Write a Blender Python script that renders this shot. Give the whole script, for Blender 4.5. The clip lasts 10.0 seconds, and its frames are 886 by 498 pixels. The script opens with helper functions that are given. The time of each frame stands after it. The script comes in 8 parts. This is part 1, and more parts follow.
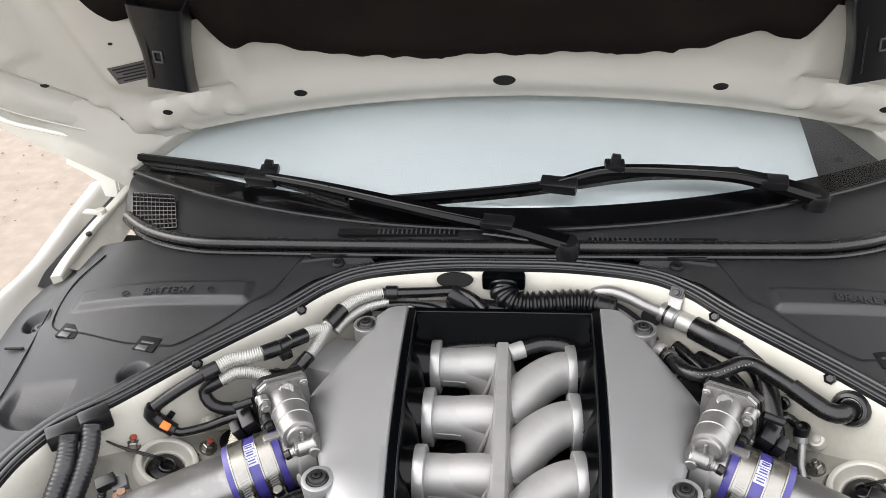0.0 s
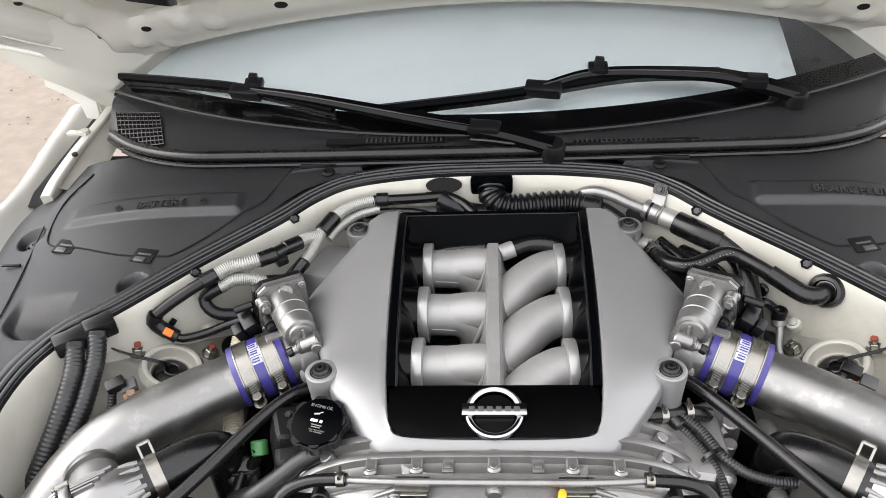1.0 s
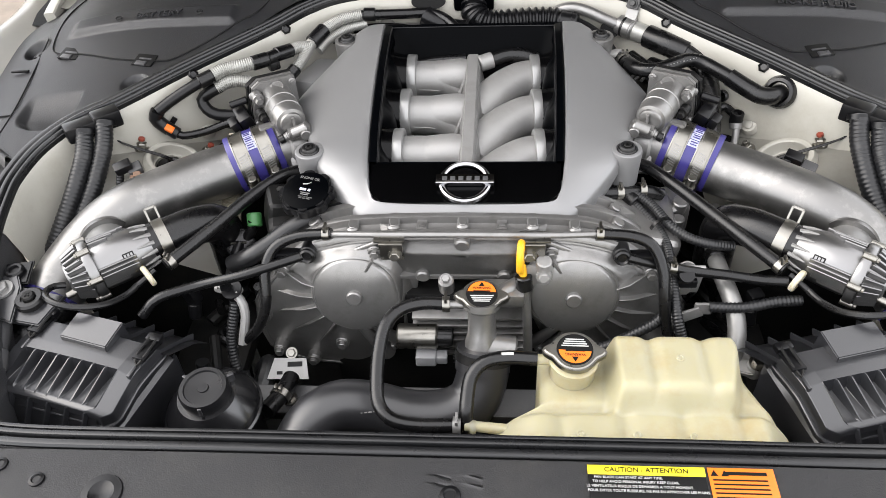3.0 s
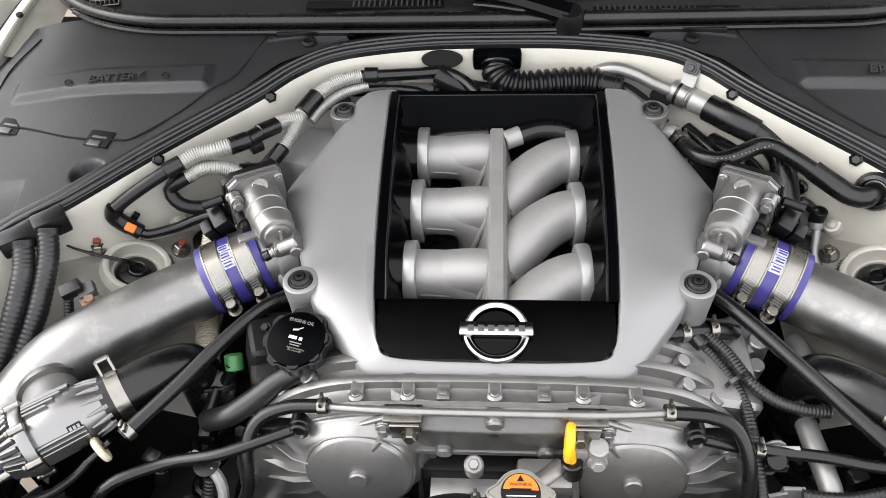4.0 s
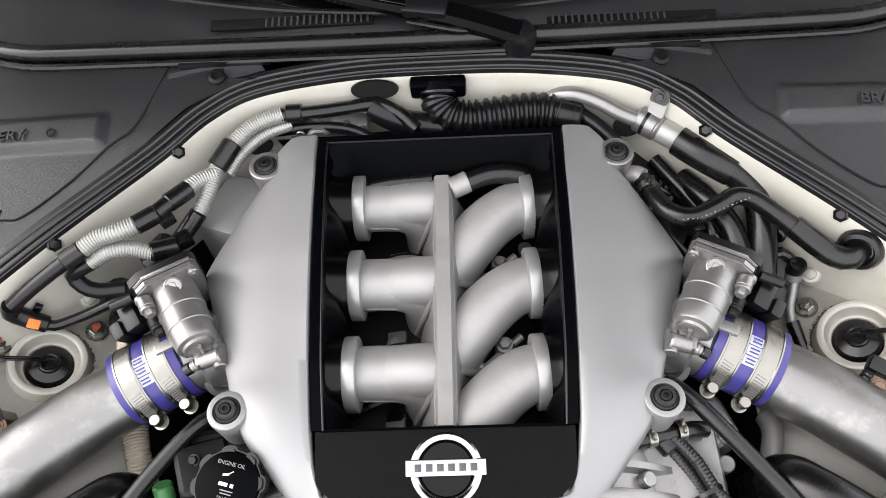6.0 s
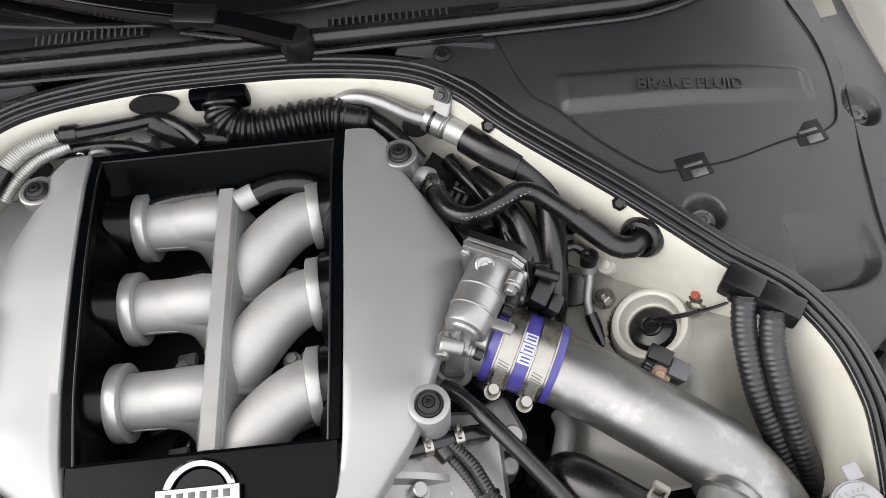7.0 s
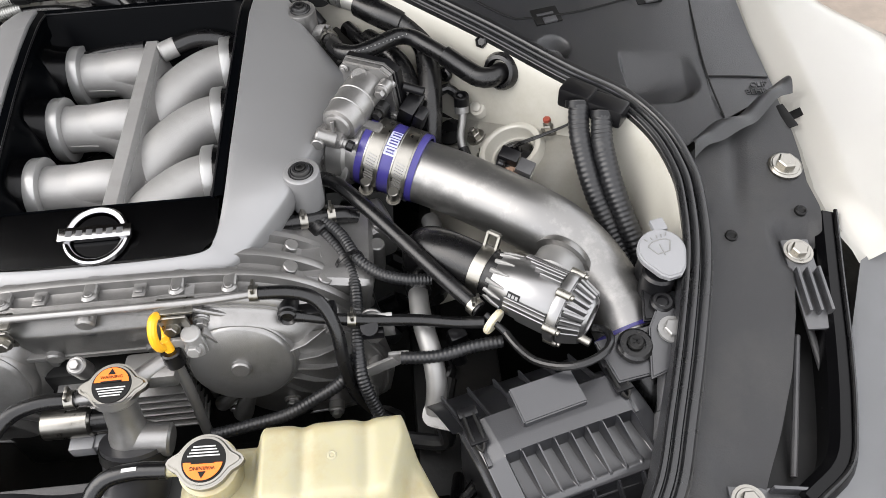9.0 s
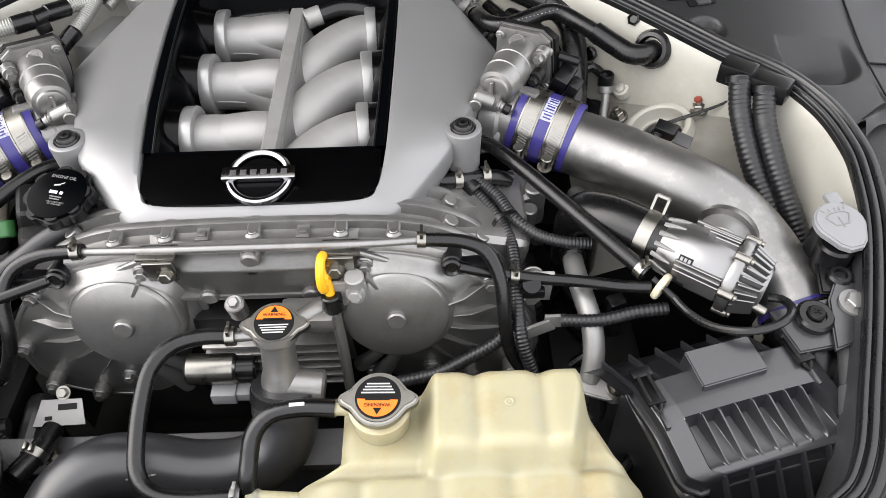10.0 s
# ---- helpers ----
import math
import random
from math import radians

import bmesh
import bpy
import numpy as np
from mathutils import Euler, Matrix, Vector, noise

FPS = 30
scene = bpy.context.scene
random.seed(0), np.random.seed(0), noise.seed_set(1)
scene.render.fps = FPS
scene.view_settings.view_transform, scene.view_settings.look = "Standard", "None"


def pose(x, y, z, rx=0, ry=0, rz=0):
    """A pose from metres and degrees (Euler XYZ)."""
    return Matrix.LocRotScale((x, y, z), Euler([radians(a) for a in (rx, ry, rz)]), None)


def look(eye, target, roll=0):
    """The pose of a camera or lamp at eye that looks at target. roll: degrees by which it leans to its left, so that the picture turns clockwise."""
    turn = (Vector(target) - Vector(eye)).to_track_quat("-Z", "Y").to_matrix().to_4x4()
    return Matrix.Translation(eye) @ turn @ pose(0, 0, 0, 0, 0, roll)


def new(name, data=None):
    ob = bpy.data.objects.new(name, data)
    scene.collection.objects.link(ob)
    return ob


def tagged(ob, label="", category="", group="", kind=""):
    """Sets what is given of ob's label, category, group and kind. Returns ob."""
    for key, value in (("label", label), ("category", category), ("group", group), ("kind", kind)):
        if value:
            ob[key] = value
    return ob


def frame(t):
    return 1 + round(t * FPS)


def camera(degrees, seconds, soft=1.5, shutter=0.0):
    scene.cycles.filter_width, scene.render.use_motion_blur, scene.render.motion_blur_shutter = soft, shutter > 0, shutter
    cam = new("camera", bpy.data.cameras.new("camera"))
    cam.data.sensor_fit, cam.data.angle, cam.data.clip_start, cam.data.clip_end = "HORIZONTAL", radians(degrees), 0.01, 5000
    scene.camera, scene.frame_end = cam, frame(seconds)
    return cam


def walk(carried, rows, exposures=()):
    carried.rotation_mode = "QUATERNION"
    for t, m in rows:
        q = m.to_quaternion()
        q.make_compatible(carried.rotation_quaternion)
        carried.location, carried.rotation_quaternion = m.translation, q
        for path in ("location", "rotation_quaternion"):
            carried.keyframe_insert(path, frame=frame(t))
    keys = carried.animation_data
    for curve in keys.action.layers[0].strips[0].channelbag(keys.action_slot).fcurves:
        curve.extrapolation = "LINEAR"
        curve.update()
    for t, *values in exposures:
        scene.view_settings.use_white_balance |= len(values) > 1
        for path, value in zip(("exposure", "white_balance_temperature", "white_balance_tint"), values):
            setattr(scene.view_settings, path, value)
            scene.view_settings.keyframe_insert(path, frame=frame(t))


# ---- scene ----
cam = camera(60.1, 10.0, soft=0.6)
PATH = [
    (0, (0.02, -0.568, 1.467), (-0.175, 1.152, 0.464), -2.8),
    (0.5, (0.013, -0.553, 1.456), (-0.146, 1.122, 0.375), -3.5),
    (1, (0.007, -0.61, 1.446), (-0.135, 1.019, 0.294), -3.8),
    (1.5, (0.029, -0.707, 1.432), (-0.11, 0.879, 0.222), -4.0),
    (2, (0.035, -0.788, 1.409), (-0.11, 0.752, 0.141), -4.0),
    (2.2, (0.037, -0.8, 1.404), (-0.109, 0.725, 0.118), -3.8),
    (3.3, (0.043, -0.705, 1.378), (-0.105, 0.751, 0.016), -3.6),
    (3.5, (0.036, -0.643, 1.378), (-0.108, 0.798, -0.001), -3.5),
    (4, (-0.001, -0.495, 1.404), (-0.136, 0.898, -0.025), -3.5),
    (4.5, (-0.001, -0.379, 1.428), (-0.125, 0.928, -0.081), -3.6),
    (5, (0.008, -0.296, 1.465), (-0.095, 0.919, -0.12), -3.5),
    (5.2, (0.01, -0.274, 1.481), (-0.087, 0.909, -0.128), -3.7),
    (6.3, (0.051, -0.242, 1.485), (0.005, 0.832, -0.201), -5.4),
    (6.5, (0.101, -0.237, 1.475), (0.072, 0.842, -0.209), -5.5),
    (7, (0.21, -0.243, 1.458), (0.233, 0.851, -0.216), -5.0),
    (7.5, (0.279, -0.279, 1.449), (0.315, 0.831, -0.215), -5.7),
    (8, (0.295, -0.363, 1.439), (0.344, 0.786, -0.197), -5.4),
    (8.5, (0.304, -0.472, 1.431), (0.36, 0.738, -0.16), -4.4),
    (9, (0.301, -0.552, 1.373), (0.363, 0.73, -0.161), -3.1),
    (9.5, (0.267, -0.588, 1.318), (0.319, 0.751, -0.166), -1.9),
    (10, (0.167, -0.595, 1.307), (0.172, 0.782, -0.144), -1.7),
]
walk(cam, [(t, look(eye, target, roll)) for t, eye, target, roll in PATH], exposures=[(0.0, 2.08), (0.9, 1.93), (2.0, 1.86), (3.5, 1.87), (5.0, 1.98), (7.5, 1.97), (9.0, 1.87), (10.0, 1.85)])

# ---- light ----
world = bpy.data.worlds.new("overcast_sky")
scene.world = world
world.use_nodes = True
wn, wl = world.node_tree.nodes, world.node_tree.links
wn.clear()
w_out, w_bg, w_sky = wn.new("ShaderNodeOutputWorld"), wn.new("ShaderNodeBackground"), wn.new("ShaderNodeTexSky")
w_sky.sky_type, w_sky.sun_disc = "NISHITA", False
w_sky.sun_elevation, w_sky.sun_rotation = radians(42), radians(266)
w_sky.air_density, w_sky.dust_density, w_sky.ozone_density = 1.0, 1.5, 0.6
w_hsv = wn.new("ShaderNodeHueSaturation")
w_hsv.inputs["Saturation"].default_value = 0.7
wl.new(w_sky.outputs[0], w_hsv.inputs["Color"])
# an even layer of high cloud over the clear-sky gradient
w_cloud = wn.new("ShaderNodeMix")
w_cloud.data_type = "RGBA"
w_cloud.inputs[0].default_value = 0.70
w_cloud.inputs[7].default_value = (6.2, 6.0, 5.9, 1)
wl.new(w_hsv.outputs[0], w_cloud.inputs[6])
wl.new(w_cloud.outputs[2], w_bg.inputs["Color"])
w_bg.inputs["Strength"].default_value = 0.15
wl.new(w_bg.outputs[0], w_out.inputs[0])
sun_data = bpy.data.lights.new("sun", "SUN")
sun_data.energy, sun_data.angle, sun_data.color = 0.55, radians(55), (1.0, 0.96, 0.92)
sun = new("sun", sun_data)
sun.matrix_world = look((-2.97, -0.20, 3.28), (0, 0, 0.6))
scene.view_settings.exposure = 1.88


# ---- materials ----
def material(name, base, rough=0.5, metal=0.0, grain=0.0, grain_scale=400.0, mottle=0.15, mottle_scale=25.0,
             rough_var=0.1, coat=0.0, spec=0.5, scratch=0.0, dirt=None, dirt_amount=0.0, dirt_scale=9.0, sss=0.0, stretch=(1, 1, 1)):
    m = bpy.data.materials.new(name)
    m.use_nodes = True
    n, l = m.node_tree.nodes, m.node_tree.links
    b = n["Principled BSDF"]
    tc = n.new("ShaderNodeTexCoord")
    mp = n.new("ShaderNodeMapping")
    mp.inputs["Scale"].default_value = stretch
    l.new(tc.outputs["Object"], mp.inputs[0])
    big, fine = n.new("ShaderNodeTexNoise"), n.new("ShaderNodeTexNoise")
    big.inputs["Scale"].default_value, big.inputs["Detail"].default_value = mottle_scale, 5
    fine.inputs["Scale"].default_value, fine.inputs["Detail"].default_value = grain_scale, 3
    l.new(mp.outputs[0], big.inputs["Vector"])
    l.new(mp.outputs[0], fine.inputs["Vector"])
    mix = n.new("ShaderNodeMix")
    mix.data_type = "RGBA"
    mix.inputs[6].default_value = tuple(c * (1 - mottle) for c in base) + (1,)
    mix.inputs[7].default_value = tuple(min(1, c * (1 + mottle)) for c in base) + (1,)
    l.new(big.outputs["Fac"], mix.inputs[0])
    colour = mix.outputs[2]
    if dirt:
        dn, ramp, dm = n.new("ShaderNodeTexNoise"), n.new("ShaderNodeValToRGB"), n.new("ShaderNodeMix")
        dn.inputs["Scale"].default_value, dn.inputs["Detail"].default_value, dn.inputs["Roughness"].default_value = dirt_scale, 8, 0.7
        l.new(mp.outputs[0], dn.inputs["Vector"])
        ramp.color_ramp.elements[0].position, ramp.color_ramp.elements[1].position = 0.5, 0.72
        ramp.color_ramp.elements[1].color = (dirt_amount,) * 3 + (1,)
        l.new(dn.outputs["Fac"], ramp.inputs[0])
        dm.data_type = "RGBA"
        dm.inputs[7].default_value = (*dirt, 1)
        l.new(ramp.outputs[0], dm.inputs[0])
        l.new(colour, dm.inputs[6])
        colour = dm.outputs[2]
    l.new(colour, b.inputs["Base Color"])
    rr = n.new("ShaderNodeMapRange")
    rr.inputs["To Min"].default_value, rr.inputs["To Max"].default_value = max(0.02, rough - rough_var), min(1, rough + rough_var)
    l.new(big.outputs["Fac"], rr.inputs["Value"])
    l.new(rr.outputs[0], b.inputs["Roughness"])
    b.inputs["Metallic"].default_value = metal
    b.inputs["Coat Weight"].default_value = coat
    b.inputs["Coat Roughness"].default_value = 0.08
    b.inputs["Specular IOR Level"].default_value = spec
    if sss:
        b.inputs["Subsurface Weight"].default_value = sss
        b.inputs["Subsurface Radius"].default_value = (0.03, 0.025, 0.012)
        b.inputs["Subsurface Scale"].default_value = 0.5
    if grain or scratch:
        bump = n.new("ShaderNodeBump")
        bump.inputs["Strength"].default_value = max(grain, scratch)
        bump.inputs["Distance"].default_value = 0.0006
        source = fine.outputs["Fac"]
        l.new(source, bump.inputs["Height"])
        l.new(bump.outputs[0], b.inputs["Normal"])
    return m


M = dict(
    white=material("cream_white_paint", (0.405, 0.393, 0.348), 0.32, mottle=0.05, mottle_scale=14, coat=0.4, dirt=(0.25, 0.225, 0.17), dirt_amount=0.40, dirt_scale=14, grain=0.05, grain_scale=90),
    fender=material("glossy_white_paint", (0.60, 0.588, 0.545), 0.2, mottle=0.02, coat=0.7),
    plastic=material("black_grained_plastic", (0.032, 0.0325, 0.0355), 0.36, spec=1.0, grain=0.5, grain_scale=900, mottle=0.25, mottle_scale=9, rough_var=0.06, dirt=(0.050, 0.049, 0.047), dirt_amount=0.4, dirt_scale=12),
    plastic_grey=material("dusty_grey_plastic", (0.050, 0.050, 0.052), 0.46, spec=0.55, grain=0.35, grain_scale=700, mottle=0.22, mottle_scale=11, dirt=(0.085, 0.082, 0.076), dirt_amount=0.5, dirt_scale=8),
    plastic_smooth=material("smooth_black_plastic", (0.0048, 0.0048, 0.0055), 0.30, spec=0.35, mottle=0.2, rough_var=0.08, grain=0.12, grain_scale=300),
    gloss=material("gloss_black_plastic", (0.0015, 0.0015, 0.0018), 0.22, mottle=0.15, rough_var=0.05, spec=0.18),
    lacquer=material("shiny_black_moulding", (0.006, 0.006, 0.007), 0.20, mottle=0.2, rough_var=0.05, spec=1.0),
    satin=material("satin_black_plastic", (0.0008, 0.0010, 0.0014), 0.33, mottle=0.2, rough_var=0.05, spec=0.03),
    rubber=material("black_rubber", (0.0036, 0.0036, 0.0040), 0.27, mottle=0.3, mottle_scale=40, spec=0.45, grain=0.12, grain_scale=500, dirt=(0.05, 0.047, 0.043), dirt_amount=0.14),
    seal=material("ribbed_seal_rubber", (0.008, 0.0083, 0.0092), 0.29, spec=0.6, mottle=0.2, mottle_scale=30, grain=0.1, grain_scale=600, dirt=(0.022, 0.022, 0.022), dirt_amount=0.3, dirt_scale=12),
    rubber_dusty=material("worn_rubber_hose", (0.012, 0.012, 0.013), 0.37, spec=0.55, mottle=0.3, mottle_scale=50, grain=0.25, grain_scale=500, dirt=(0.07, 0.067, 0.06), dirt_amount=0.35, dirt_scale=20),
    # near-black base: oily metal, and also the shade deep in the bay
    dark=material("oily_metal_and_shade", (0.006, 0.006, 0.006), 0.5, metal=0.1, spec=0.3, mottle=0.5, mottle_scale=30, grain=0.5, grain_scale=160, dirt=(0.03, 0.027, 0.023), dirt_amount=0.5),
    shell=material("silver_painted_shell", (0.244, 0.244, 0.246), 0.42, metal=0.45, mottle=0.03, grain=0.14, grain_scale=1500, rough_var=0.04),
    cast=material("sand_cast_aluminium", (0.330, 0.326, 0.319), 0.50, metal=0.5, mottle=0.10, mottle_scale=45, grain=0.35, grain_scale=1500, rough_var=0.08, dirt=(0.21, 0.20, 0.185), dirt_amount=0.35, dirt_scale=25),
    castdull=material("dull_cast_aluminium", (0.262, 0.258, 0.252), 0.34, metal=0.76, mottle=0.13, mottle_scale=35, grain=0.30, grain_scale=900, rough_var=0.08, dirt=(0.12, 0.115, 0.105), dirt_amount=0.40, dirt_scale=26),
    machined=material("machined_aluminium", (0.27, 0.268, 0.262), 0.44, metal=0.65, mottle=0.05, grain=0.2, grain_scale=600, stretch=(1, 1, 6)),
    pipe=material("brushed_aluminium_pipe", (0.225, 0.222, 0.216), 0.38, metal=0.92, mottle=0.12, mottle_scale=30, rough_var=0.10, grain=0.14, grain_scale=320, dirt=(0.42, 0.41, 0.39), dirt_amount=0.55, dirt_scale=30),
    bright=material("bright_turned_aluminium", (0.36, 0.36, 0.355), 0.36, metal=0.6, mottle=0.05, grain=0.15, grain_scale=700),
    steel=material("zinc_plated_steel", (0.28, 0.27, 0.245), 0.30, metal=1.0, mottle=0.16, mottle_scale=120, rough_var=0.1),
    chrome=material("bright_chrome", (0.42, 0.42, 0.43), 0.13, metal=1.0, mottle=0.02, rough_var=0.03),
    bov=material("satin_silver_anodised", (0.255, 0.253, 0.252), 0.31, metal=0.92, mottle=0.08, grain=0.05),
    purple=material("purple_silicone", (0.036, 0.030, 0.165), 0.34, mottle=0.12, mottle_scale=60, grain=0.1, grain_scale=500),
    lilac=material("pale_lilac_print", (0.74, 0.76, 0.92), 0.4, mottle=0.03),
    tank=material("yellowed_translucent_plastic", (0.355, 0.330, 0.218), 0.40, mottle=0.08, mottle_scale=12, sss=0.5, dirt=(0.30, 0.215, 0.085), dirt_amount=0.5, dirt_scale=16, grain=0.12, grain_scale=200),
    yellow=material("yellow_plastic", (0.78, 0.40, 0.015), 0.35, mottle=0.06),
    yellow_label=material("yellow_label", (0.80, 0.66, 0.02), 0.4, mottle=0.04),
    orange=material("orange_label", (0.80, 0.17, 0.012), 0.4, mottle=0.04),
    black_print=material("black_print", (0.005, 0.005, 0.005), 0.5, mottle=0.05, spec=0.2),
    white_print=material("white_print", (0.50, 0.50, 0.485), 0.5, mottle=0.04),
    grey_cap=material("light_grey_plastic", (0.21, 0.213, 0.22), 0.42, mottle=0.05, grain=0.1, grain_scale=500),
    emboss=material("moulded_black_plastic", (0.009, 0.009, 0.010), 0.3, mottle=0.1),
    grey_print=material("faded_grey_print", (0.17, 0.17, 0.165), 0.5, mottle=0.2, mottle_scale=300),
    red=material("red_marking_paint", (0.22, 0.040, 0.022), 0.5, mottle=0.3, mottle_scale=200),
    hose_rubber=material("smooth_hose_rubber", (0.020, 0.020, 0.022), 0.33, spec=0.8, mottle=0.2, mottle_scale=30, grain=0.1, grain_scale=500),
    rust=material("rusty_zinc", (0.26, 0.17, 0.12), 0.55, metal=0.4, mottle=0.4, mottle_scale=200),
    clear=material("clear_beige_plastic", (0.50, 0.47, 0.36), 0.3, mottle=0.08, sss=0.3),
    green=material("green_plastic", (0.04, 0.15, 0.045), 0.4, mottle=0.1),
    beige=material("beige_convoluted_tube", (0.45, 0.41, 0.33), 0.6, mottle=0.1),
    braid=material("silver_convoluted_sleeve", (0.33, 0.33, 0.31), 0.40, metal=0.5, mottle=0.08, mottle_scale=80, dirt=(0.22, 0.20, 0.17), dirt_amount=0.4, dirt_scale=40),
    moulded=material("black_moulded_plastic", (0.019, 0.0195, 0.0222), 0.31, spec=1.0, grain=0.1, grain_scale=900, mottle=0.25, mottle_scale=14, dirt=(0.034, 0.033, 0.032), dirt_amount=0.3, dirt_scale=15),
    loom=material("grey_convoluted_conduit", (0.009, 0.0094, 0.0105), 0.38, spec=0.5, mottle=0.2, dirt=(0.08, 0.077, 0.072), dirt_amount=0.25, dirt_scale=25),
    insulation=material("black_felt_pad", (0.012, 0.0095, 0.0078), 0.9, spec=0.12, mottle=0.4, mottle_scale=9, grain=0.8, grain_scale=600),
    shade=material("pale_blue_sunshade", (0.93, 0.985, 1.0), 0.45, metal=0.0, mottle=0.03, mottle_scale=6),
    cabin=material("dark_cabin_trim", (0.02, 0.02, 0.022), 0.7, mottle=0.3),
    ground=material("gritty_concrete", (0.21, 0.175, 0.142), 0.9, mottle=0.30, mottle_scale=14, grain=1.0, grain_scale=70, dirt=(0.15, 0.122, 0.095), dirt_amount=0.75, dirt_scale=4.5),
)
glass = bpy.data.materials.new("windscreen_glass")
glass.use_nodes = True
gn, gl = glass.node_tree.nodes, glass.node_tree.links
g_out = gn["Material Output"]
gn.remove(gn["Principled BSDF"])
g_clear, g_gloss, g_fres, g_mix = gn.new("ShaderNodeBsdfTransparent"), gn.new("ShaderNodeBsdfGlossy"), gn.new("ShaderNodeFresnel"), gn.new("ShaderNodeMixShader")
g_clear.inputs["Color"].default_value = (0.98, 0.995, 0.995, 1)
g_gloss.inputs["Roughness"].default_value = 0.03
g_fres.inputs["IOR"].default_value = 1.45
gl.new(g_fres.outputs[0], g_mix.inputs[0])
gl.new(g_clear.outputs[0], g_mix.inputs[1])
gl.new(g_gloss.outputs[0], g_mix.inputs[2])
gl.new(g_mix.outputs[0], g_out.inputs[0])
M["glass"] = glass


# ---- mesh helpers ----
SIDE = [1]
FLIP = Matrix.Diagonal((-1, 1, 1, 1))


def thing(name, label, category, at=(0, 0, 0), group="", kind=""):
    ob = new(name)
    ob.empty_display_size = 0.02
    ob.location = (at[0] * SIDE[0], at[1], at[2])
    return tagged(ob, label, category, group, kind)


def part(name, bm, mat, parent=None, label="", sharp=35, smooth=True):
    """Links a bmesh, given in world space, as one mesh object under its thing or part."""
    if SIDE[0] < 0:
        bm.transform(FLIP)
        bmesh.ops.reverse_faces(bm, faces=bm.faces)
    me = bpy.data.meshes.new(name)
    anchor = Vector((0, 0, 0))
    if len(bm.verts):
        anchor = sum((v.co for v in bm.verts), Vector()) / len(bm.verts)
    bm.transform(Matrix.Translation(-anchor))
    bm.to_mesh(me)
    bm.free()
    me.materials.append(M[mat])
    if smooth:
        me.shade_smooth()
        me.set_sharp_from_angle(angle=radians(sharp))
    ob = new(name, me)
    base = Vector((0, 0, 0))
    up = parent
    while up is not None:
        base += up.location
        up = up.parent
    ob.parent = parent
    ob.location = anchor - base
    return tagged(ob, label)


def aim(at, way, spin=0.0):
    """A frame at a point with z along way."""
    z = Vector(way).normalized()
    ref = Vector((0, 0, 1)) if abs(z.z) < 0.95 else Vector((0, 1, 0))
    x = ref.cross(z).normalized()
    m = Matrix((x, z.cross(x), z)).transposed().to_4x4()
    return Matrix.Translation(at) @ m @ Matrix.Rotation(radians(spin), 4, "Z")


def spline(pts, step=0.006, closed=False):
    P = [Vector(p) for p in pts]
    out, n = [], len(P)
    for i in range(n if closed else n - 1):
        if closed:
            a, b, c, d = P[i - 1], P[i], P[(i + 1) % n], P[(i + 2) % n]
        else:
            b, c = P[i], P[i + 1]
            a = P[i - 1] if i else b * 2 - c
            d = P[i + 2] if i + 2 < n else c * 2 - b
        k = max(2, int((c - b).length / step))
        for j in range(k):
            t = j / k
            out.append(0.5 * ((2 * b) + (c - a) * t + (2 * a - 5 * b + 4 * c - d) * t * t + (3 * b - a - 3 * c + d) * t ** 3))
    if not closed:
        out.append(P[-1])
    return out


def frames_along(P, closed=False, up=None):
    out, nrm = [], None
    for i, p in enumerate(P):
        if closed:
            t = (P[(i + 1) % len(P)] - P[i - 1]).normalized()
        else:
            t = (P[min(i + 1, len(P) - 1)] - P[max(i - 1, 0)]).normalized()
        if up is not None:
            nrm = Vector(up)
        elif nrm is None:
            nrm = Vector((0, 0, 1)) if abs(t.z) < 0.9 else Vector((0, 1, 0))
        nrm = (nrm - t * nrm.dot(t)).normalized()
        out.append((p, t, nrm, t.cross(nrm)))
    return out


def sweep(P, section, closed=False, up=None, cap=True, scale=None):
    """Sweeps a closed section of (sideways, upwards) offsets along the points."""
    bm, rings = bmesh.new(), []
    for i, (p, t, u, s) in enumerate(frames_along(P, closed, up)):
        k = scale(i / max(1, len(P) - 1), i) if scale else 1.0
        rings.append([bm.verts.new(p + s * a * k + u * b * k) for a, b in section])
    m = len(section)
    for i in range(len(rings) if closed else len(rings) - 1):
        A, B = rings[i], rings[(i + 1) % len(rings)]
        for j in range(m):
            bm.faces.new((A[j], A[(j + 1) % m], B[(j + 1) % m], B[j]))
    if cap and not closed:
        bm.faces.new(list(reversed(rings[0])))
        bm.faces.new(rings[-1])
    bmesh.ops.recalc_face_normals(bm, faces=bm.faces)
    return bm


def ring_section(r, n=14):
    return [(r * math.cos(2 * math.pi * i / n), r * math.sin(2 * math.pi * i / n)) for i in range(n)]


def tube(pts, r, n=14, step=0.006, scale=None, cap=True, closed=False):
    return sweep(spline(pts, step, closed), ring_section(r, n), closed, None, cap, scale)


def corrugated(pts, r, pitch=0.005, depth=0.12, n=14):
    P = spline(pts, pitch / 4)
    return sweep(P, ring_section(r, n), scale=lambda t, i: 1 + depth * (0.5 if i % 4 in (0, 1) else -0.5))


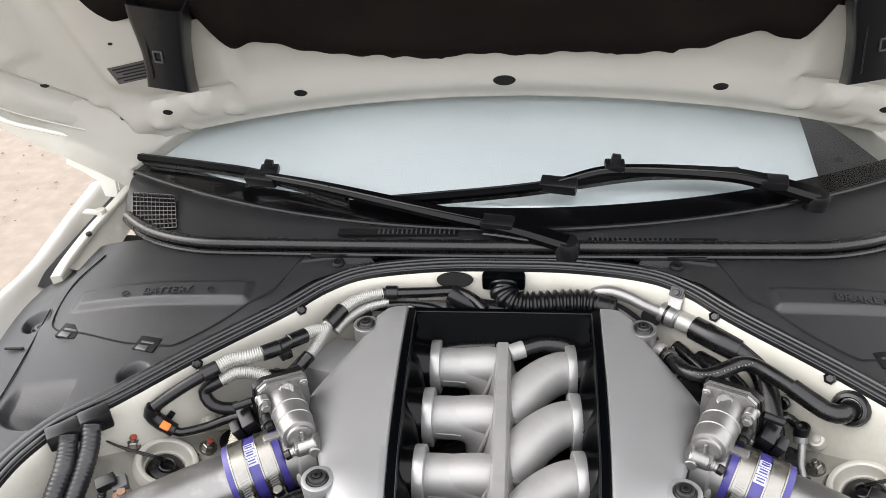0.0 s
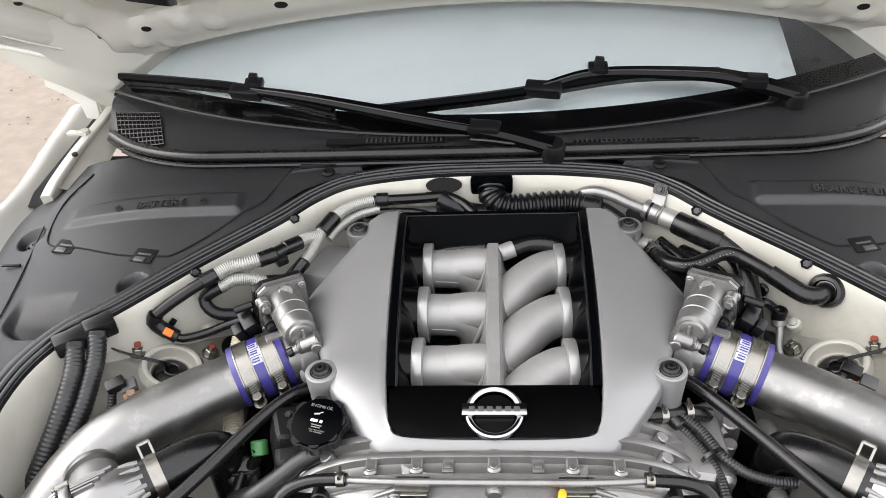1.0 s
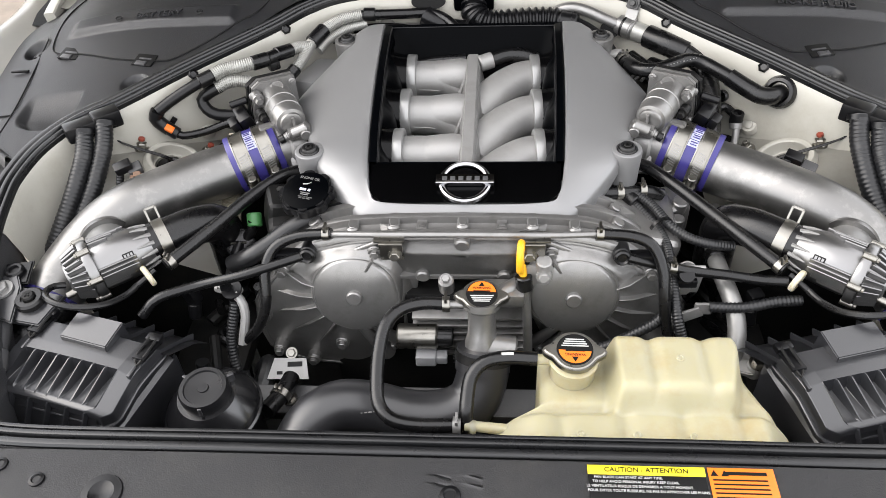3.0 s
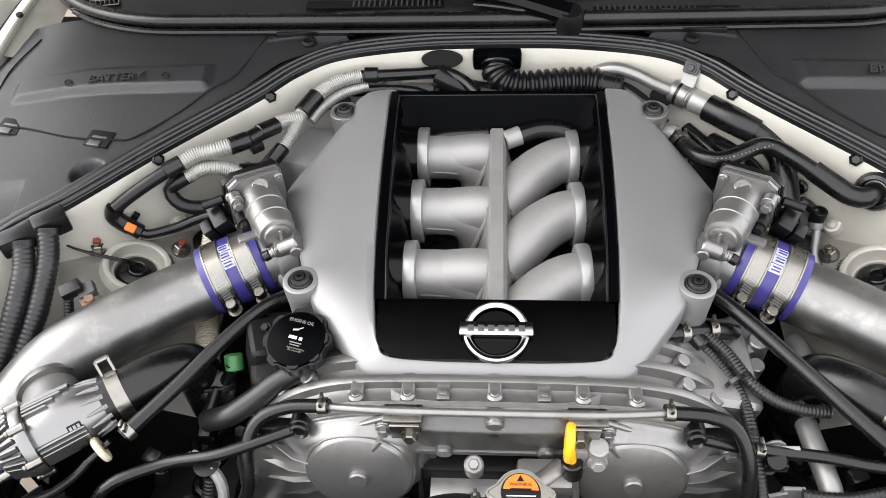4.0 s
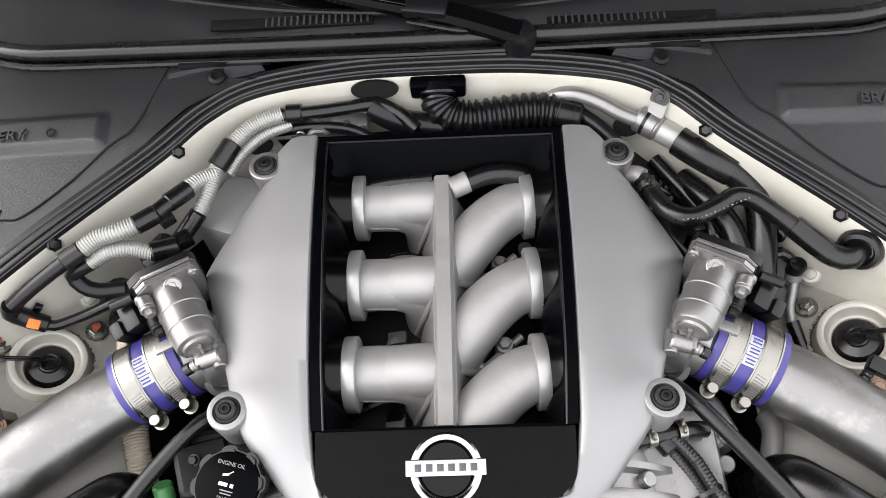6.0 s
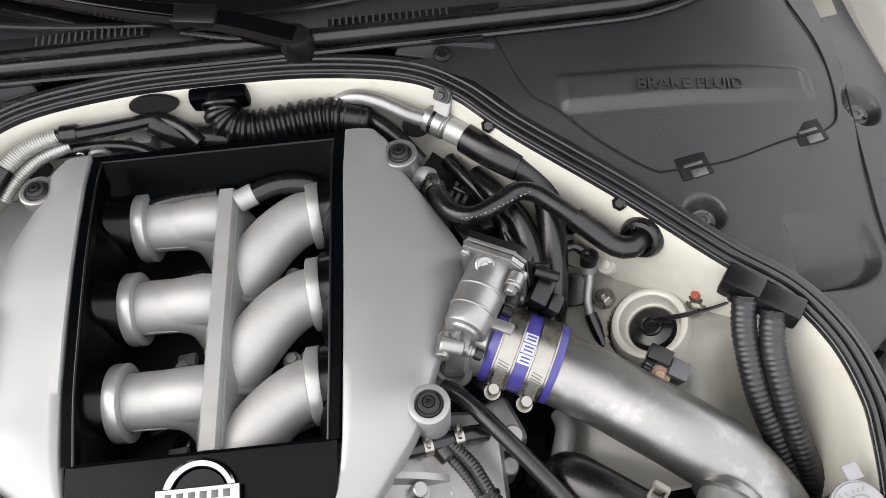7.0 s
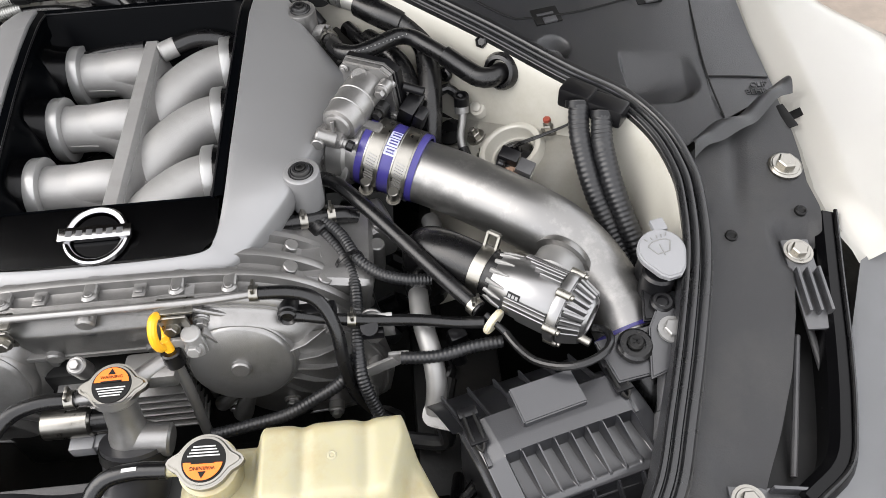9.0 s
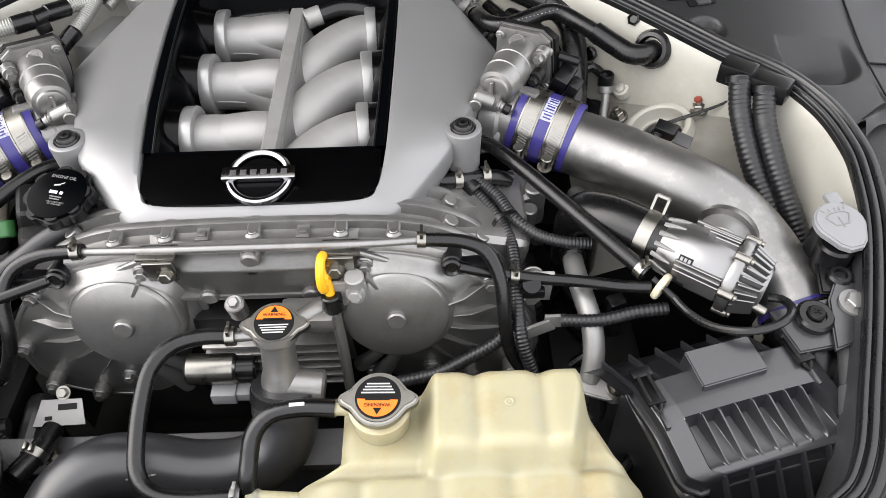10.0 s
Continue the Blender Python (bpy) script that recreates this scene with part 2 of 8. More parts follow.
def lathe(profile, at=(0, 0, 0), way=(0, 0, 1), n=32, spin=0.0):
    """Turns (radius, height) pairs about the axis at a point along way; ends at radius 0 close it."""
    bm, rings = bmesh.new(), []
    for r, h in profile:
        rings.append([bm.verts.new((0, 0, h))] if r < 1e-6 else
                     [bm.verts.new((r * math.cos(2 * math.pi * i / n), r * math.sin(2 * math.pi * i / n), h)) for i in range(n)])
    for A, B in zip(rings, rings[1:]):
        for i in range(n):
            j = (i + 1) % n
            if len(A) == 1 and len(B) > 1:
                bm.faces.new((A[0], B[j], B[i]))
            elif len(B) == 1 and len(A) > 1:
                bm.faces.new((A[i], A[j], B[0]))
            elif len(A) > 1:
                bm.faces.new((A[i], A[j], B[j], B[i]))
    bmesh.ops.recalc_face_normals(bm, faces=bm.faces)
    bm.transform(aim(at, way, spin))
    return bm


def rod(a, b, r, n=20, ch=0.15, r2=None):
    a, b = Vector(a), Vector(b)
    h, r2 = (b - a).length, r if r2 is None else r2
    c = min(r, r2) * ch
    return lathe([(0, 0), (r - c, 0), (r, c), (r2, h - c), (r2 - c, h), (0, h)], a, b - a, n)


def box(size, at=(0, 0, 0), bevel=0.003, turn=(0, 0, 0), segs=2, taper=1.0):
    bm = bmesh.new()
    bmesh.ops.create_cube(bm, size=1)
    for v in bm.verts:
        k = taper if v.co.z > 0 else 1
        v.co = Vector((v.co.x * size[0] * k, v.co.y * size[1] * k, v.co.z * size[2]))
    if bevel:
        bmesh.ops.bevel(bm, geom=bm.edges[:], offset=bevel, segments=segs, affect="EDGES", profile=0.6)
    bm.transform(pose(*at, *turn))
    return bm


def plate(outline, thick, m=None, bevel=0.0015, segs=2):
    """An outline in the plane x, y, made thick upwards, with rounded rims, in the frame m."""
    bm = bmesh.new()
    low = [bm.verts.new((x, y, 0)) for x, y in outline]
    top = [bm.verts.new((x, y, thick)) for x, y in outline]
    bm.faces.new(list(reversed(low)))
    cap = bm.faces.new(top)
    for i in range(len(low)):
        j = (i + 1) % len(low)
        bm.faces.new((low[i], low[j], top[j], top[i]))
    bmesh.ops.recalc_face_normals(bm, faces=bm.faces)
    if bevel:
        bmesh.ops.bevel(bm, geom=list(cap.edges), offset=bevel, segments=segs, affect="EDGES")
    if m is not None:
        bm.transform(m)
    return bm


def rounded(w, h, r, n=5):
    out = []
    for cx, cy, a0 in ((w / 2 - r, h / 2 - r, 0), (-w / 2 + r, h / 2 - r, 90), (-w / 2 + r, -h / 2 + r, 180), (w / 2 - r, -h / 2 + r, 270)):
        for i in range(n):
            a = radians(a0 + 90 * i / (n - 1))
            out.append((cx + r * math.cos(a), cy + r * math.sin(a)))
    return out


def join(*bms):
    out = bms[0]
    for b in bms[1:]:
        me = bpy.data.meshes.new("join")
        b.to_mesh(me)
        b.free()
        out.from_mesh(me)
        bpy.data.meshes.remove(me)
    return out


def sheet(f, nu, nv, thick=0.0):
    """A grid from f(u, v), u and v in 0..1, given a back if thick."""
    bm = bmesh.new()
    g = [[bm.verts.new(f(i / nu, j / nv)) for j in range(nv + 1)] for i in range(nu + 1)]
    for i in range(nu):
        for j in range(nv):
            bm.faces.new((g[i][j], g[i + 1][j], g[i + 1][j + 1], g[i][j + 1]))
    if thick:
        bmesh.ops.solidify(bm, geom=bm.faces[:], thickness=thick)
    bmesh.ops.recalc_face_normals(bm, faces=bm.faces)
    return bm


def hexagon(r, h, at, way, spin=0):
    """A hexagon head with a washer."""
    head = lathe([(0, 0), (r * 1.05, 0), (r * 1.05, h * 0.85), (r * 0.9, h), (0, h)], at, way, 6, spin)
    wash = lathe([(0, -h * 0.25), (r * 1.5, -h * 0.25), (r * 1.5, 0.0), (r * 1.42, h * 0.12), (0, h * 0.12)], at, way, 20)
    return join(head, wash)


def words(text, size, at, way, right, mat, parent, name="lettering", depth=0.0004):
    """Text in the built-in font, laid flat with its reading direction along right; it is never mirrored."""
    cu = bpy.data.curves.new("text", "FONT")
    cu.body, cu.size, cu.align_x, cu.align_y, cu.extrude = text, size, "CENTER", "CENTER", depth
    tmp = bpy.data.objects.new("text", cu)
    me = bpy.data.meshes.new_from_object(tmp)
    bpy.data.objects.remove(tmp)
    z, x = Vector(way).normalized(), Vector(right)
    x = (x - z * x.dot(z)).normalized()
    m = Matrix((x, z.cross(x), z)).transposed().to_4x4()
    bm = bmesh.new()
    bm.from_mesh(me)
    bpy.data.meshes.remove(me)
    bm.transform(Matrix.Translation(at) @ m)
    keep, SIDE[0] = SIDE[0], 1
    ob = part(name, bm, mat, parent, smooth=False)
    SIDE[0] = keep
    return ob


def bars(rows, at, way, right, mat, parent, name="print"):
    """Unreadable writing: thin bars (x, y, width, height) in the plane at a point."""
    z, x = Vector(way).normalized(), Vector(right)
    x = (x - z * x.dot(z)).normalized()
    m = Matrix.Translation(at) @ Matrix((x, z.cross(x), z)).transposed().to_4x4()
    bms = [box((w, h, 0.0006), (cx, cy, 0), 0) for cx, cy, w, h in rows]
    bm = join(*bms)
    bm.transform(m)
    return part(name, bm, mat, parent, smooth=False)


def seal_z(y):
    return 0.831 + 0.157 * y


def panel_z(x, y):
    return seal_z(y) - 0.006 + 0.015 * math.exp(-((y - 0.33) / 0.09) ** 2) - max(0, abs(x) - 0.45) ** 2 * (0.1 + 1.8 * max(0, y))


def loop_half():
    return [(0, .380), (.10, .377), (.20, .360), (.255, .329), (.305, .279), (.40, .196), (.48, .120), (.53, .078), (.560, .03),
            (.572, -.02), (.571, -.06), (.560, -.12), (.533, -.20), (.505, -.272), (.482, -.326), (.455, -.357), (.41, -.366), (.2, -.366)]


def loop_full(dz=0.0):
    h = loop_half()
    return [(x, y, seal_z(y) + dz) for x, y in h] + [(0, -.366, seal_z(-.366) + dz)] + [(-x, y, seal_z(y) + dz) for x, y in reversed(h[1:])]


# ---- ground ----
def make_ground():
    bm = bmesh.new()
    n = 48
    for i in range(n + 1):
        for j in range(n + 1):
            x, y = (i / n * 2 - 1), (j / n * 2 - 1)
            x, y = math.copysign(abs(x) ** 3, x) * 400, math.copysign(abs(y) ** 3, y) * 400
            bm.verts.new((x, y, 0.008 * noise.noise((x * 1.5, y * 1.5, 0)) if abs(x) < 12 and abs(y) < 12 else 0))
    bm.verts.ensure_lookup_table()
    for i in range(n):
        for j in range(n):
            a = i * (n + 1) + j
            bm.faces.new([bm.verts[k] for k in (a, a + n + 1, a + n + 2, a + 1)])
    g = part("ground", bm, "ground")
    tagged(g, "pale gritty weathered concrete yard ground", "ground", kind="structure")
    bm = bmesh.new()
    for _ in range(260):
        x, y = random.uniform(-3.2, -0.95), random.uniform(-0.3, 3.2)
        r = random.uniform(0.003, 0.010)
        s = bmesh.ops.create_icosphere(bm, subdivisions=1, radius=r, matrix=pose(x, y, r * 0.3, random.uniform(0, 90), 0, random.uniform(0, 360)))
        for v in s["verts"]:
            v.co.z = 0.008 + (v.co.z) * 0.6
    tagged(part("gravel", bm, "ground"), "loose crumbled stones on the concrete", "gravel", kind="stuff")


# ---- car body round the bay ----
HALF = loop_half()


def loop_x(y):
    """The seal's half width at y."""
    for (x0, y0), (x1, y1) in zip(HALF[1:], HALF[2:]):
        if y1 <= y <= y0:
            return x0 + (x1 - x0) * (y0 - y) / (y0 - y1) if y0 > y1 else x1
    return HALF[1][0] if y > 0.37 else 0.43


def deck_z(x, y):
    x = abs(x)
    z = 0.751 + 0.40 * (x - 0.382) + 0.10 * (y - 0.14)
    z -= 0.075 * smooth01((x - 0.44) / 0.07) * smooth01((0.075 - y) / 0.09)
    if y < 0.03:
        z -= 1.9 * (0.03 - y) ** 2
    z += 0.006 * math.exp(-((x - 0.415) ** 2 + (y - 0.089) ** 2) / 0.004)
    z += 0.004 * math.sin(x * 40 + y * 25) * math.exp(-((x - 0.50) ** 2 + (y + 0.02) ** 2) / 0.006)
    if math.hypot(x - 0.4153, y - 0.0926) < 0.037:
        return 0.725
    return min(z, seal_z(y) - 0.045)


def wall_section(P, offsets):
    bm, rings = bmesh.new(), []
    for p, t, u, s in frames_along(P, False, (0, 0, 1)):
        side = Vector((t.y, -t.x, 0)).normalized()
        if side.dot(Vector((p.x, p.y - 0.05, 0))) > 0:
            side = -side
        rings.append([bm.verts.new(p + side * a + Vector((0, 0, b))) for a, b in offsets])
    for A, B in zip(rings, rings[1:]):
        for j in range(len(offsets) - 1):
            bm.faces.new((A[j], A[j + 1], B[j + 1], B[j]))
    bmesh.ops.recalc_face_normals(bm, faces=bm.faces)
    return bm


def make_body():
    car = thing("car_body", "cream-white painted body panels round an open engine bay", "car body", (0, 0.3, 0.5))
    full = spline(loop_full(), 0.008, True)
    start = min(range(len(full)), key=lambda i: abs(full[i].x) + abs(full[i].y + 0.366))
    full = full[start:] + full[:start]
    rear = [p for p in full if p.y > -0.115]
    part("bay_flange", wall_section(rear, [(-0.006, -0.004), (0.0135, -0.006), (0.0155, -0.010), (0.018, -0.024), (0.0225, -0.045), (0.030, -0.075), (0.038, -0.12)]), "white", car)
    for run in ([p for p in rear if p.x > 0 and p.y < 0.16], [p for p in rear if p.x < 0 and p.y < 0.16]):
        part("wheelhouse_side", wall_section(run, [(0.0402, -0.118), (0.043, -0.16), (0.052, -0.21)]), "white", car)
    # lower wall coloured near-black in place of the bay's deep shade
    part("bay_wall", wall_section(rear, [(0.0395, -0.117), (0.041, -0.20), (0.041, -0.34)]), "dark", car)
    left = [p for p in full if p.y <= -0.10 and p.x < 0]
    right = [p for p in full if p.y <= -0.10 and p.x > 0]
    front = [Vector((x, -0.366, seal_z(-0.366))) for x in (0.42, 0.2, 0, -0.2, -0.42)]
    for run in (left, right, front):
        part("bay_liner", wall_section(run, [(-0.006, -0.004), (0.012, -0.006), (0.016, -0.02), (0.018, -0.12), (0.016, -0.34)]), "plastic", car)
    for s in (1, -1):
        SIDE[0] = s

        def deck(u, v):
            y = -0.06 + 0.33 * v
            xo = loop_x(y) - 0.022
            xi = min(0.318, xo - 0.012)
            x = xi + (xo - xi) * u
            return (x, y, deck_z(x, y))
        part("inner_wing", sheet(deck, 80, 130, -0.0015), "white", car)
        # wing drops below the white deck, their shade put into the colour
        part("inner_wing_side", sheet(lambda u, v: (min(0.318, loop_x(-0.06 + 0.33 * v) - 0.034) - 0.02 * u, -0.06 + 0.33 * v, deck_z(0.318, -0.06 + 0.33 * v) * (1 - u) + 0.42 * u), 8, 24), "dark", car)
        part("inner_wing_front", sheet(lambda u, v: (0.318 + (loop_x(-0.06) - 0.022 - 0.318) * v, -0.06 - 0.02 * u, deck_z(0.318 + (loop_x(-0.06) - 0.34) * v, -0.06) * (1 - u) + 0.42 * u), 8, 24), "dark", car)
        way = (-0.41, -0.02, 1)
        ring = lathe([(0.043, -0.014), (0.0400, -0.005), (0.0383, 0.0), (0.0372, 0.0022), (0.0350, 0.003), (0.0325, 0.0028), (0.0305, 0.0012), (0.0296, -0.002), (0.0290, -0.010), (0.0270, -0.0125), (0.0245, -0.013), (0.0235, -0.018), (0.0232, -0.05)], (0.4153, 0.0926, 0.7703), way, 48)
        tower = part("strut_tower", ring, "white", car)
        part("strut_mount", lathe([(0.0232, -0.010), (0.0225, -0.004), (0.0205, -0.0012), (0.017, 0.0), (0.0115, 0.0015), (0.0108, 0.0042), (0.0092, 0.0052), (0.0080, 0.0042), (0.0076, -0.002), (0, -0.002)], (0.4200, 0.0950, 0.7590), way, 36), "rubber", tower, "black rubber strut mount")
        for k in (0, 1):
            part("wire", tube([(0.421, 0.096 + 0.003 * k, 0.767), (0.428, 0.092 + 0.003 * k, 0.776), (0.452, 0.088 + 0.002 * k, 0.790), (0.480, 0.089, 0.803), (0.499, 0.092, 0.818)], 0.0014, 8), "rubber", tower)
        for x, y, mat in ((0.381, 0.134, "steel"), (0.464, 0.105, "steel"), (0.400, 0.045, "steel")):
            z = max(0.752, deck_z(x, y))
            b = part("strut_nut", join(lathe([(0.0112, -0.004), (0.0112, 0.0022), (0.0104, 0.003), (0, 0.003)], (x, y, z + 0.001), way, 24), hexagon(0.0076, 0.007, (x - 0.001, y, z + 0.0035), way), rod((x, y, z), (x - 0.0055, y, z + 0.0155), 0.0038, 12)), mat, car)
            if (x, y) != (0.381, 0.134) or s < 0:
                part("paint_mark", lathe([(0.0046, 0.0), (0.0042, 0.003), (0, 0.0038)], (x - 0.0055, y - 0.0006, z + 0.0135), way, 12), "red", b, "red paint mark")
        for x, y, z in ((0.386, 0.163, 0.775), (0.4146, 0.1653, 0.780), (0.4637, 0.1277, 0.802)):
            part("body_boss", lathe([(0.0125, -0.006), (0.0105, 0.0005), (0.0092, 0.0018), (0.0062, 0.0018), (0.0055, 0.0038), (0.0045, 0.0044), (0, 0.0044)], (x, y, z), (-0.50, -0.45, 0.75), 24), "white", car)
        for x, y, z in ((0.278, 0.285, 0.870), (0.393, 0.183, 0.854)):
            part("blanking_plug", lathe([(0.0078, -0.004), (0.0076, 0.002), (0.0058, 0.0032), (0.0045, 0.0010), (0, 0.0010)], (x, y, z), (-0.56, -0.64, 0.53), 6), "rubber", car, "black rubber plug")
        if s > 0:
            part("grommet", lathe([(0.022, -0.004), (0.022, 0.003), (0.019, 0.008), (0.015, 0.009), (0.013, 0.006), (0.013, -0.01)], (0.413, 0.157, 0.831), (-0.62, -0.70, 0.36), 28), "rubber", car)
        if s > 0:
            part("blanking_plug", lathe([(0.0085, -0.002), (0.0082, 0.002), (0.006, 0.0034), (0.0045, 0.0012), (0, 0.0012)], (0.351, 0.195, 0.803), (-0.61, -0.75, 0.26), 20), "rubber", car)
        part("body_opening", lathe([(0.013, 0.0), (0.012, 0.0015), (0.0, 0.0015)], (0.395, 0.172, 0.795), (-0.6, -0.62, 0.4), 24), "black_print", car)
        part("body_opening", lathe([(0.018, 0.0), (0.017, 0.0015), (0.0, 0.0015)], (0.352, 0.150, 0.752), (-0.3, -0.3, 1), 24), "rubber", car)
    SIDE[0] = 1
    # firewall behind the engine, deep shade put into its near-black colour
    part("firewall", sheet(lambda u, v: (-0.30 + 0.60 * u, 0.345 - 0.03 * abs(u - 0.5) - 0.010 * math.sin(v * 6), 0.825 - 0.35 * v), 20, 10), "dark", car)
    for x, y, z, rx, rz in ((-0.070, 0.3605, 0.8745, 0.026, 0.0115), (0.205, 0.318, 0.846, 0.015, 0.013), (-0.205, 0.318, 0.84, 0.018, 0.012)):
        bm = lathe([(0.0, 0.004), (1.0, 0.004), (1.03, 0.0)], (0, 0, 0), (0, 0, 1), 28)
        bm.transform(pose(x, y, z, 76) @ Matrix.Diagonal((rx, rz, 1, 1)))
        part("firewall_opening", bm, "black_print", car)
    # floor, scuttle and wheelhouse sheets: gap shade given as near-black colour
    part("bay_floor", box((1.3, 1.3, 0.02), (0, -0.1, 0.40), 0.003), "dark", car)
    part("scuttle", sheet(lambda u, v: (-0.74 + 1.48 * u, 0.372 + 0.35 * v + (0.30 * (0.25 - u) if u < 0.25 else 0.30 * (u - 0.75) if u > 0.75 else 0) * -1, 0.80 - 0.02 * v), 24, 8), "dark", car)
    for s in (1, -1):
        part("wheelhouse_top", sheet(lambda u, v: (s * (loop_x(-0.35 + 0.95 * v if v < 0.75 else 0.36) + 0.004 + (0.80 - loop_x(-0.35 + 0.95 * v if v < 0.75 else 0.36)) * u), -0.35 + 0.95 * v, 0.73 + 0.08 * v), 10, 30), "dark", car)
    part("front_bulkhead", box((0.9, 0.02, 0.34), (0, -0.40, 0.57), 0.004), "plastic", car)
    for s in (1, -1):
        part("side_bulkhead", box((0.02, 0.30, 0.34), (s * 0.575, -0.25, 0.57), 0.004, (0, 0, -s * 18)), "plastic", car)


def make_seal():
    strip = thing("weatherstrip", "black ribbed rubber bonnet seal running round the engine bay", "rubber seal", (0, 0, 0.83))
    P = spline(loop_full(0.0), 0.008, True)
    part("base_strip", sweep(P, [(-0.013, -0.006), (0.013, -0.006), (0.0135, 0.0005), (0.0115, 0.002), (-0.0115, 0.002), (-0.0135, 0.0)], True, (0, 0, 1)), "seal", strip)
    for name, c, w, h in (("outer_bead", 0.0098, 0.0028, 0.0056), ("middle_bead", 0.0026, 0.0036, 0.0078), ("inner_bead", -0.0072, 0.0046, 0.0072)):
        part(name, sweep(P, [(c - w, 0.0012), (c + w, 0.0012), (c + w, h * 0.6), (c + w * 0.6, h * 0.93), (c, h), (c - w * 0.6, h * 0.93), (c - w, h * 0.6)], True, (0, 0, 1)), "seal", strip)


FENDER_IN = [(0.75, 0.775), (0.62, 0.76), (0.45, 0.735), (0.36, 0.724), (0.25, 0.722), (0.13, 0.716), (0.05, 0.712), (-0.036, 0.703), (-0.07, 0.706), (-0.115, 0.722)]


def fender_x(y):
    for (y0, x0), (y1, x1) in zip(FENDER_IN, FENDER_IN[1:]):
        if y1 <= y <= y0:
            return x0 + (x1 - x0) * (y0 - y) / (y0 - y1)
    return FENDER_IN[0][1] if y > 0.7 else FENDER_IN[-1][1]


def smooth01(t):
    t = max(0.0, min(1.0, t))
    return t * t * (3 - 2 * t)


def cover_relief(x, y):
    """Dents and raised shapes of the black covers."""
    z = 0.0
    for cx, cy, r, d in ((0.472, 0.163, 0.0215, 0.015), (0.670, 0.280, 0.0250, 0.016)):
        q = math.hypot(x - cx, y - cy) / r
        if q < 1:
            z -= d * smooth01((1 - q) * 2.0)
    # long raised pad with the word on it
    u = (x - 0.3490) / 0.2710
    low, high = 0.2798 - 0.0046 * u, 0.3283 - 0.0088 * u
    v = (y - low) / (high - low)
    if 0 < u < 1 and 0 < v < 1:
        z += 0.007 * smooth01(v * 4.0) * smooth01((1 - v) * 3.5) * smooth01(u * 20) * smooth01((1 - u) * 14)
    # finger scoop, deepest along its straight inner edge
    u, v = (x - 0.543) / 0.086, (y - 0.074) / 0.084
    if 0 < u < 1 and 0 < v < 1:
        rim = math.hypot(max(0.0, u - 0.45) / 0.55, max(0.0, 0.42 - v) / 0.42)
        if rim < 1:
            z -= (0.008 + 0.018 * (1 - u) ** 1.5) * smooth01(u * 16) * smooth01((1 - rim) * 3.0) * smooth01((1 - v) * 1.6) * smooth01(v * 12 + u * 4)
    if x > 0.638 + (y - 0.123) * 0.12:
        z -= 0.0035
    return z


RIVETS = [(-0.4180, -0.3985, 1.0), (-0.3760, -0.4130, 1.0), (0.4180, -0.3985, 1.0), (0.3760, -0.4130, 1.0), (0.0, -0.4180, 1.3), (-0.310, -0.425, 2.6)]


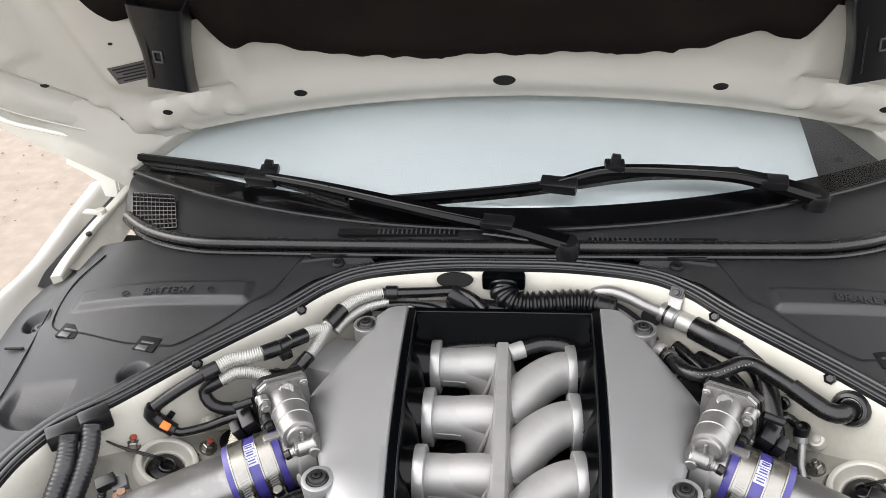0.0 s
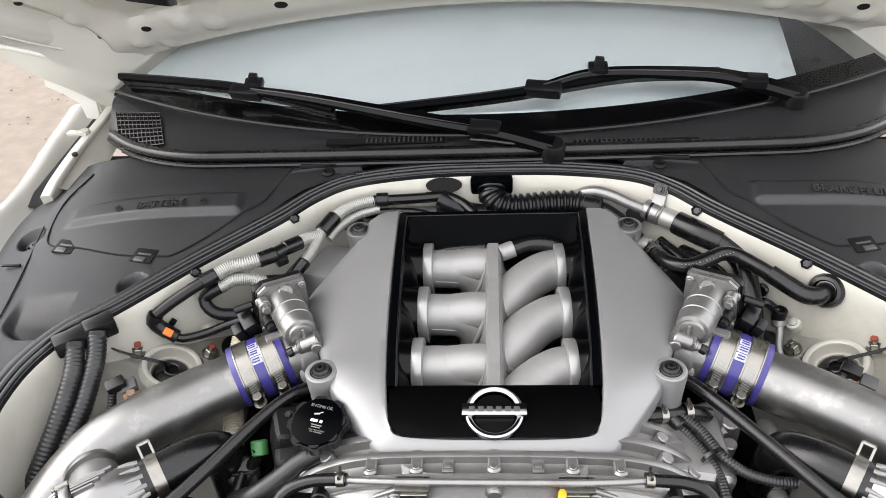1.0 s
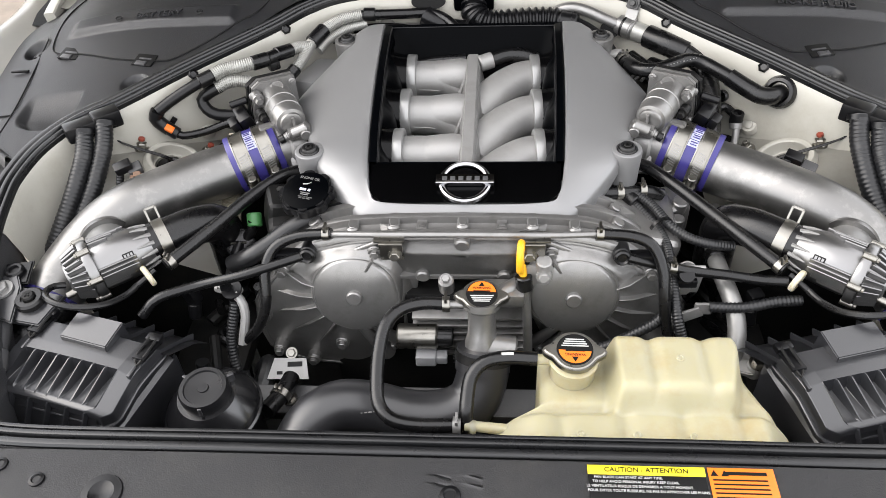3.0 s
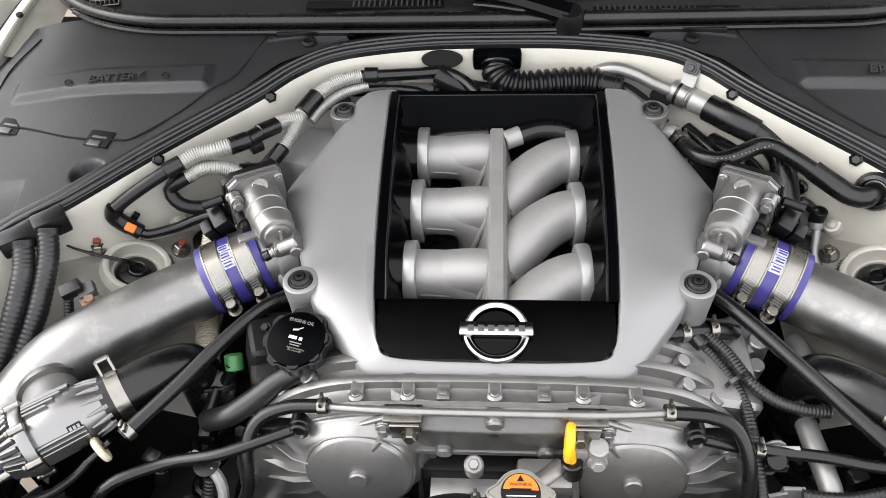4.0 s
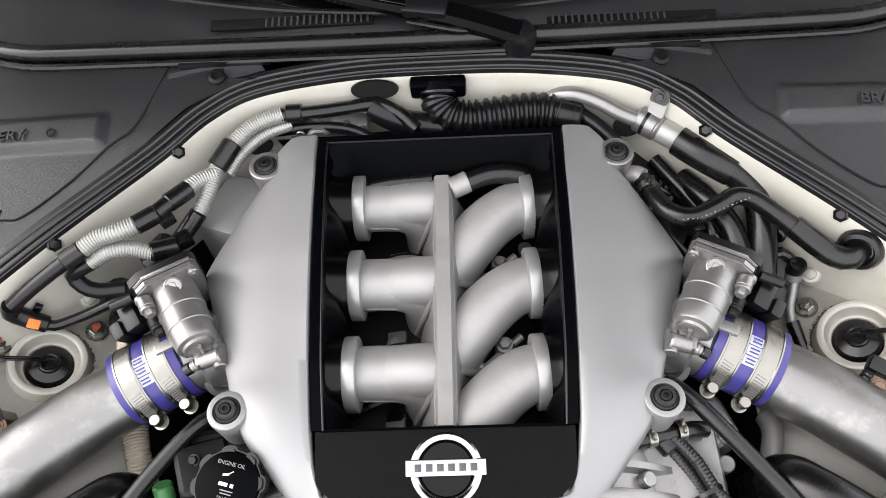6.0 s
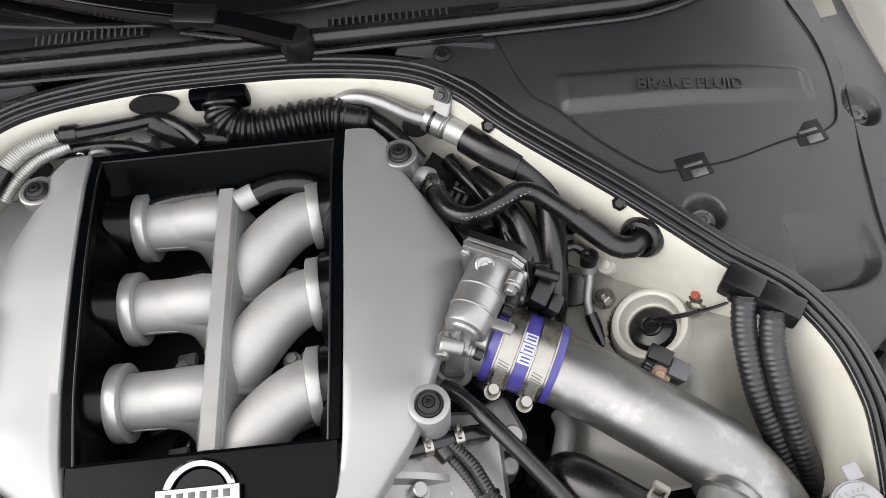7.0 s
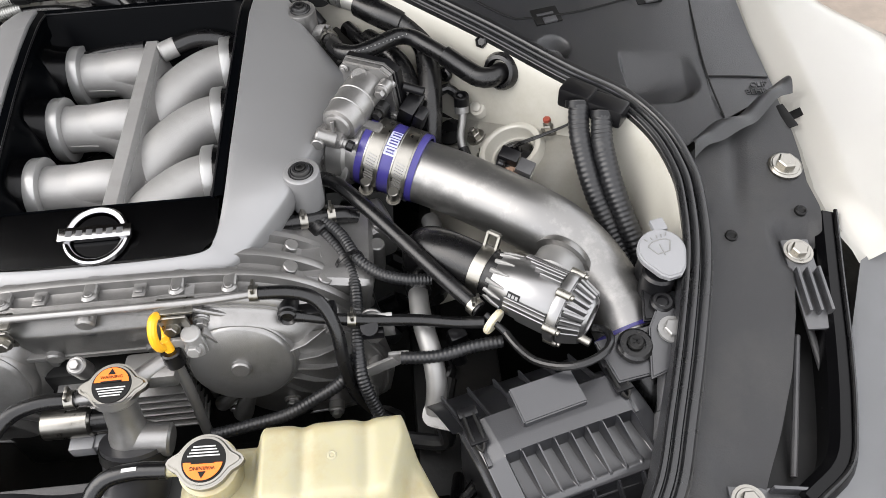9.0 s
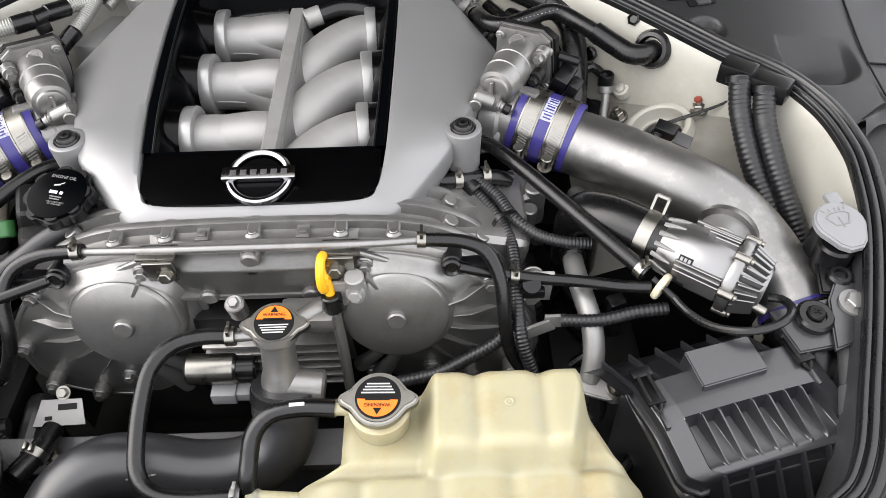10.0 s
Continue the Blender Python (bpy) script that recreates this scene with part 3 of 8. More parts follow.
def make_covers():
    for s, word in ((1, "BRAKE FLUID"), (-1, "BATTERY")):
        SIDE[0] = s
        text = "black grained plastic cover marked brake fluid" if s > 0 else "black grained plastic cover marked battery"
        cover = thing("bay_cover", text + " beside the bonnet seal", "plastic cover", (0.5, 0.25, 0.84), "engine bay covers")

        def f(u, v):
            y = (0.006 + 0.085 * u) * (1 - v) + (0.405 + 0.105 * u * u) * v
            xi = min(loop_x(y), 0.56) + 0.013 if y < 0.365 else 0.215 + (0.405 - y) * 0.4
            if y > 0.33:
                xi = max(0.235, xi) if y > 0.365 else xi
            x = xi + (fender_x(y) - 0.002 - xi) * u
            return (x, y, panel_z(x, y) + cover_relief(x, y))
        part("panel", sheet(f, 230, 220, -0.003), "plastic", cover)

        def on(x, y, dz=0.0):
            return (x, y, panel_z(x, y) + cover_relief(x, y) + dz)
        seam = [(0.2952, 0.3913), (0.3197, 0.3114), (0.3477, 0.2861), (0.3845, 0.2491), (0.4288, 0.2144), (0.4503, 0.2102), (0.5080, 0.2157), (0.5745, 0.2358), (0.6207, 0.2479), (0.6380, 0.2730), (0.6434, 0.3458), (0.6357, 0.4306)]
        part("lid_seam", tube([on(x, y, 0.0011) for x, y in seam], 0.0011, 6, 0.004), "black_print", cover, "dark gap round the lid")
        part("panel_seam", tube([on(x, y, 0.0011) for x, y in [(0.664, 0.335), (0.648, 0.21), (0.638, 0.123), (0.639, 0.05)]], 0.0011, 6, 0.004), "black_print", cover)
        part("panel_seam", tube([on(x, y, 0.0011) for x, y in [(0.640, 0.118), (0.68, 0.119), (0.711, 0.119)]], 0.0011, 6, 0.004), "black_print", cover)
        for x, y in ((0.598, 0.243), (0.472, 0.213)):
            clip = part("clip_slot", box((0.032, 0.025, 0.004), (x, y, panel_z(x, y) - 0.0006), 0.0008, (9, 0, 12)), "black_print", cover, "dark clip slot")
            part("clip_tongue", join(box((0.020, 0.0035, 0.003), (x - 0.001, y + 0.001, panel_z(x, y) + 0.0012), 0.0006, (9, 0, 12)), box((0.016, 0.0085, 0.003), (x + 0.0035, y - 0.0085, panel_z(x, y) + 0.0002), 0.0006, (9, 0, 12))), "plastic", clip)
        for x, y in ((0.472, 0.163), (0.670, 0.280)):
            fast = part("fastener", lathe([(0.0125, -0.004), (0.0125, 0.002), (0.011, 0.003), (0.0095, 0.0022), (0.0085, 0.0022), (0.0075, 0.004), (0.004, 0.0045), (0.003, 0.003), (0, 0.003)], on(x, y, 0.001), (0.0, -0.15, 1), 24), "plastic_grey", cover)
            for a in range(4):
                c, d = math.cos(radians(45 + 90 * a)), math.sin(radians(45 + 90 * a))
                part("slot", box((0.005, 0.0018, 0.002), (on(x, y)[0] + c * 0.0095, y + d * 0.0095, on(x, y)[2] + 0.0035), 0.0003, (0, 0, 45 + 90 * a)), "black_print", fast)
        up = (0, -0.15, 1)
        if s > 0:
            words(word, 0.0185, (0.4841, 0.2942, on(0.4841, 0.2942)[2] + 0.0014), (0.06, -0.15, 1), (1, -0.08, 0), "moulded", cover, depth=0.0010)
            words("CLIP\nBEHIND", 0.0100, (0.694, 0.098, on(0.694, 0.098)[2] + 0.0026), up, (1, 0.0, 0), "emboss", cover, depth=0.0008)
        else:
            words(word, 0.0175, (-0.470, 0.295, on(0.470, 0.295)[2] + 0.0022), (-0.06, -0.15, 1), (1, 0.03, 0), "moulded", cover, depth=0.0012)
            for k in (-1, 1):
                part("ring_mark", lathe([(0.0052, 0), (0.0048, 0.0012), (0.0034, 0.0012), (0.0030, 0)], on(0.470 + 0.062 * k, 0.295 - 0.003 * k, 0.0022), up, 20), "emboss", cover)
            part("slot_mark", box((0.030, 0.004, 0.003), (0.677, 0.226, panel_z(0.677, 0.226)), 0.001, (0, 6, 6)), "black_print", cover)
        # black rubber flap in front of the cover
        SIDE[0] = s
        flap = thing("rubber_flap", "crumpled black rubber flap between bay covers", "rubber flap", (0.65, 0.05, 0.82), "rubber flaps")

        def g(u, v):
            x, y = 0.588 + 0.128 * u, 0.004 + 0.075 * u + 0.022 * (v - 0.5) + 0.004 * math.sin(u * 9)
            return (x, y, panel_z(x, y) + 0.005 + 0.014 * u * u + 0.008 * math.sin(math.pi * v) + 0.003 * math.sin(u * 17 + v * 3))
        part("flap", sheet(g, 40, 10, 0.002), "plastic", flap)
        # forward liner beside the seal
        liner = thing("wing_liner", "dusty dark grey plastic wing liner with bolts", "plastic liner", (0.62, -0.15, 0.79), "wing liners")
        outer = [(0.09, 0.711), (0.03, 0.707), (-0.036, 0.698), (-0.068, 0.701), (-0.100, 0.692), (-0.118, 0.668), (-0.13, 0.652), (-0.179, 0.637), (-0.234, 0.615), (-0.279, 0.591), (-0.32, 0.568), (-0.36, 0.547), (-0.42, 0.53)]

        def lx(y):
            for (y0, x0), (y1, x1) in zip(outer, outer[1:]):
                if y1 <= y <= y0:
                    return x0 + (x1 - x0) * (y0 - y) / (y0 - y1)
            return outer[-1][1]

        def h(u, v):
            y = (0.0 + 0.088 * u) * (1 - v) + -0.42 * v
            xi = loop_x(y) + 0.011 if y > -0.355 else 0.46
            x = xi + (lx(y) - xi) * u
            z = panel_z(x, y) - 0.004
            z -= 0.004 * math.exp(-((x - 0.628 - (y + 0.02) * 0.25) / 0.010) ** 2) * smooth01((y + 0.09) * 14)
            z -= 0.014 * math.exp(-(((x - 0.668) / 0.022) ** 4 + ((y + 0.106) / 0.026) ** 4))
            z -= 0.010 * math.exp(-(((x - 0.553) / 0.03) ** 4 + ((y + 0.325) / 0.03) ** 4))
            return (x, y, z)
        part("panel", sheet(h, 44, 70, -0.003), "plastic_grey", liner)
        for x, y in ((0.681, -0.017),):
            part("bolt", join(hexagon(0.0095, 0.007, (x, y, panel_z(x, y) + 0.001), (0, -0.1, 1)), lathe([(0.0, -0.004), (0.017, -0.004), (0.017, -0.001), (0.015, 0.0005), (0, 0.0005)], (x, y, panel_z(x, y)), (0, -0.1, 1), 28)), "steel", liner, "zinc flange bolt")
        for x, y in ((0.602, -0.094), (0.679, -0.071)):
            part("rivet", lathe([(0.006, -0.004), (0.006, -0.001), (0.0045, 0.0), (0.003, -0.0015), (0, -0.0015)], (x, y, panel_z(x, y) - 0.0005), (0, -0.15, 1), 18), "black_print", liner)
        if s > 0:
            decal = thing("wing_label", "small black printed label on the white wing edge", "label", (0.723, 0.064, 0.812))
            part("backing", plate(rounded(0.012, 0.040, 0.001), 0.0006, aim((0.7235, 0.062, 0.8125), (-0.5, 0.0, 0.86)), 0), "black_print", decal)
        # bracket with bolt, reaching to the lamp
        for x0, y0, x1, y1 in ((0.664, -0.112, 0.660, -0.178), (0.546, -0.335, 0.600, -0.340)):
            arm = thing("lamp_bracket", "ribbed black plastic bracket bolted to the wing liner", "bracket", (x0, y0, 0.79), "lamp brackets")
            d = Vector((x1 - x0, y1 - y0, 0))
            ang = math.degrees(math.atan2(d.y, d.x))
            z = panel_z(x0, y0) - 0.010
            base = join(box((d.length + 0.03, 0.027, 0.004), ((x0 + x1) / 2, (y0 + y1) / 2, z - 0.006), 0.0015, (0, 8, ang)),
                        *[box((d.length * 0.7, 0.003, 0.012), ((x0 + x1) / 2 + k * 0.010 * d.y / d.length * -1 + 0.012 * d.x / d.length, (y0 + y1) / 2 + k * 0.010 * d.x / d.length + 0.012 * d.y / d.length, z - 0.001), 0.001, (0, 8, ang)) for k in (-1, 0, 1)])
            part("arm", base, "plastic", arm)
            part("bolt", join(hexagon(0.0075, 0.006, (x0, y0, z + 0.003), (0, -0.1, 1)), lathe([(0, -0.004), (0.014, -0.004), (0.014, -0.0008), (0, 0.0005)], (x0, y0, z + 0.003), (0, -0.1, 1), 24)), "steel", arm, "pale zinc bolt")
        lamp = thing("headlamp", "clear-lensed headlamp housing with black surround", "headlamp", (0.72, -0.25, 0.75), "headlamps")
        part("housing", sheet(lambda u, v: (0.66 + 0.10 * u - 0.12 * v, -0.07 - 0.40 * v, 0.735 - 0.02 * v), 20, 30, 0.004), "satin", lamp)
        rim = [(0.708, -0.070), (0.697, -0.110), (0.686, -0.150), (0.670, -0.210), (0.651, -0.270), (0.632, -0.312), (0.596, -0.338)]
        part("rim", sweep(spline([(x, y, panel_z(x, y) - 0.020) for x, y in rim], 0.01), [(-0.013, -0.03), (0.013, -0.03), (0.013, 0.010), (0.006, 0.016), (-0.008, 0.014), (-0.013, 0.004)], up=(0, 0, 1)), "gloss", lamp)
        part("rim_bead", tube([(x + 0.006, y - 0.002, panel_z(x, y) - 0.004) for x, y in rim], 0.0022, 8), "rubber", lamp)

        def lens(u, v):
            y = -0.125 - 0.33 * v + 0.10 * u * (1 - v)
            x = 0.722 + 0.19 * u - 0.17 * v
            return (x, y, panel_z(min(x, 0.72), y) - 0.010 - 0.16 * u * u)
        part("lens", sheet(lens, 18, 26, 0.003), "grey_cap", lamp, "pale reflective lens")
        part("stay", join(rod((0.69, -0.13, 0.78), (0.645, -0.26, 0.752), 0.004, 10), rod((0.64, -0.19, 0.77), (0.60, -0.31, 0.74), 0.003, 10), rod((0.66, -0.15, 0.768), (0.655, -0.27, 0.745), 0.0035, 10)), "plastic_grey", lamp)
        # white front wing
        wing = thing("front_wing", "glossy white front wing panel beside the open bay", "car wing", (0.82, 0.2, 0.8), "front wings")

        def w(u, v):
            y = 0.75 - 0.875 * v
            xi = fender_x(y)
            cr = xi + 0.034
            back = smooth01((y - 0.20) / 0.2)
            x = xi + (0.955 - 0.12 * back - xi) * u ** 1.3
            y2 = y + 0.10 * max(0, x - cr) / 0.2 * smooth01((v - 0.75) * 4)
            base = panel_z(0.715, y) - 0.004
            if x < cr:
                z = base - 0.010 + 0.022 * smooth01((x - xi) / 0.034)
            else:
                z = base + 0.012 + 0.03 * (x - cr) - (1.9 + 14 * back) * (x - cr) ** 2
            return (x, y2, z)
        part("panel", sheet(w, 46, 60, 0.002), "fender", wing)
        part("skirt", sheet(lambda u, v: (w(1, v)[0] + 0.012 * u, w(1, v)[1], w(1, v)[2] - 0.55 * u), 8, 30, 0.002), "fender", wing)
        part("gutter", sheet(lambda u, v: (fender_x(0.70 - 0.79 * v) - 0.022 + 0.030 * u, 0.70 - 0.79 * v, panel_z(0.715, 0.70 - 0.79 * v) - 0.018 + 0.006 * u), 4, 40, 0.002), "white", wing)
        # hinge gutter behind the bay cover
        part("gutter_floor", sheet(lambda u, v: (0.702 + 0.012 * v + 0.048 * u, (0.392 + 0.33 * v) if s < 0 else (0.49 + 0.23 * v), 0.832 + 0.010 * v), 6, 12, 0.002), "dark", wing, "dark gutter slot")
        part("gutter_rail", sweep(spline([Vector((0.700, 0.386 if s < 0 else 0.47, 0.854)), Vector((0.704, 0.43 if s < 0 else 0.50, 0.860)), Vector((0.708, 0.52 if s < 0 else 0.55, 0.866)), Vector((0.706, 0.62, 0.872)), Vector((0.708, 0.70, 0.876))], 0.012), [(-0.010, -0.022), (0.008, -0.022), (0.008, 0.0), (0.005, 0.002), (-0.008, 0.002), (-0.010, 0.0)], up=(0, 0, 1)), "white", wing, "white painted gutter rail")
        part("gutter_apron", sheet(lambda u, v: (0.640 + 0.020 * v + (0.055 - 0.01 * v) * u, 0.415 + 0.25 * v, 0.842 + 0.020 * v + 0.010 * u), 8, 12, 0.002), "white", wing)
        part("gutter_bracket", join(box((0.040, 0.014, 0.005), (0.724, 0.572, 0.872), 0.002, (0, 0, 8)), rod((0.712, 0.572, 0.868), (0.712, 0.572, 0.878), 0.009, 16)), "white", wing)
        part("gutter_bolt", lathe([(0.005, -0.002), (0.005, 0.002), (0, 0.003)], (0.699, 0.50, 0.868), (0, -0.2, 1), 14), "dark", wing)
        part("screen_corner", box((0.045, 0.07, 0.06), (0.722, 0.735, 0.872), 0.012, (0, 0, 10), 3), "white", wing)
        if s > 0:
            part("sticker", box((0.010, 0.036, 0.001), (fender_x(0.06) - 0.004, 0.055, panel_z(0.715, 0.055) - 0.002), 0.0003, (0, -14, 6)), "black_print", wing, "black sticker")
    SIDE[0] = 1
    # cover over the radiator, in front of the bay
    front = thing("radiator_cover", "black plastic radiator cover in front of the bay", "plastic cover", (0, -0.5, 0.75))

    def r(u, v):
        x, y = -0.56 + 1.12 * u, (-0.366 if v == 0 else -0.3735 - 0.32 * v)
        return (x, y, (0.758 if v == 0 else 0.780) - 0.05 * v * v - 0.006 * (abs(u - 0.5) * 2) ** 4)
    part("panel", sheet(r, 40, 40, -0.003), "plastic_grey", front)
    for x, y, r_ in RIVETS:
        part("rivet", lathe([(0.0075 * r_, -0.002), (0.0070 * r_, 0.0016), (0.0045 * r_, 0.0022), (0.0036 * r_, 0.0006), (0, 0.0006)], (x, y, r((x + 0.56) / 1.12, (-0.3735 - y) / 0.32)[2] + 0.0005), (0, -0.05, 1), 20), "plastic_smooth", front)
    n = (0, -0.05, 1)
    zl = 0.7812
    for x, w_, name in ((0.170, 0.101, "caution_label"), (0.2510, 0.056, "warning_label")):
        yellow = name == "caution_label"
        lab = thing(name, "yellow and black safety label on the radiator cover" if yellow else "orange safety label with lines of small print", "label", (x, -0.40, zl), "radiator cover labels")
        part("backing", box((w_, 0.034, 0.0008), (x, -0.4015, zl - 0.0006), 0.0002), "black_print" if yellow else "orange", lab)
        if yellow:
            part("header", box((w_, 0.0090, 0.0008), (x, -0.3895, zl), 0.0002), "yellow_label", lab)
            words("CAUTION / ATTENTION", 0.0066, (x, -0.3895, zl + 0.0008), (0, 0, 1), (1, 0, 0), "black_print", lab, depth=0.0002)
            for k, text in enumerate(("FAN BLADE CAN START AT ANY TIME.", "TO HELP AVOID PERSONAL INJURY KEEP CLEAR.", "LE VENTILATEUR RISQUE DE DEMARRER A TOUT MOMENT.", "POUR EVITER TOUTE BLESSURE, NE PAS EN APPROCHER LES MAINS.")):
                words(text, 0.0034, (x - (0.016, 0.010, 0.007, 0.0)[k], -0.3965 - 0.0043 * k, zl), (0, 0, 1), (1, 0, 0), "white_print", lab, depth=0.0002)
        else:
            bars([(0.004, 0, w_ * 0.62, 0.0030)] + [(-0.002, -0.0065 - 0.0042 * i, w_ * 0.82, 0.0012) for i in range(5)], (x, -0.3900, zl), (0, 0, 1), (1, 0, 0), "black_print", lab)
            for dx in (-0.023, -0.014):
                part("warning_sign", plate([(-0.0032, -0.0026), (0.0032, -0.0026), (0, 0.0030)], 0.0004, Matrix.Translation((x + dx, -0.3900, zl - 0.0002)), 0), "black_print", lab)


# ---- cowl, windscreen, wipers, bonnet ----
def rubber_y(x):
    return 0.398 + 2.9 * max(0, abs(x) - 0.43) ** 2 + 0.02 * x * x


def glass_y(x):
    return 0.425 + 0.50 * x * x


def glass_z(x, y):
    return 0.915 - 0.02 * x * x + 0.53 * (y - glass_y(x)) - 0.12 * max(0, y - glass_y(x)) ** 2


def make_cowl():
    cowl = thing("cowl_panel", "black plastic cowl panel with vent grilles below the windscreen", "cowl panel", (0, 0.42, 0.9))

    def f(u, v):
        x = -0.68 + 1.36 * u
        y0, y1 = rubber_y(x) - 0.012, glass_y(x) + 0.012
        y = y0 + (y1 - y0) * v
        z0 = panel_z(x, y0) + 0.002
        return (x, y, z0 + (0.913 - 0.02 * x * x - z0) * smooth01(v * 1.25))
    part("panel", sheet(f, 90, 14, -0.003), "plastic", cowl)

    def fz(x, y):
        y0, y1 = rubber_y(x) - 0.012, glass_y(x) + 0.012
        z0 = panel_z(x, y0) + 0.002
        return z0 + (0.913 - 0.02 * x * x - z0) * smooth01((y - y0) / (y1 - y0) * 1.25)
    part("bonnet_seal", tube([(x, rubber_y(x), panel_z(x, rubber_y(x)) + 0.013) for x in [-0.64 + 1.28 * i / 40 for i in range(41)]], 0.0095, 12, 0.01), "rubber", cowl, "black rubber bead")
    part("seal_lip", tube([(x, rubber_y(x) - 0.012, panel_z(x, rubber_y(x)) + 0.004) for x in [-0.60 + 1.20 * i / 40 for i in range(41)]], 0.004, 8, 0.01), "rubber", cowl)
    part("screen_trim", tube([(x, glass_y(x) + 0.006, glass_z(x, glass_y(x)) + 0.004) for x in [-0.68 + 1.36 * i / 40 for i in range(41)]], 0.0035, 8, 0.01), "plastic_smooth", cowl)
    for x0, x1, y in ((0.128, 0.300, 0.416), (-0.245, -0.075, 0.428)):
        vent = part("vent", box((x1 - x0 + 0.012, 0.014, 0.004), ((x0 + x1) / 2, y, fz((x0 + x1) / 2, y) + 0.0030), 0.001, (10, 0, 0)), "black_print", cowl, "dark slotted vent")
        k = 24
        for i in range(k + 1):
            x = x0 + (x1 - x0) * i / k
            part("slat", box((0.0022, 0.012, 0.003), (x, y, fz(x, y) + 0.0048), 0, (10, 0, 0)), "plastic", vent, smooth=False)
    # corner grille by the hinge
    for s in (-1,):
        A, B, C, D = (0.657, 0.596), (0.607, 0.480), (0.522, 0.462), (0.558, 0.552)

        def q(u, v, dz=0.0):
            x = (A[0] * (1 - u) + D[0] * u) * (1 - v) + (B[0] * (1 - u) + C[0] * u) * v
            y = (A[1] * (1 - u) + D[1] * u) * (1 - v) + (B[1] * (1 - u) + C[1] * u) * v
            return Vector((s * x, y, 0.900 + 0.012 * (1 - v) - 0.016 * (1 - u) + dz))
        gr = part("corner_grille", sheet(lambda u, v: q(u, v, 0.0), 8, 8, 0.002), "black_print", cowl, "dark mesh grille")
        for i in range(12):
            part("bar", sweep([q(i / 11, 0, 0.003), q(i / 11, 1, 0.003)], ring_section(0.0010, 4)), "plastic_smooth", gr, smooth=False)
        for i in range(9):
            part("bar", sweep([q(0, i / 8, 0.003), q(1, i / 8, 0.003)], ring_section(0.0009, 4)), "plastic_smooth", gr, smooth=False)
    # brackets between cover and seal
    for s in (1, -1):
        SIDE[0] = s
        z = seal_z(0.365) + 0.006
        br = thing("cover_bracket", "black plastic bracket with clip behind the bonnet seal", "bracket", (0.24, 0.365, z), "cover brackets")
        part("plate", plate([(-0.055, -0.004), (0.055, -0.014), (0.05, 0.016), (-0.05, 0.014)], 0.004, pose(0.245, 0.372, z - 0.004, 9, 0, -12)), "plastic", br)
        part("rail", box((0.10, 0.006, 0.010), (0.235, 0.386, z + 0.003), 0.002, (0, 0, -3)), "plastic_smooth", br)
        part("clip", lathe([(0.0095, -0.002), (0.0095, 0.004), (0.006, 0.006), (0.005, 0.003), (0, 0.003)], (0.240, 0.366, z + 0.001), (0, -0.2, 1), 20), "black_print", br)
    SIDE[0] = 1


def make_screen():
    screen = thing("windscreen", "clear windscreen glass with black lower band", "windscreen", (0, 0.5, 0.93))
    g = part("pane", sheet(lambda u, v: ((-0.70 + 1.40 * u) * (1 - 0.12 * v), glass_y(-0.70 + 1.40 * u) + 0.62 * v, glass_z(-0.70 + 1.40 * u, glass_y(-0.70 + 1.40 * u) + 0.62 * v)), 40, 30), "glass", screen)
    g.visible_shadow = False
    part("black_band", sheet(lambda u, v: ((-0.69 + 1.38 * u), glass_y(-0.69 + 1.38 * u) + 0.004 + 0.045 * v, glass_z(-0.69 + 1.38 * u, glass_y(-0.69 + 1.38 * u) + 0.004 + 0.045 * v) - 0.008), 40, 3), "gloss", screen, "black printed band")
    shade = thing("sunshade", "pale blue-white folding sunshade behind the windscreen", "sunshade", (0, 0.7, 0.95))

    def sh(u, v):
        x = -0.655 + 1.162 * u
        y = glass_y(x) + 0.063 - 0.026 * smooth01((x - 0.08) / 0.25) + 0.56 * v
        return (x * (1 - 0.08 * v), y, glass_z(x, y) - 0.022 - 0.002 * math.sin(v * 17 + u) - 0.003 * smooth01((math.sin(u * 31) - 0.9) * 8))
    part("sheet", sheet(sh, 50, 40, 0.002), "shade", shade)
    part("hem", tube([Vector(sh(i / 20, 0.0)) + Vector((0, 0, 0.001)) for i in range(21)], 0.003, 8), "shade", shade)
    cabin = thing("dashboard", "dark dashboard and cabin behind the glass", "dashboard", (0, 0.8, 0.8))
    part("top", sheet(lambda u, v: (-0.70 + 1.40 * u, glass_y(-0.7 + 1.4 * u) + 0.01 + 0.70 * v, 0.885 + 0.04 * math.sin(v * 3)), 20, 10), "cabin", cabin)
    part("rear_wall", box((1.5, 0.02, 0.45), (0, 1.45, 0.95), 0.004), "cabin", cabin)
    for s in (1, -1):
        part("pillar", tube([(s * 0.69, 0.76, 0.965), (s * 0.66, 0.95, 1.10), (s * 0.60, 1.30, 1.26)], 0.032, 12), "plastic_smooth", cabin)
        part("side_wall", box((0.02, 0.9, 0.5), (s * 0.72, 1.2, 0.85), 0.004), "cabin", cabin)


def on_glass(x, y, dz):
    return (x, y, glass_z(x, y) + dz)


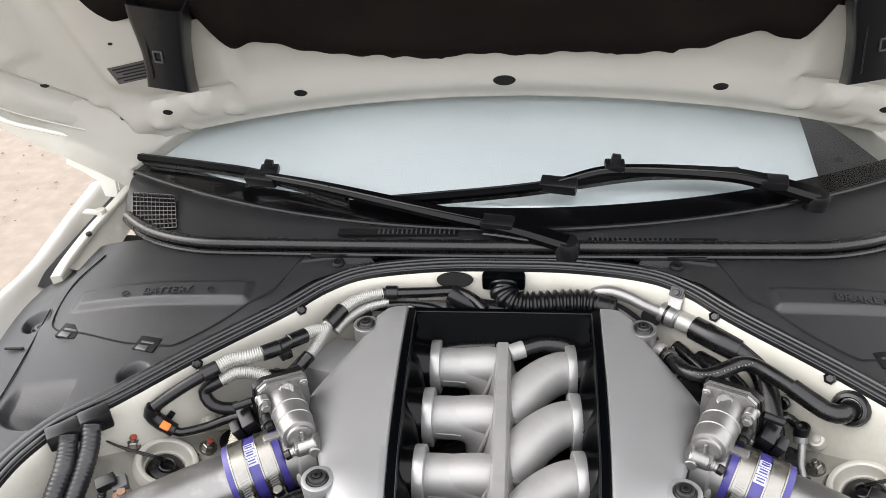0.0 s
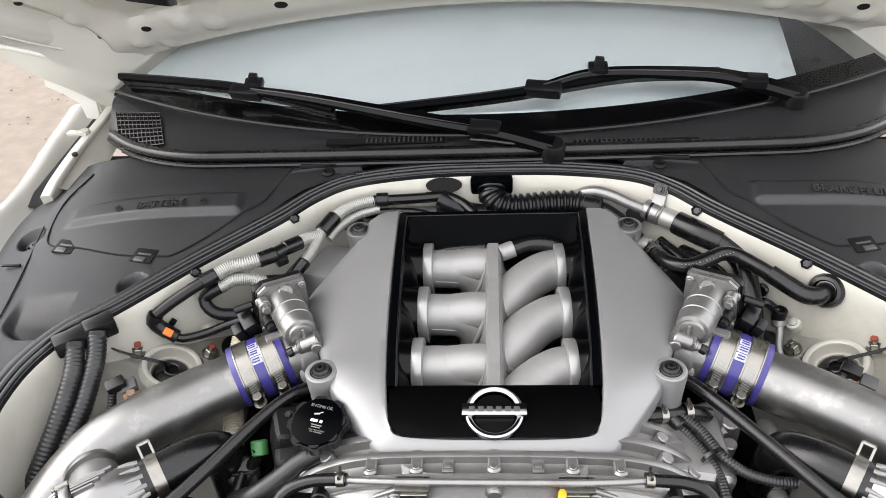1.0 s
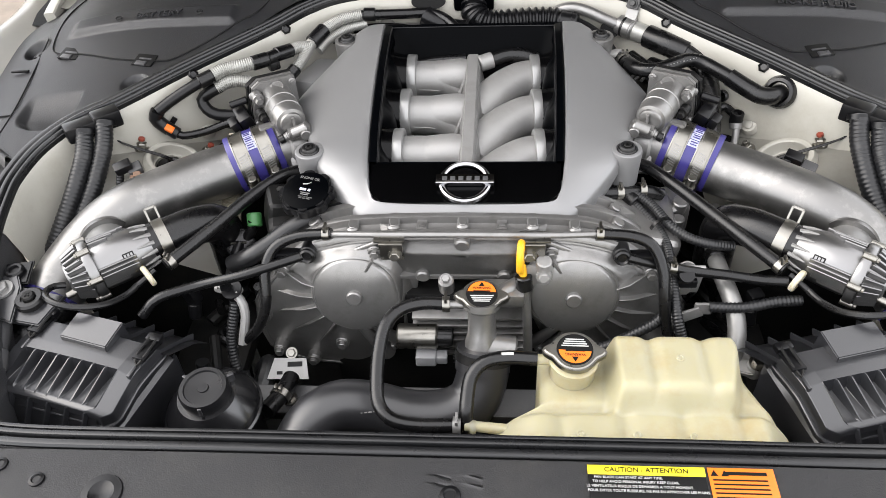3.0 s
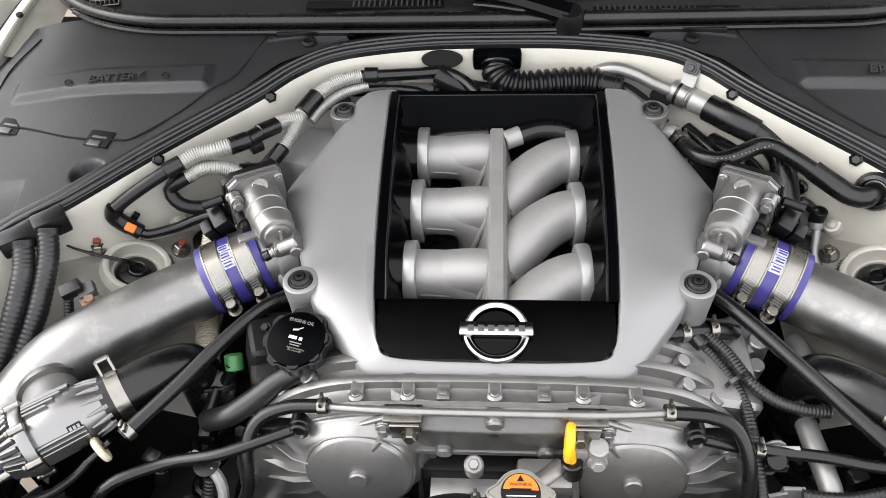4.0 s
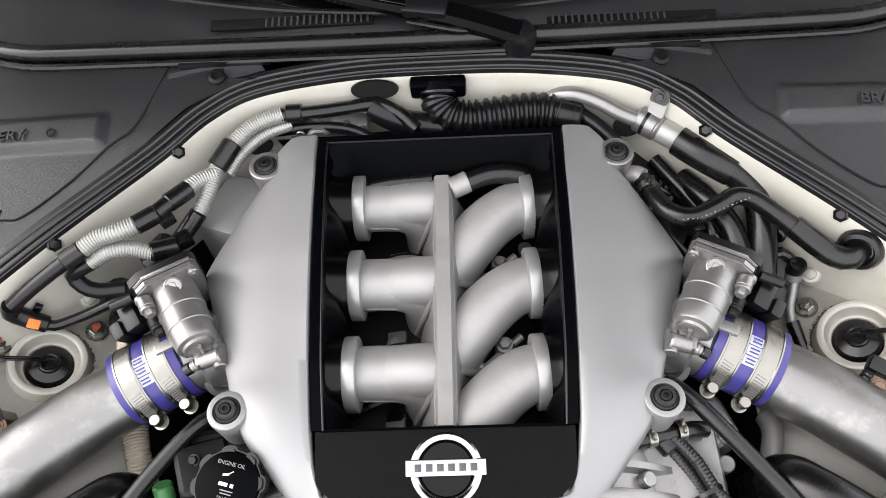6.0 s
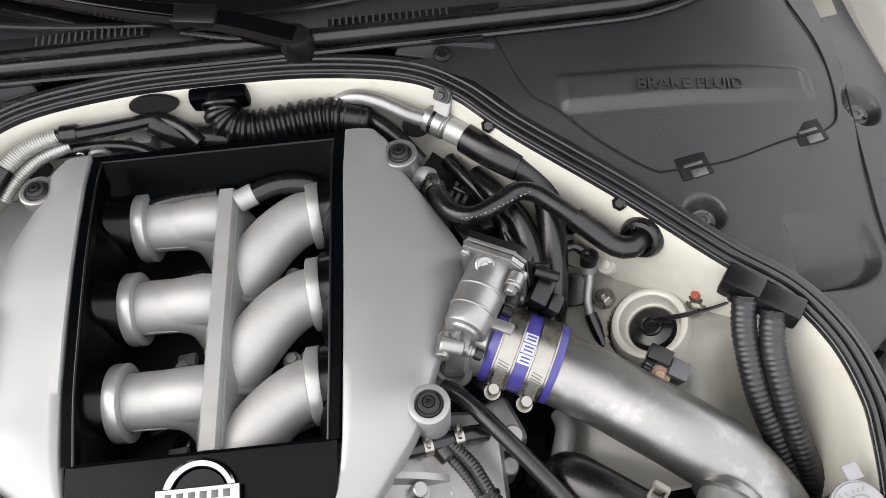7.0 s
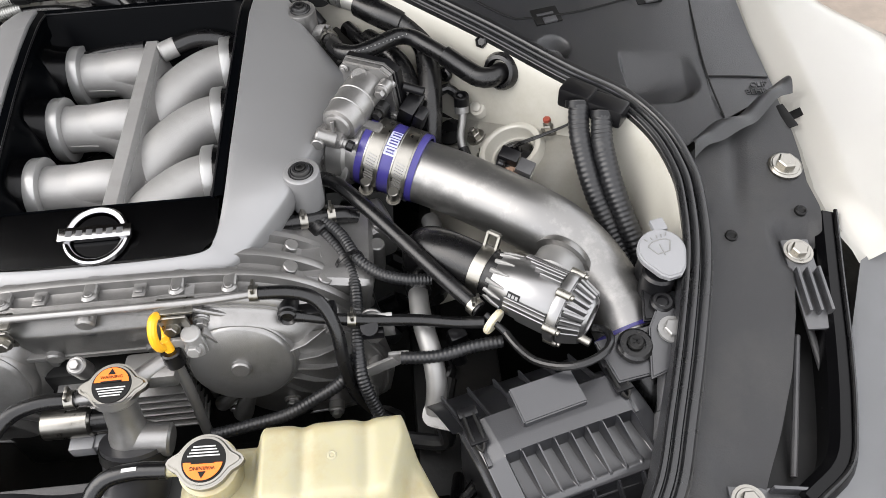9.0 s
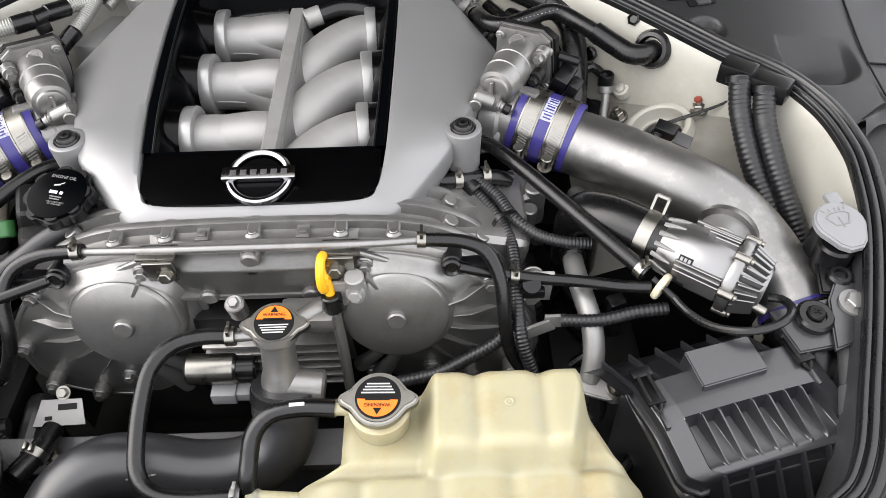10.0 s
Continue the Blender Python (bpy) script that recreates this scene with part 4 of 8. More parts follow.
def make_wipers():
    arms = [
        ("left", (0.090, 0.386), (-0.010, 0.412), [(0.090, 0.386), (0.014, 0.407), (-0.10, 0.434), (-0.278, 0.493), (-0.396, 0.537)], [(-0.664, 0.668), (-0.515, 0.600), (-0.402, 0.553), (-0.243, 0.482)], (-0.381, 0.537)),
        ("right", (0.472, 0.519), (0.40, 0.523), [(0.472, 0.519), (0.392, 0.525), (0.317, 0.523), (0.165, 0.508), (0.080, 0.482)], [(-0.171, 0.471), (-0.012, 0.478), (0.081, 0.492), (0.216, 0.523), (0.355, 0.546)], (0.164, 0.510)),
    ]
    for _, piv, joint, arm, blade, claw in arms:
        w = thing("wiper", "matt black windscreen wiper resting on the glass", "wiper", (*piv, glass_z(*piv)), "windscreen wipers")
        P = [Vector(on_glass(x, y, 0.030)) for x, y in arm]
        flat = [(-0.009, -0.006), (0.009, -0.006), (0.0095, 0.001), (0.006, 0.006), (-0.006, 0.006), (-0.0095, 0.001)]
        part("arm", sweep(spline(P, 0.01), flat, up=(0, -0.3, 1), scale=lambda t, i: 1.45 - 0.75 * t), "gloss", w)
        part("pivot", lathe([(0.018, -0.04), (0.018, 0.0), (0.014, 0.008), (0.0, 0.010)], on_glass(*piv, 0.028), (0, -0.3, 1), 20), "plastic_smooth", w)
        part("knuckle", box((0.05, 0.024, 0.016), on_glass(*joint, 0.032), 0.005, (18, 0, -12)), "plastic_smooth", w)
        B = [Vector(on_glass(x, y, 0.014)) for x, y in blade]
        bl = part("blade", sweep(spline(B, 0.01), [(-0.007, 0), (0.007, 0), (0.008, 0.007), (0.002, 0.013), (-0.006, 0.008)], up=(0, -0.4, 1)), "satin", w)
        part("rubber_edge", sweep(spline([p - Vector((0, 0, 0.006)) for p in B], 0.01), [(-0.0015, -0.006), (0.0015, -0.006), (0.003, 0.007), (-0.003, 0.007)], up=(0, -0.4, 1)), "rubber", bl)
        part("clasp", box((0.055, 0.022, 0.020), on_glass(*arm[-1], 0.024), 0.004, (25, 0, -14)), "plastic_smooth", w)
        part("spray_nozzle", join(box((0.016, 0.012, 0.030), on_glass(claw[0], claw[1], 0.038), 0.002, (10, 8, 0), taper=0.85), box((0.030, 0.022, 0.012), on_glass(claw[0], claw[1], 0.034), 0.003, (20, 0, 0))), "plastic_smooth", w)
        part("arm_edge", sweep(spline([v + Vector((0, -0.006, 0.0045)) for v in P], 0.01), ring_section(0.0016, 6), scale=lambda t, i: 1.2 - 0.5 * t), "emboss", w)
    hose = thing("washer_hose", "thin black washer hose lying on the cowl", "hose", (0.05, 0.40, 0.92))
    part("tube", tube([(-0.03, 0.412, 0.922), (0.0, 0.398, 0.926), (0.03, 0.392, 0.924), (0.05, 0.400, 0.920), (0.075, 0.395, 0.922)], 0.003, 8), "rubber", hose)


HOOD_N = Vector((0, -2.5, -1)).normalized()


def hood_pt(x, y, off=0.0):
    """A point of the raised bonnet from panel coordinates: x across, y falling from 0.73 at the hinge line towards the nose."""
    k = 2.686 / (1.956 + y)
    rise = 0.5168 * (0.73 - y) * k
    return Vector((0.02 + (x - 0.02) * k, 0.73 - rise, 0.908 + 2.5 * rise)) + HOOD_N * off


def hood_edge(x):
    return 0.632 + 0.158 * x * x


HOOD_SIDE = [(0.0, 0.700), (0.050, 0.735), (0.115, 0.796), (0.150, 0.826), (0.190, 0.848), (0.40, 0.830), (1.0, 0.640)]


def hood_half(v):
    """Half the bonnet's width, v running forwards from its rear edge."""
    for (v0, x0), (v1, x1) in zip(HOOD_SIDE, HOOD_SIDE[1:]):
        if v <= v1:
            return x0 + (x1 - x0) * smooth01((v - v0) / (v1 - v0)) * 0.3 + (x1 - x0) * (v - v0) / (v1 - v0) * 0.7
    return HOOD_SIDE[-1][1]


def groove(x, y, a, b, width):
    """1 on the line from a to b, falling to 0 beside it."""
    d = Vector((b[0] - a[0], b[1] - a[1]))
    p = Vector((x - a[0], y - a[1]))
    t = max(0.0, min(1.0, p.dot(d) / d.length_squared))
    return math.exp(-((p - d * t).length / width) ** 4)


def hood_off(x, y):
    """Stamped relief of the bonnet's inner panel; sides bend down to the rim."""
    ax = abs(x)
    v = (hood_edge(min(ax, 0.70)) - y) / 0.66
    off = 0.016 * smooth01(v * 22) - 0.010 * smooth01((v - 0.055) * 22) + 0.010 * smooth01((v - 0.10) * 9) * smooth01((0.42 - ax) * 14)
    off += 0.075 * smooth01((ax - 0.66) / 0.18)
    off += 0.013 * smooth01((ax - 0.405) * 30) * smooth01((0.622 - y) * 34) * smooth01((0.665 - ax) * 26)
    off -= 0.013 * groove(ax, y, (0.790, 0.560), (0.678, 0.667), 0.014)
    off -= 0.010 * groove(ax, y, (0.846, 0.580), (0.735, 0.676), 0.010)
    off += 0.010 * smooth01((ax - 0.712) * 60) * smooth01((0.563 - y) * 60)
    off -= 0.006 * groove(ax, y, (0.60, 0.632), (0.44, 0.604), 0.006)
    for cx, cy, r in ((0.602, 0.664, 0.020), (0.512, 0.634, 0.022), (0.455, 0.640, 0.024), (0.69, 0.63, 0.018), (0.56, 0.672, 0.014)):
        q = math.hypot((ax - cx) / r, (y - cy) / r / 0.55)
        if q < 1:
            off += 0.006 * smooth01((1 - q) * 2)
    return off


def make_hood():
    hood = thing("bonnet", "open cream-white bonnet underside with felt pad and ducts", "bonnet", (0, 0.7, 0.95))

    def f(u, v):
        k = u * 2 - 1
        x, y = k * hood_half(v), hood_edge(k * 0.70) - 0.66 * v
        return hood_pt(x, y, hood_off(x, y))
    part("inner_panel", sheet(f, 220, 150, -0.003), "fender", hood)
    part("outer_skin", sheet(lambda u, v: hood_pt((u * 2 - 1) * (hood_half(v) + 0.010), 0.643 - 0.66 * v + 0.10 * (u * 2 - 1) ** 2, -0.05 + 0.115 * smooth01((abs(u * 2 - 1) - 0.72) / 0.28)), 60, 40, 0.002), "fender", hood)
    for s in (1, -1):
        part("side_hem", tube([hood_pt(s * (hood_half(v) - 0.003), hood_edge(0.70) - 0.66 * v, hood_off(hood_half(v), hood_edge(0.70) - 0.66 * v) + 0.001) for v in (0.02, 0.06, 0.1, 0.14, 0.18, 0.22, 0.3, 0.5, 0.8, 1.0)], 0.0045, 8, 0.015), "fender", hood)
        part("side_seam", tube([hood_pt(s * (hood_half(v) - 0.022), hood_edge(0.66) - 0.66 * v, hood_off(hood_half(v) - 0.022, hood_edge(0.66) - 0.66 * v) + 0.0005) for v in (0.06, 0.1, 0.14, 0.18, 0.22, 0.3, 0.5, 0.8, 1.0)], 0.0022, 6, 0.015), "white", hood)
    for x, y, r in ((-0.331, 0.615, 0.0105), (-0.003, 0.601, 0.0165), (0.326, 0.613, 0.0110), (-0.575, 0.642, 0.0085), (0.592, 0.648, 0.0095), (-0.739, 0.592, 0.0075), (-0.672, 0.656, 0.0050), (0.739, 0.592, 0.0075), (-0.50, 0.596, 0.003), (-0.59, 0.545, 0.0035)):
        o = hood_off(x, y)
        nx = (hood_off(x + 0.012, y) - o) / 0.012
        bm = lathe([(0.0, 0.0), (r, 0.0), (r * 1.12, -0.0022)], (0, 0, 0), (0, 0, 1), 28)
        nn = (HOOD_N - Vector((nx, 0, 0))).normalized()
        ax = (Vector((1, 0, 0)) - nn * nn.x).normalized()
        bm.transform(Matrix.Translation(hood_pt(x, y, o + 0.0022)) @ Matrix((ax, nn.cross(ax), nn)).transposed().to_4x4() @ Matrix.Diagonal((1.0, 0.55, 1.0, 1.0)))
        part("access_hole", bm, "black_print", hood, "dark oval hole")

    def pad(u, v):
        x = (u * 2 - 1) * 0.432
        ax = abs(x)
        edge = 0.561 - 0.014 * math.exp(-((ax - 0.345) / 0.045) ** 2) - 0.008 * (ax / 0.4) ** 2 - 0.045 * smooth01((ax - 0.392) / 0.045) ** 2 + 0.0015 * math.sin(x * 53) + 0.0010 * math.sin(x * 140)
        for cx in (-0.13, 0.20):
            edge += 0.004 * smooth01((0.045 - abs(x - cx)) * 200)
        sag = 0.006 * math.sin(x * 17 + 1) * math.sin(v * 9) + 0.004 * math.sin(x * 41 + v * 13)
        return hood_pt(x, edge - 0.46 * v, 0.030 + 0.014 * smooth01(v * 30) + sag * smooth01(v * 8))
    part("felt_pad", sheet(pad, 120, 50, 0.006), "insulation", hood, "black felt insulation pad")
    for s in (1, -1):
        def side_pad(u, v):
            edge = 0.514 - 0.030 * smooth01((u - 0.80) * 5) ** 2 + 0.003 * math.sin(u * 9)
            return hood_pt(s * (0.422 + (0.165 + 0.03 * v) * u), edge - 0.38 * v, 0.026 + 0.014 * smooth01(v * 30))
        part("felt_pad", sheet(side_pad, 30, 30, 0.006), "insulation", hood, "black felt insulation pad")
        # hanging cooling duct
        a, b = hood_pt(s * 0.458, 0.482, 0.05), hood_pt(s * 0.514, 0.588, 0.05)
        P = [a + (b - a) * (i / 12) for i in range(13)]
        bm = sweep(P, rounded(0.070, 0.050, 0.008, 4), up=HOOD_N, cap=False, scale=lambda t, i: 1.20 - 0.26 * smooth01(t * 1.6) + 0.06 * smooth01((t - 0.86) * 8))
        # the mouth is cut slanting, open towards the front
        way = (b - a).normalized()
        for v in bm.verts:
            v.co -= way * ((v.co - a).dot(HOOD_N) * 0.75 * smooth01(((v.co - a).dot(way) / (b - a).length - 0.4) * 1.7))
        bmesh.ops.solidify(bm, geom=bm.faces[:], thickness=0.003)
        duct = part("air_duct", bm, "plastic_smooth", hood, "black plastic cooling duct")
        out = way.cross(HOOD_N)
        fr = Matrix((out, way, HOOD_N)).transposed().to_4x4()
        bm = join(*[box((w_, h_, 0.003), (x_, y_, 0), 0.0008) for x_, y_, w_, h_ in ((0, 0.010, 0.014, 0.003), (0, -0.010, 0.014, 0.003), (-0.006, 0, 0.003, 0.020), (0.006, 0, 0.003, 0.020))])
        bm.transform(Matrix.Translation(a + (b - a) * 0.52 + HOOD_N * 0.0255 - out * s * 0.006) @ fr)
        part("latch", bm, "plastic", duct)
        part("duct_seam", sweep([a + (b - a) * t + HOOD_N * 0.026 + out * 0.020 for t in (0.3, 0.55, 0.78)], ring_section(0.0012, 6)), "plastic_smooth", duct)
        # hinge
        out = [(-0.815, 0.966), (-0.780, 0.972), (-0.725, 0.934), (-0.722, 0.900), (-0.738, 0.880), (-0.741, 0.842), (-0.768, 0.846), (-0.772, 0.876), (-0.800, 0.898), (-0.827, 0.913)]
        hinge = part("hinge", plate([(x if s < 0 else -x, y) for x, y in out], 0.005, pose(0, 0.692, 0, 90), 0.0015), "fender", hood, "white painted steel hinge")
        part("flange", sweep([Vector((s * 0.812, 0.694, 0.966)), Vector((s * 0.776, 0.694, 0.971)), Vector((s * 0.724, 0.694, 0.934))], [(-0.012, -0.002), (0.012, -0.002), (0.012, 0.002), (-0.012, 0.002)], up=(0, 0, 1)), "fender", hinge)
        for x, z in ((0.790, 0.953), (0.744, 0.925)):
            part("bolt", join(hexagon(0.0065, 0.007, (s * x, 0.684, z), (0, -1, 0.1)), rod((s * x, 0.680, z), (s * x, 0.668, z), 0.0038, 12)), "fender", hinge)
    tag = thing("paint_label", "dark printed label on the bonnet underside", "label", tuple(hood_pt(-0.60, 0.572, 0.02)))
    place = Matrix.Translation(hood_pt(-0.566, 0.578, hood_off(-0.566, 0.578) + 0.002)) @ Matrix((Vector((1, 0, 0)), HOOD_N.cross(Vector((1, 0, 0))), HOOD_N)).transposed().to_4x4() @ Matrix.Rotation(0.22, 4, "Z")
    bm = box((0.115, 0.034, 0.001), (0, 0, 0), 0)
    bm.transform(place)
    part("backing", bm, "plastic_grey", tag)
    bm = join(*[box((0.100 - 0.012 * (i % 3), 0.0022, 0.0006), (-0.003 * (i % 2), 0.012 - 0.006 * i, 0.0010), 0) for i in range(5)])
    bm.transform(place)
    part("print", bm, "black_print", tag, smooth=False)


make_ground()
make_body()
make_seal()
make_covers()
make_cowl()
make_screen()
make_wipers()
make_hood()


# ---- engine cover and intake ----
PAIRS = [((.131, .303, .867), (.160, .304, .862)), ((.1305, .285, .870), (.173, .286, .860)), ((.1295, .262, .8725), (.176, .262, .857)), ((.1285, .243, .8735), (.193, .241, .848)),
         ((.1265, .160, .8700), (.240, .160, .826)), ((.1255, .130, .8675), (.231, .130, .829)), ((.124, .090, .8640), (.217, .090, .834)), ((.1215, .040, .8580), (.198, .040, .842)),
         ((.1195, .005, .8520), (.189, .012, .846)), ((.1175, -.020, .8465), (.176, -.018, .841)), ((.114, -.045, .8395), (.157, -.043, .831)), ((.109, -.062, .834), (.131, -.073, .822)),
         ((.100, -.074, .831), (.109, -.089, .817)), ((.060, -.078, .830), (.060, -.095, .816)), ((.0, -.079, .830), (.0, -.096, .816))]


def lugged_bolt(parent, x, y, z, mat="shell"):
    """A round lug with a rubber-mounted screw."""
    lug = part("lug", lathe([(0.0175, -0.030), (0.0185, -0.004), (0.0178, -0.0008), (0.0165, 0.0), (0.0128, 0.0), (0.0122, -0.003), (0.0122, -0.010)], (x, y, z), (0, -0.05, 1), 32), mat, parent)
    part("bush", lathe([(0.0122, -0.006), (0.0118, -0.001), (0.0105, 0.0012), (0.0095, 0.0005), (0.009, 0.0035), (0.0082, 0.0048), (0.0058, 0.0048), (0.0052, 0.002), (0, 0.002)], (x, y, z), (0, -0.05, 1), 28), "rubber_dusty", lug, "black rubber bush")
    part("screw", lathe([(0.0048, 0.001), (0.0048, 0.0055), (0.0042, 0.0062), (0.0022, 0.0062), (0.0018, 0.004), (0, 0.004)], (x, y, z), (0, -0.05, 1), 18), "dark", lug)


def make_engine_cover():
    cover = thing("engine_cover", "satin silver engine cover with black window frame", "engine cover", (0, 0.1, 0.85))
    I = []
    for a in range(len(PAIRS) - 1):
        for j in range(8):
            I.append(a + j / 8)
    I.append(len(PAIRS) - 1)

    def at(curve, t):
        i = min(int(t), len(curve) - 2)
        f = t - i
        b, c = Vector(curve[i]), Vector(curve[i + 1])
        p = Vector(curve[i - 1]) if i else b * 2 - c
        q = Vector(curve[i + 2]) if i + 2 < len(curve) else c * 2 - b
        # gentle tangents keep the corners of the outline
        m0, m1 = (c - p) * 0.5, (q - b) * 0.5
        if (c - b).length < (c - p).length * 0.35:
            m0 *= 0.5
        return (2 * f ** 3 - 3 * f ** 2 + 1) * b + (f ** 3 - 2 * f ** 2 + f) * m0 + (-2 * f ** 3 + 3 * f ** 2) * c + (f ** 3 - f ** 2) * m1
    inn, out = [p for p, _ in PAIRS], [q for _, q in PAIRS]
    rows = []
    for t in I:
        a, b = at(inn, t), at(out, t)
        d = b - a
        w = d.length
        flat = Vector((d.x, d.y, 0)).normalized()
        row = [a + Vector((0, 0, -0.010)) - flat * 0.001, a + Vector((0, 0, -0.0015)), a + flat * 0.0015]
        for i in range(1, 9):
            f = i / 8
            row.append(a.lerp(b, f) + Vector((0, 0, 0.055 * w * 4 * f * (1 - f) * (0.6 + 0.8 * f))))
        row[-1] = b
        row += [b + flat * 0.0022 + Vector((0, 0, -0.003)), b + flat * 0.0036 + Vector((0, 0, -0.009)), b + flat * 0.003 + Vector((0, 0, -0.022)), b - flat * 0.004 + Vector((0, 0, -0.040))]
        rows.append(row)
    bm = bmesh.new()
    for s in (1, -1):
        vs = [[bm.verts.new((p.x * s, p.y, p.z)) for p in row] for row in rows]
        for A, B in zip(vs, vs[1:]):
            for i in range(len(A) - 1):
                f = (A[i], A[i + 1], B[i + 1], B[i])
                bm.faces.new(f if s > 0 else tuple(reversed(f)))
    bmesh.ops.remove_doubles(bm, verts=bm.verts, dist=0.00001)
    bmesh.ops.recalc_face_normals(bm, faces=bm.faces)
    part("shell", bm, "shell", cover, sharp=50)
    # black frame round the window
    W = [((.131, .303), .865), ((.1295, .262), .8705), ((.128, .21), .8705), ((.1265, .160), .868), ((.124, .10), .863), ((.1215, .040), .856), ((.1175, -.018), .8445)]
    centres = [0.2485 - 0.0985 * i for i in range(3)]
    for s in (1, -1):
        bm = bmesh.new()
        vs = []
        rows_y = [0.303 - 0.321 * i / 60 for i in range(61)]
        for y in rows_y:
            for ((x0, y0), z0), ((x1, y1), z1) in zip(W, W[1:]):
                if y1 - 1e-6 <= y <= y0 + 1e-6:
                    f = (y0 - y) / (y0 - y1)
                    x, z = x0 + (x1 - x0) * f, z0 + (z1 - z0) * f
            # the wall closes in between the boots and opens round them
            g = max(math.exp(-((y - c) / 0.030) ** 4) for c in centres)
            k = smooth01((0.303 - y) / 0.03)
            row = [(x - 0.0010, z - 0.001), (x - 0.0024, z + 0.0010), (x - 0.0110, z + 0.0004), (x - 0.0120, z - 0.0008), (x - 0.0130, z - 0.0045), (x - 0.0135, z - 0.010),
                   (x - 0.0090 - 0.014 * k * (1 - g), z - 0.024), (x - 0.005 - 0.022 * k * (1 - g), z - 0.045), (x - 0.003 - 0.026 * k * (1 - g), z - 0.085)]
            vs.append([bm.verts.new((a * s, y - 0.006 * (1 - k) * min(1, i / 4), b)) for i, (a, b) in enumerate(row)])
        for A, B in zip(vs, vs[1:]):
            for i in range(len(A) - 1):
                f = (A[i], A[i + 1], B[i + 1], B[i])
                bm.faces.new(f if s > 0 else tuple(reversed(f)))
        part("window_side", bm, "satin", cover, "satin black frame side", sharp=28)

        part("rim_bead", tube([(s * (x0 - 0.0118), y0 - (0.010 if y0 > 0.3 else 0), z0 + 0.0004) for (x0, y0), z0 in W], 0.0011, 8), "plastic_smooth", cover, "thin bevelled edge")
    part("rim_bead", tube([(-0.122, 0.2925, 0.8655), (0.0, 0.2925, 0.8660), (0.122, 0.2925, 0.8655)], 0.0011, 8), "plastic_smooth", cover, "thin bevelled edge")

    def rear(u, v):
        k = u * 2 - 1
        i = round(v * 7)
        y = [0.3030, 0.3010, 0.2930, 0.2910, 0.2870, 0.279, 0.268, 0.262][i]
        z = [0.8642, 0.8662, 0.8655, 0.8640, 0.858, 0.842, 0.822, 0.806][i]
        hw = [0.1330, 0.1315, 0.1225, 0.1210, 0.1190, 0.117, 0.112, 0.108][i]
        y -= 0.010 * smooth01((abs(k) - 0.86) * 7) * min(1, max(0, i - 2) / 3)
        return (k * hw, y, z)
    part("rear_panel", sheet(rear, 40, 7), "satin", cover, "satin black rear lip", sharp=28)
    # gloss black front panel with the badge
    def fp(u, v):
        y = -0.018 - 0.058 * v
        hw = 0.113 - 0.002 * v - 0.014 * smooth01((v - 0.62) * 2.6) ** 2
        x = (u * 2 - 1) * hw
        return (x, y - 0.002 * (1 - abs(u * 2 - 1) ** 2) * v, 0.8425 - 0.0125 * v ** 1.15 + 0.001 * (1 - (u * 2 - 1) ** 2))
    part("front_panel", sheet(fp, 30, 12, -0.003), "gloss", cover, "gloss black front panel")
    part("panel_lip", sweep([Vector((x, -0.0175, 0.8435)) for x in (-0.108, 0, 0.108)], [(-0.0012, -0.03), (0.0012, -0.03), (0.0012, 0.0006), (-0.0012, 0.0006)], up=(0, 0, 1)), "satin", cover)
    # badge: plain ring and bar
    bc, bn = Vector((0.001, -0.053, 0.8405)), Vector((0, -0.23, 1)).normalized()
    fr = Matrix.Translation(bc) @ Matrix((Vector((1, 0, 0)), bn.cross(Vector((1, 0, 0))), bn)).transposed().to_4x4()
    badge = part("badge_backing", lathe([(0.0, -0.003), (0.023, -0.003), (0.022, 0.0), (0.0, 0.0)], bc, bn, 32), "gloss", cover)
    ringp = [(0.0275 * math.cos(a), 0.0275 * math.sin(a), 0.002) for a in [2 * math.pi * i / 48 for i in range(48)]]
    bm = sweep([Vector(p) for p in ringp], [(-0.0036, -0.003), (0.0036, -0.003), (0.0030, 0.001), (0.001, 0.0024), (-0.0014, 0.0022), (-0.0031, 0.0008)], True, (0, 0, 1))
    bm.transform(fr)
    part("badge_ring", bm, "chrome", badge, "chrome badge ring")
    bm = box((0.068, 0.0140, 0.006), (0, 0.001, 0.004), 0.0012)
    bm.transform(fr)
    part("badge_bar", bm, "chrome", badge, "chrome badge bar")
    bm = join(*[box((0.0058, 0.0062, 0.0006), (-0.0235 + 0.0094 * i, 0.001, 0.0070), 0.0002) for i in range(6)])
    bm.transform(fr)
    part("badge_print", bm, "plastic_grey", badge)
    for s in (1, -1):
        lugged_bolt(cover, s * 0.192, 0.002, 0.8495)
        part("lug_web", join(box((0.03, 0.03, 0.020), (s * 0.178, 0.004, 0.832), 0.006), rod((s * 0.192, 0.002, 0.846), (s * 0.192, 0.004, 0.800), 0.0172, 28)), "shell", cover)
    # lower plenum castings with the rear mounts
    for s in (1, -1):
        SIDE[0] = s
        plenum = thing("plenum_chamber", "dull cast aluminium intake plenum under the cover", "intake plenum", (0.17, 0.12, 0.78), "intake plenums")
        part("chamber", join(box((0.075, 0.25, 0.05), (0.165, 0.115, 0.770), 0.016, (0, 8, 0), 3), box((0.040, 0.08, 0.04), (0.196, 0.110, 0.770), 0.012, (0, 10, 18), 3)), "castdull", plenum)
        if s < 0:
            part("shoulder", box((0.060, 0.085, 0.07), (0.226, 0.250, 0.786), 0.006, (0, 8, 24), 2, 0.9), "shell", plenum)
        lugged_bolt(plenum, 0.185, 0.270, 0.860, "castdull")
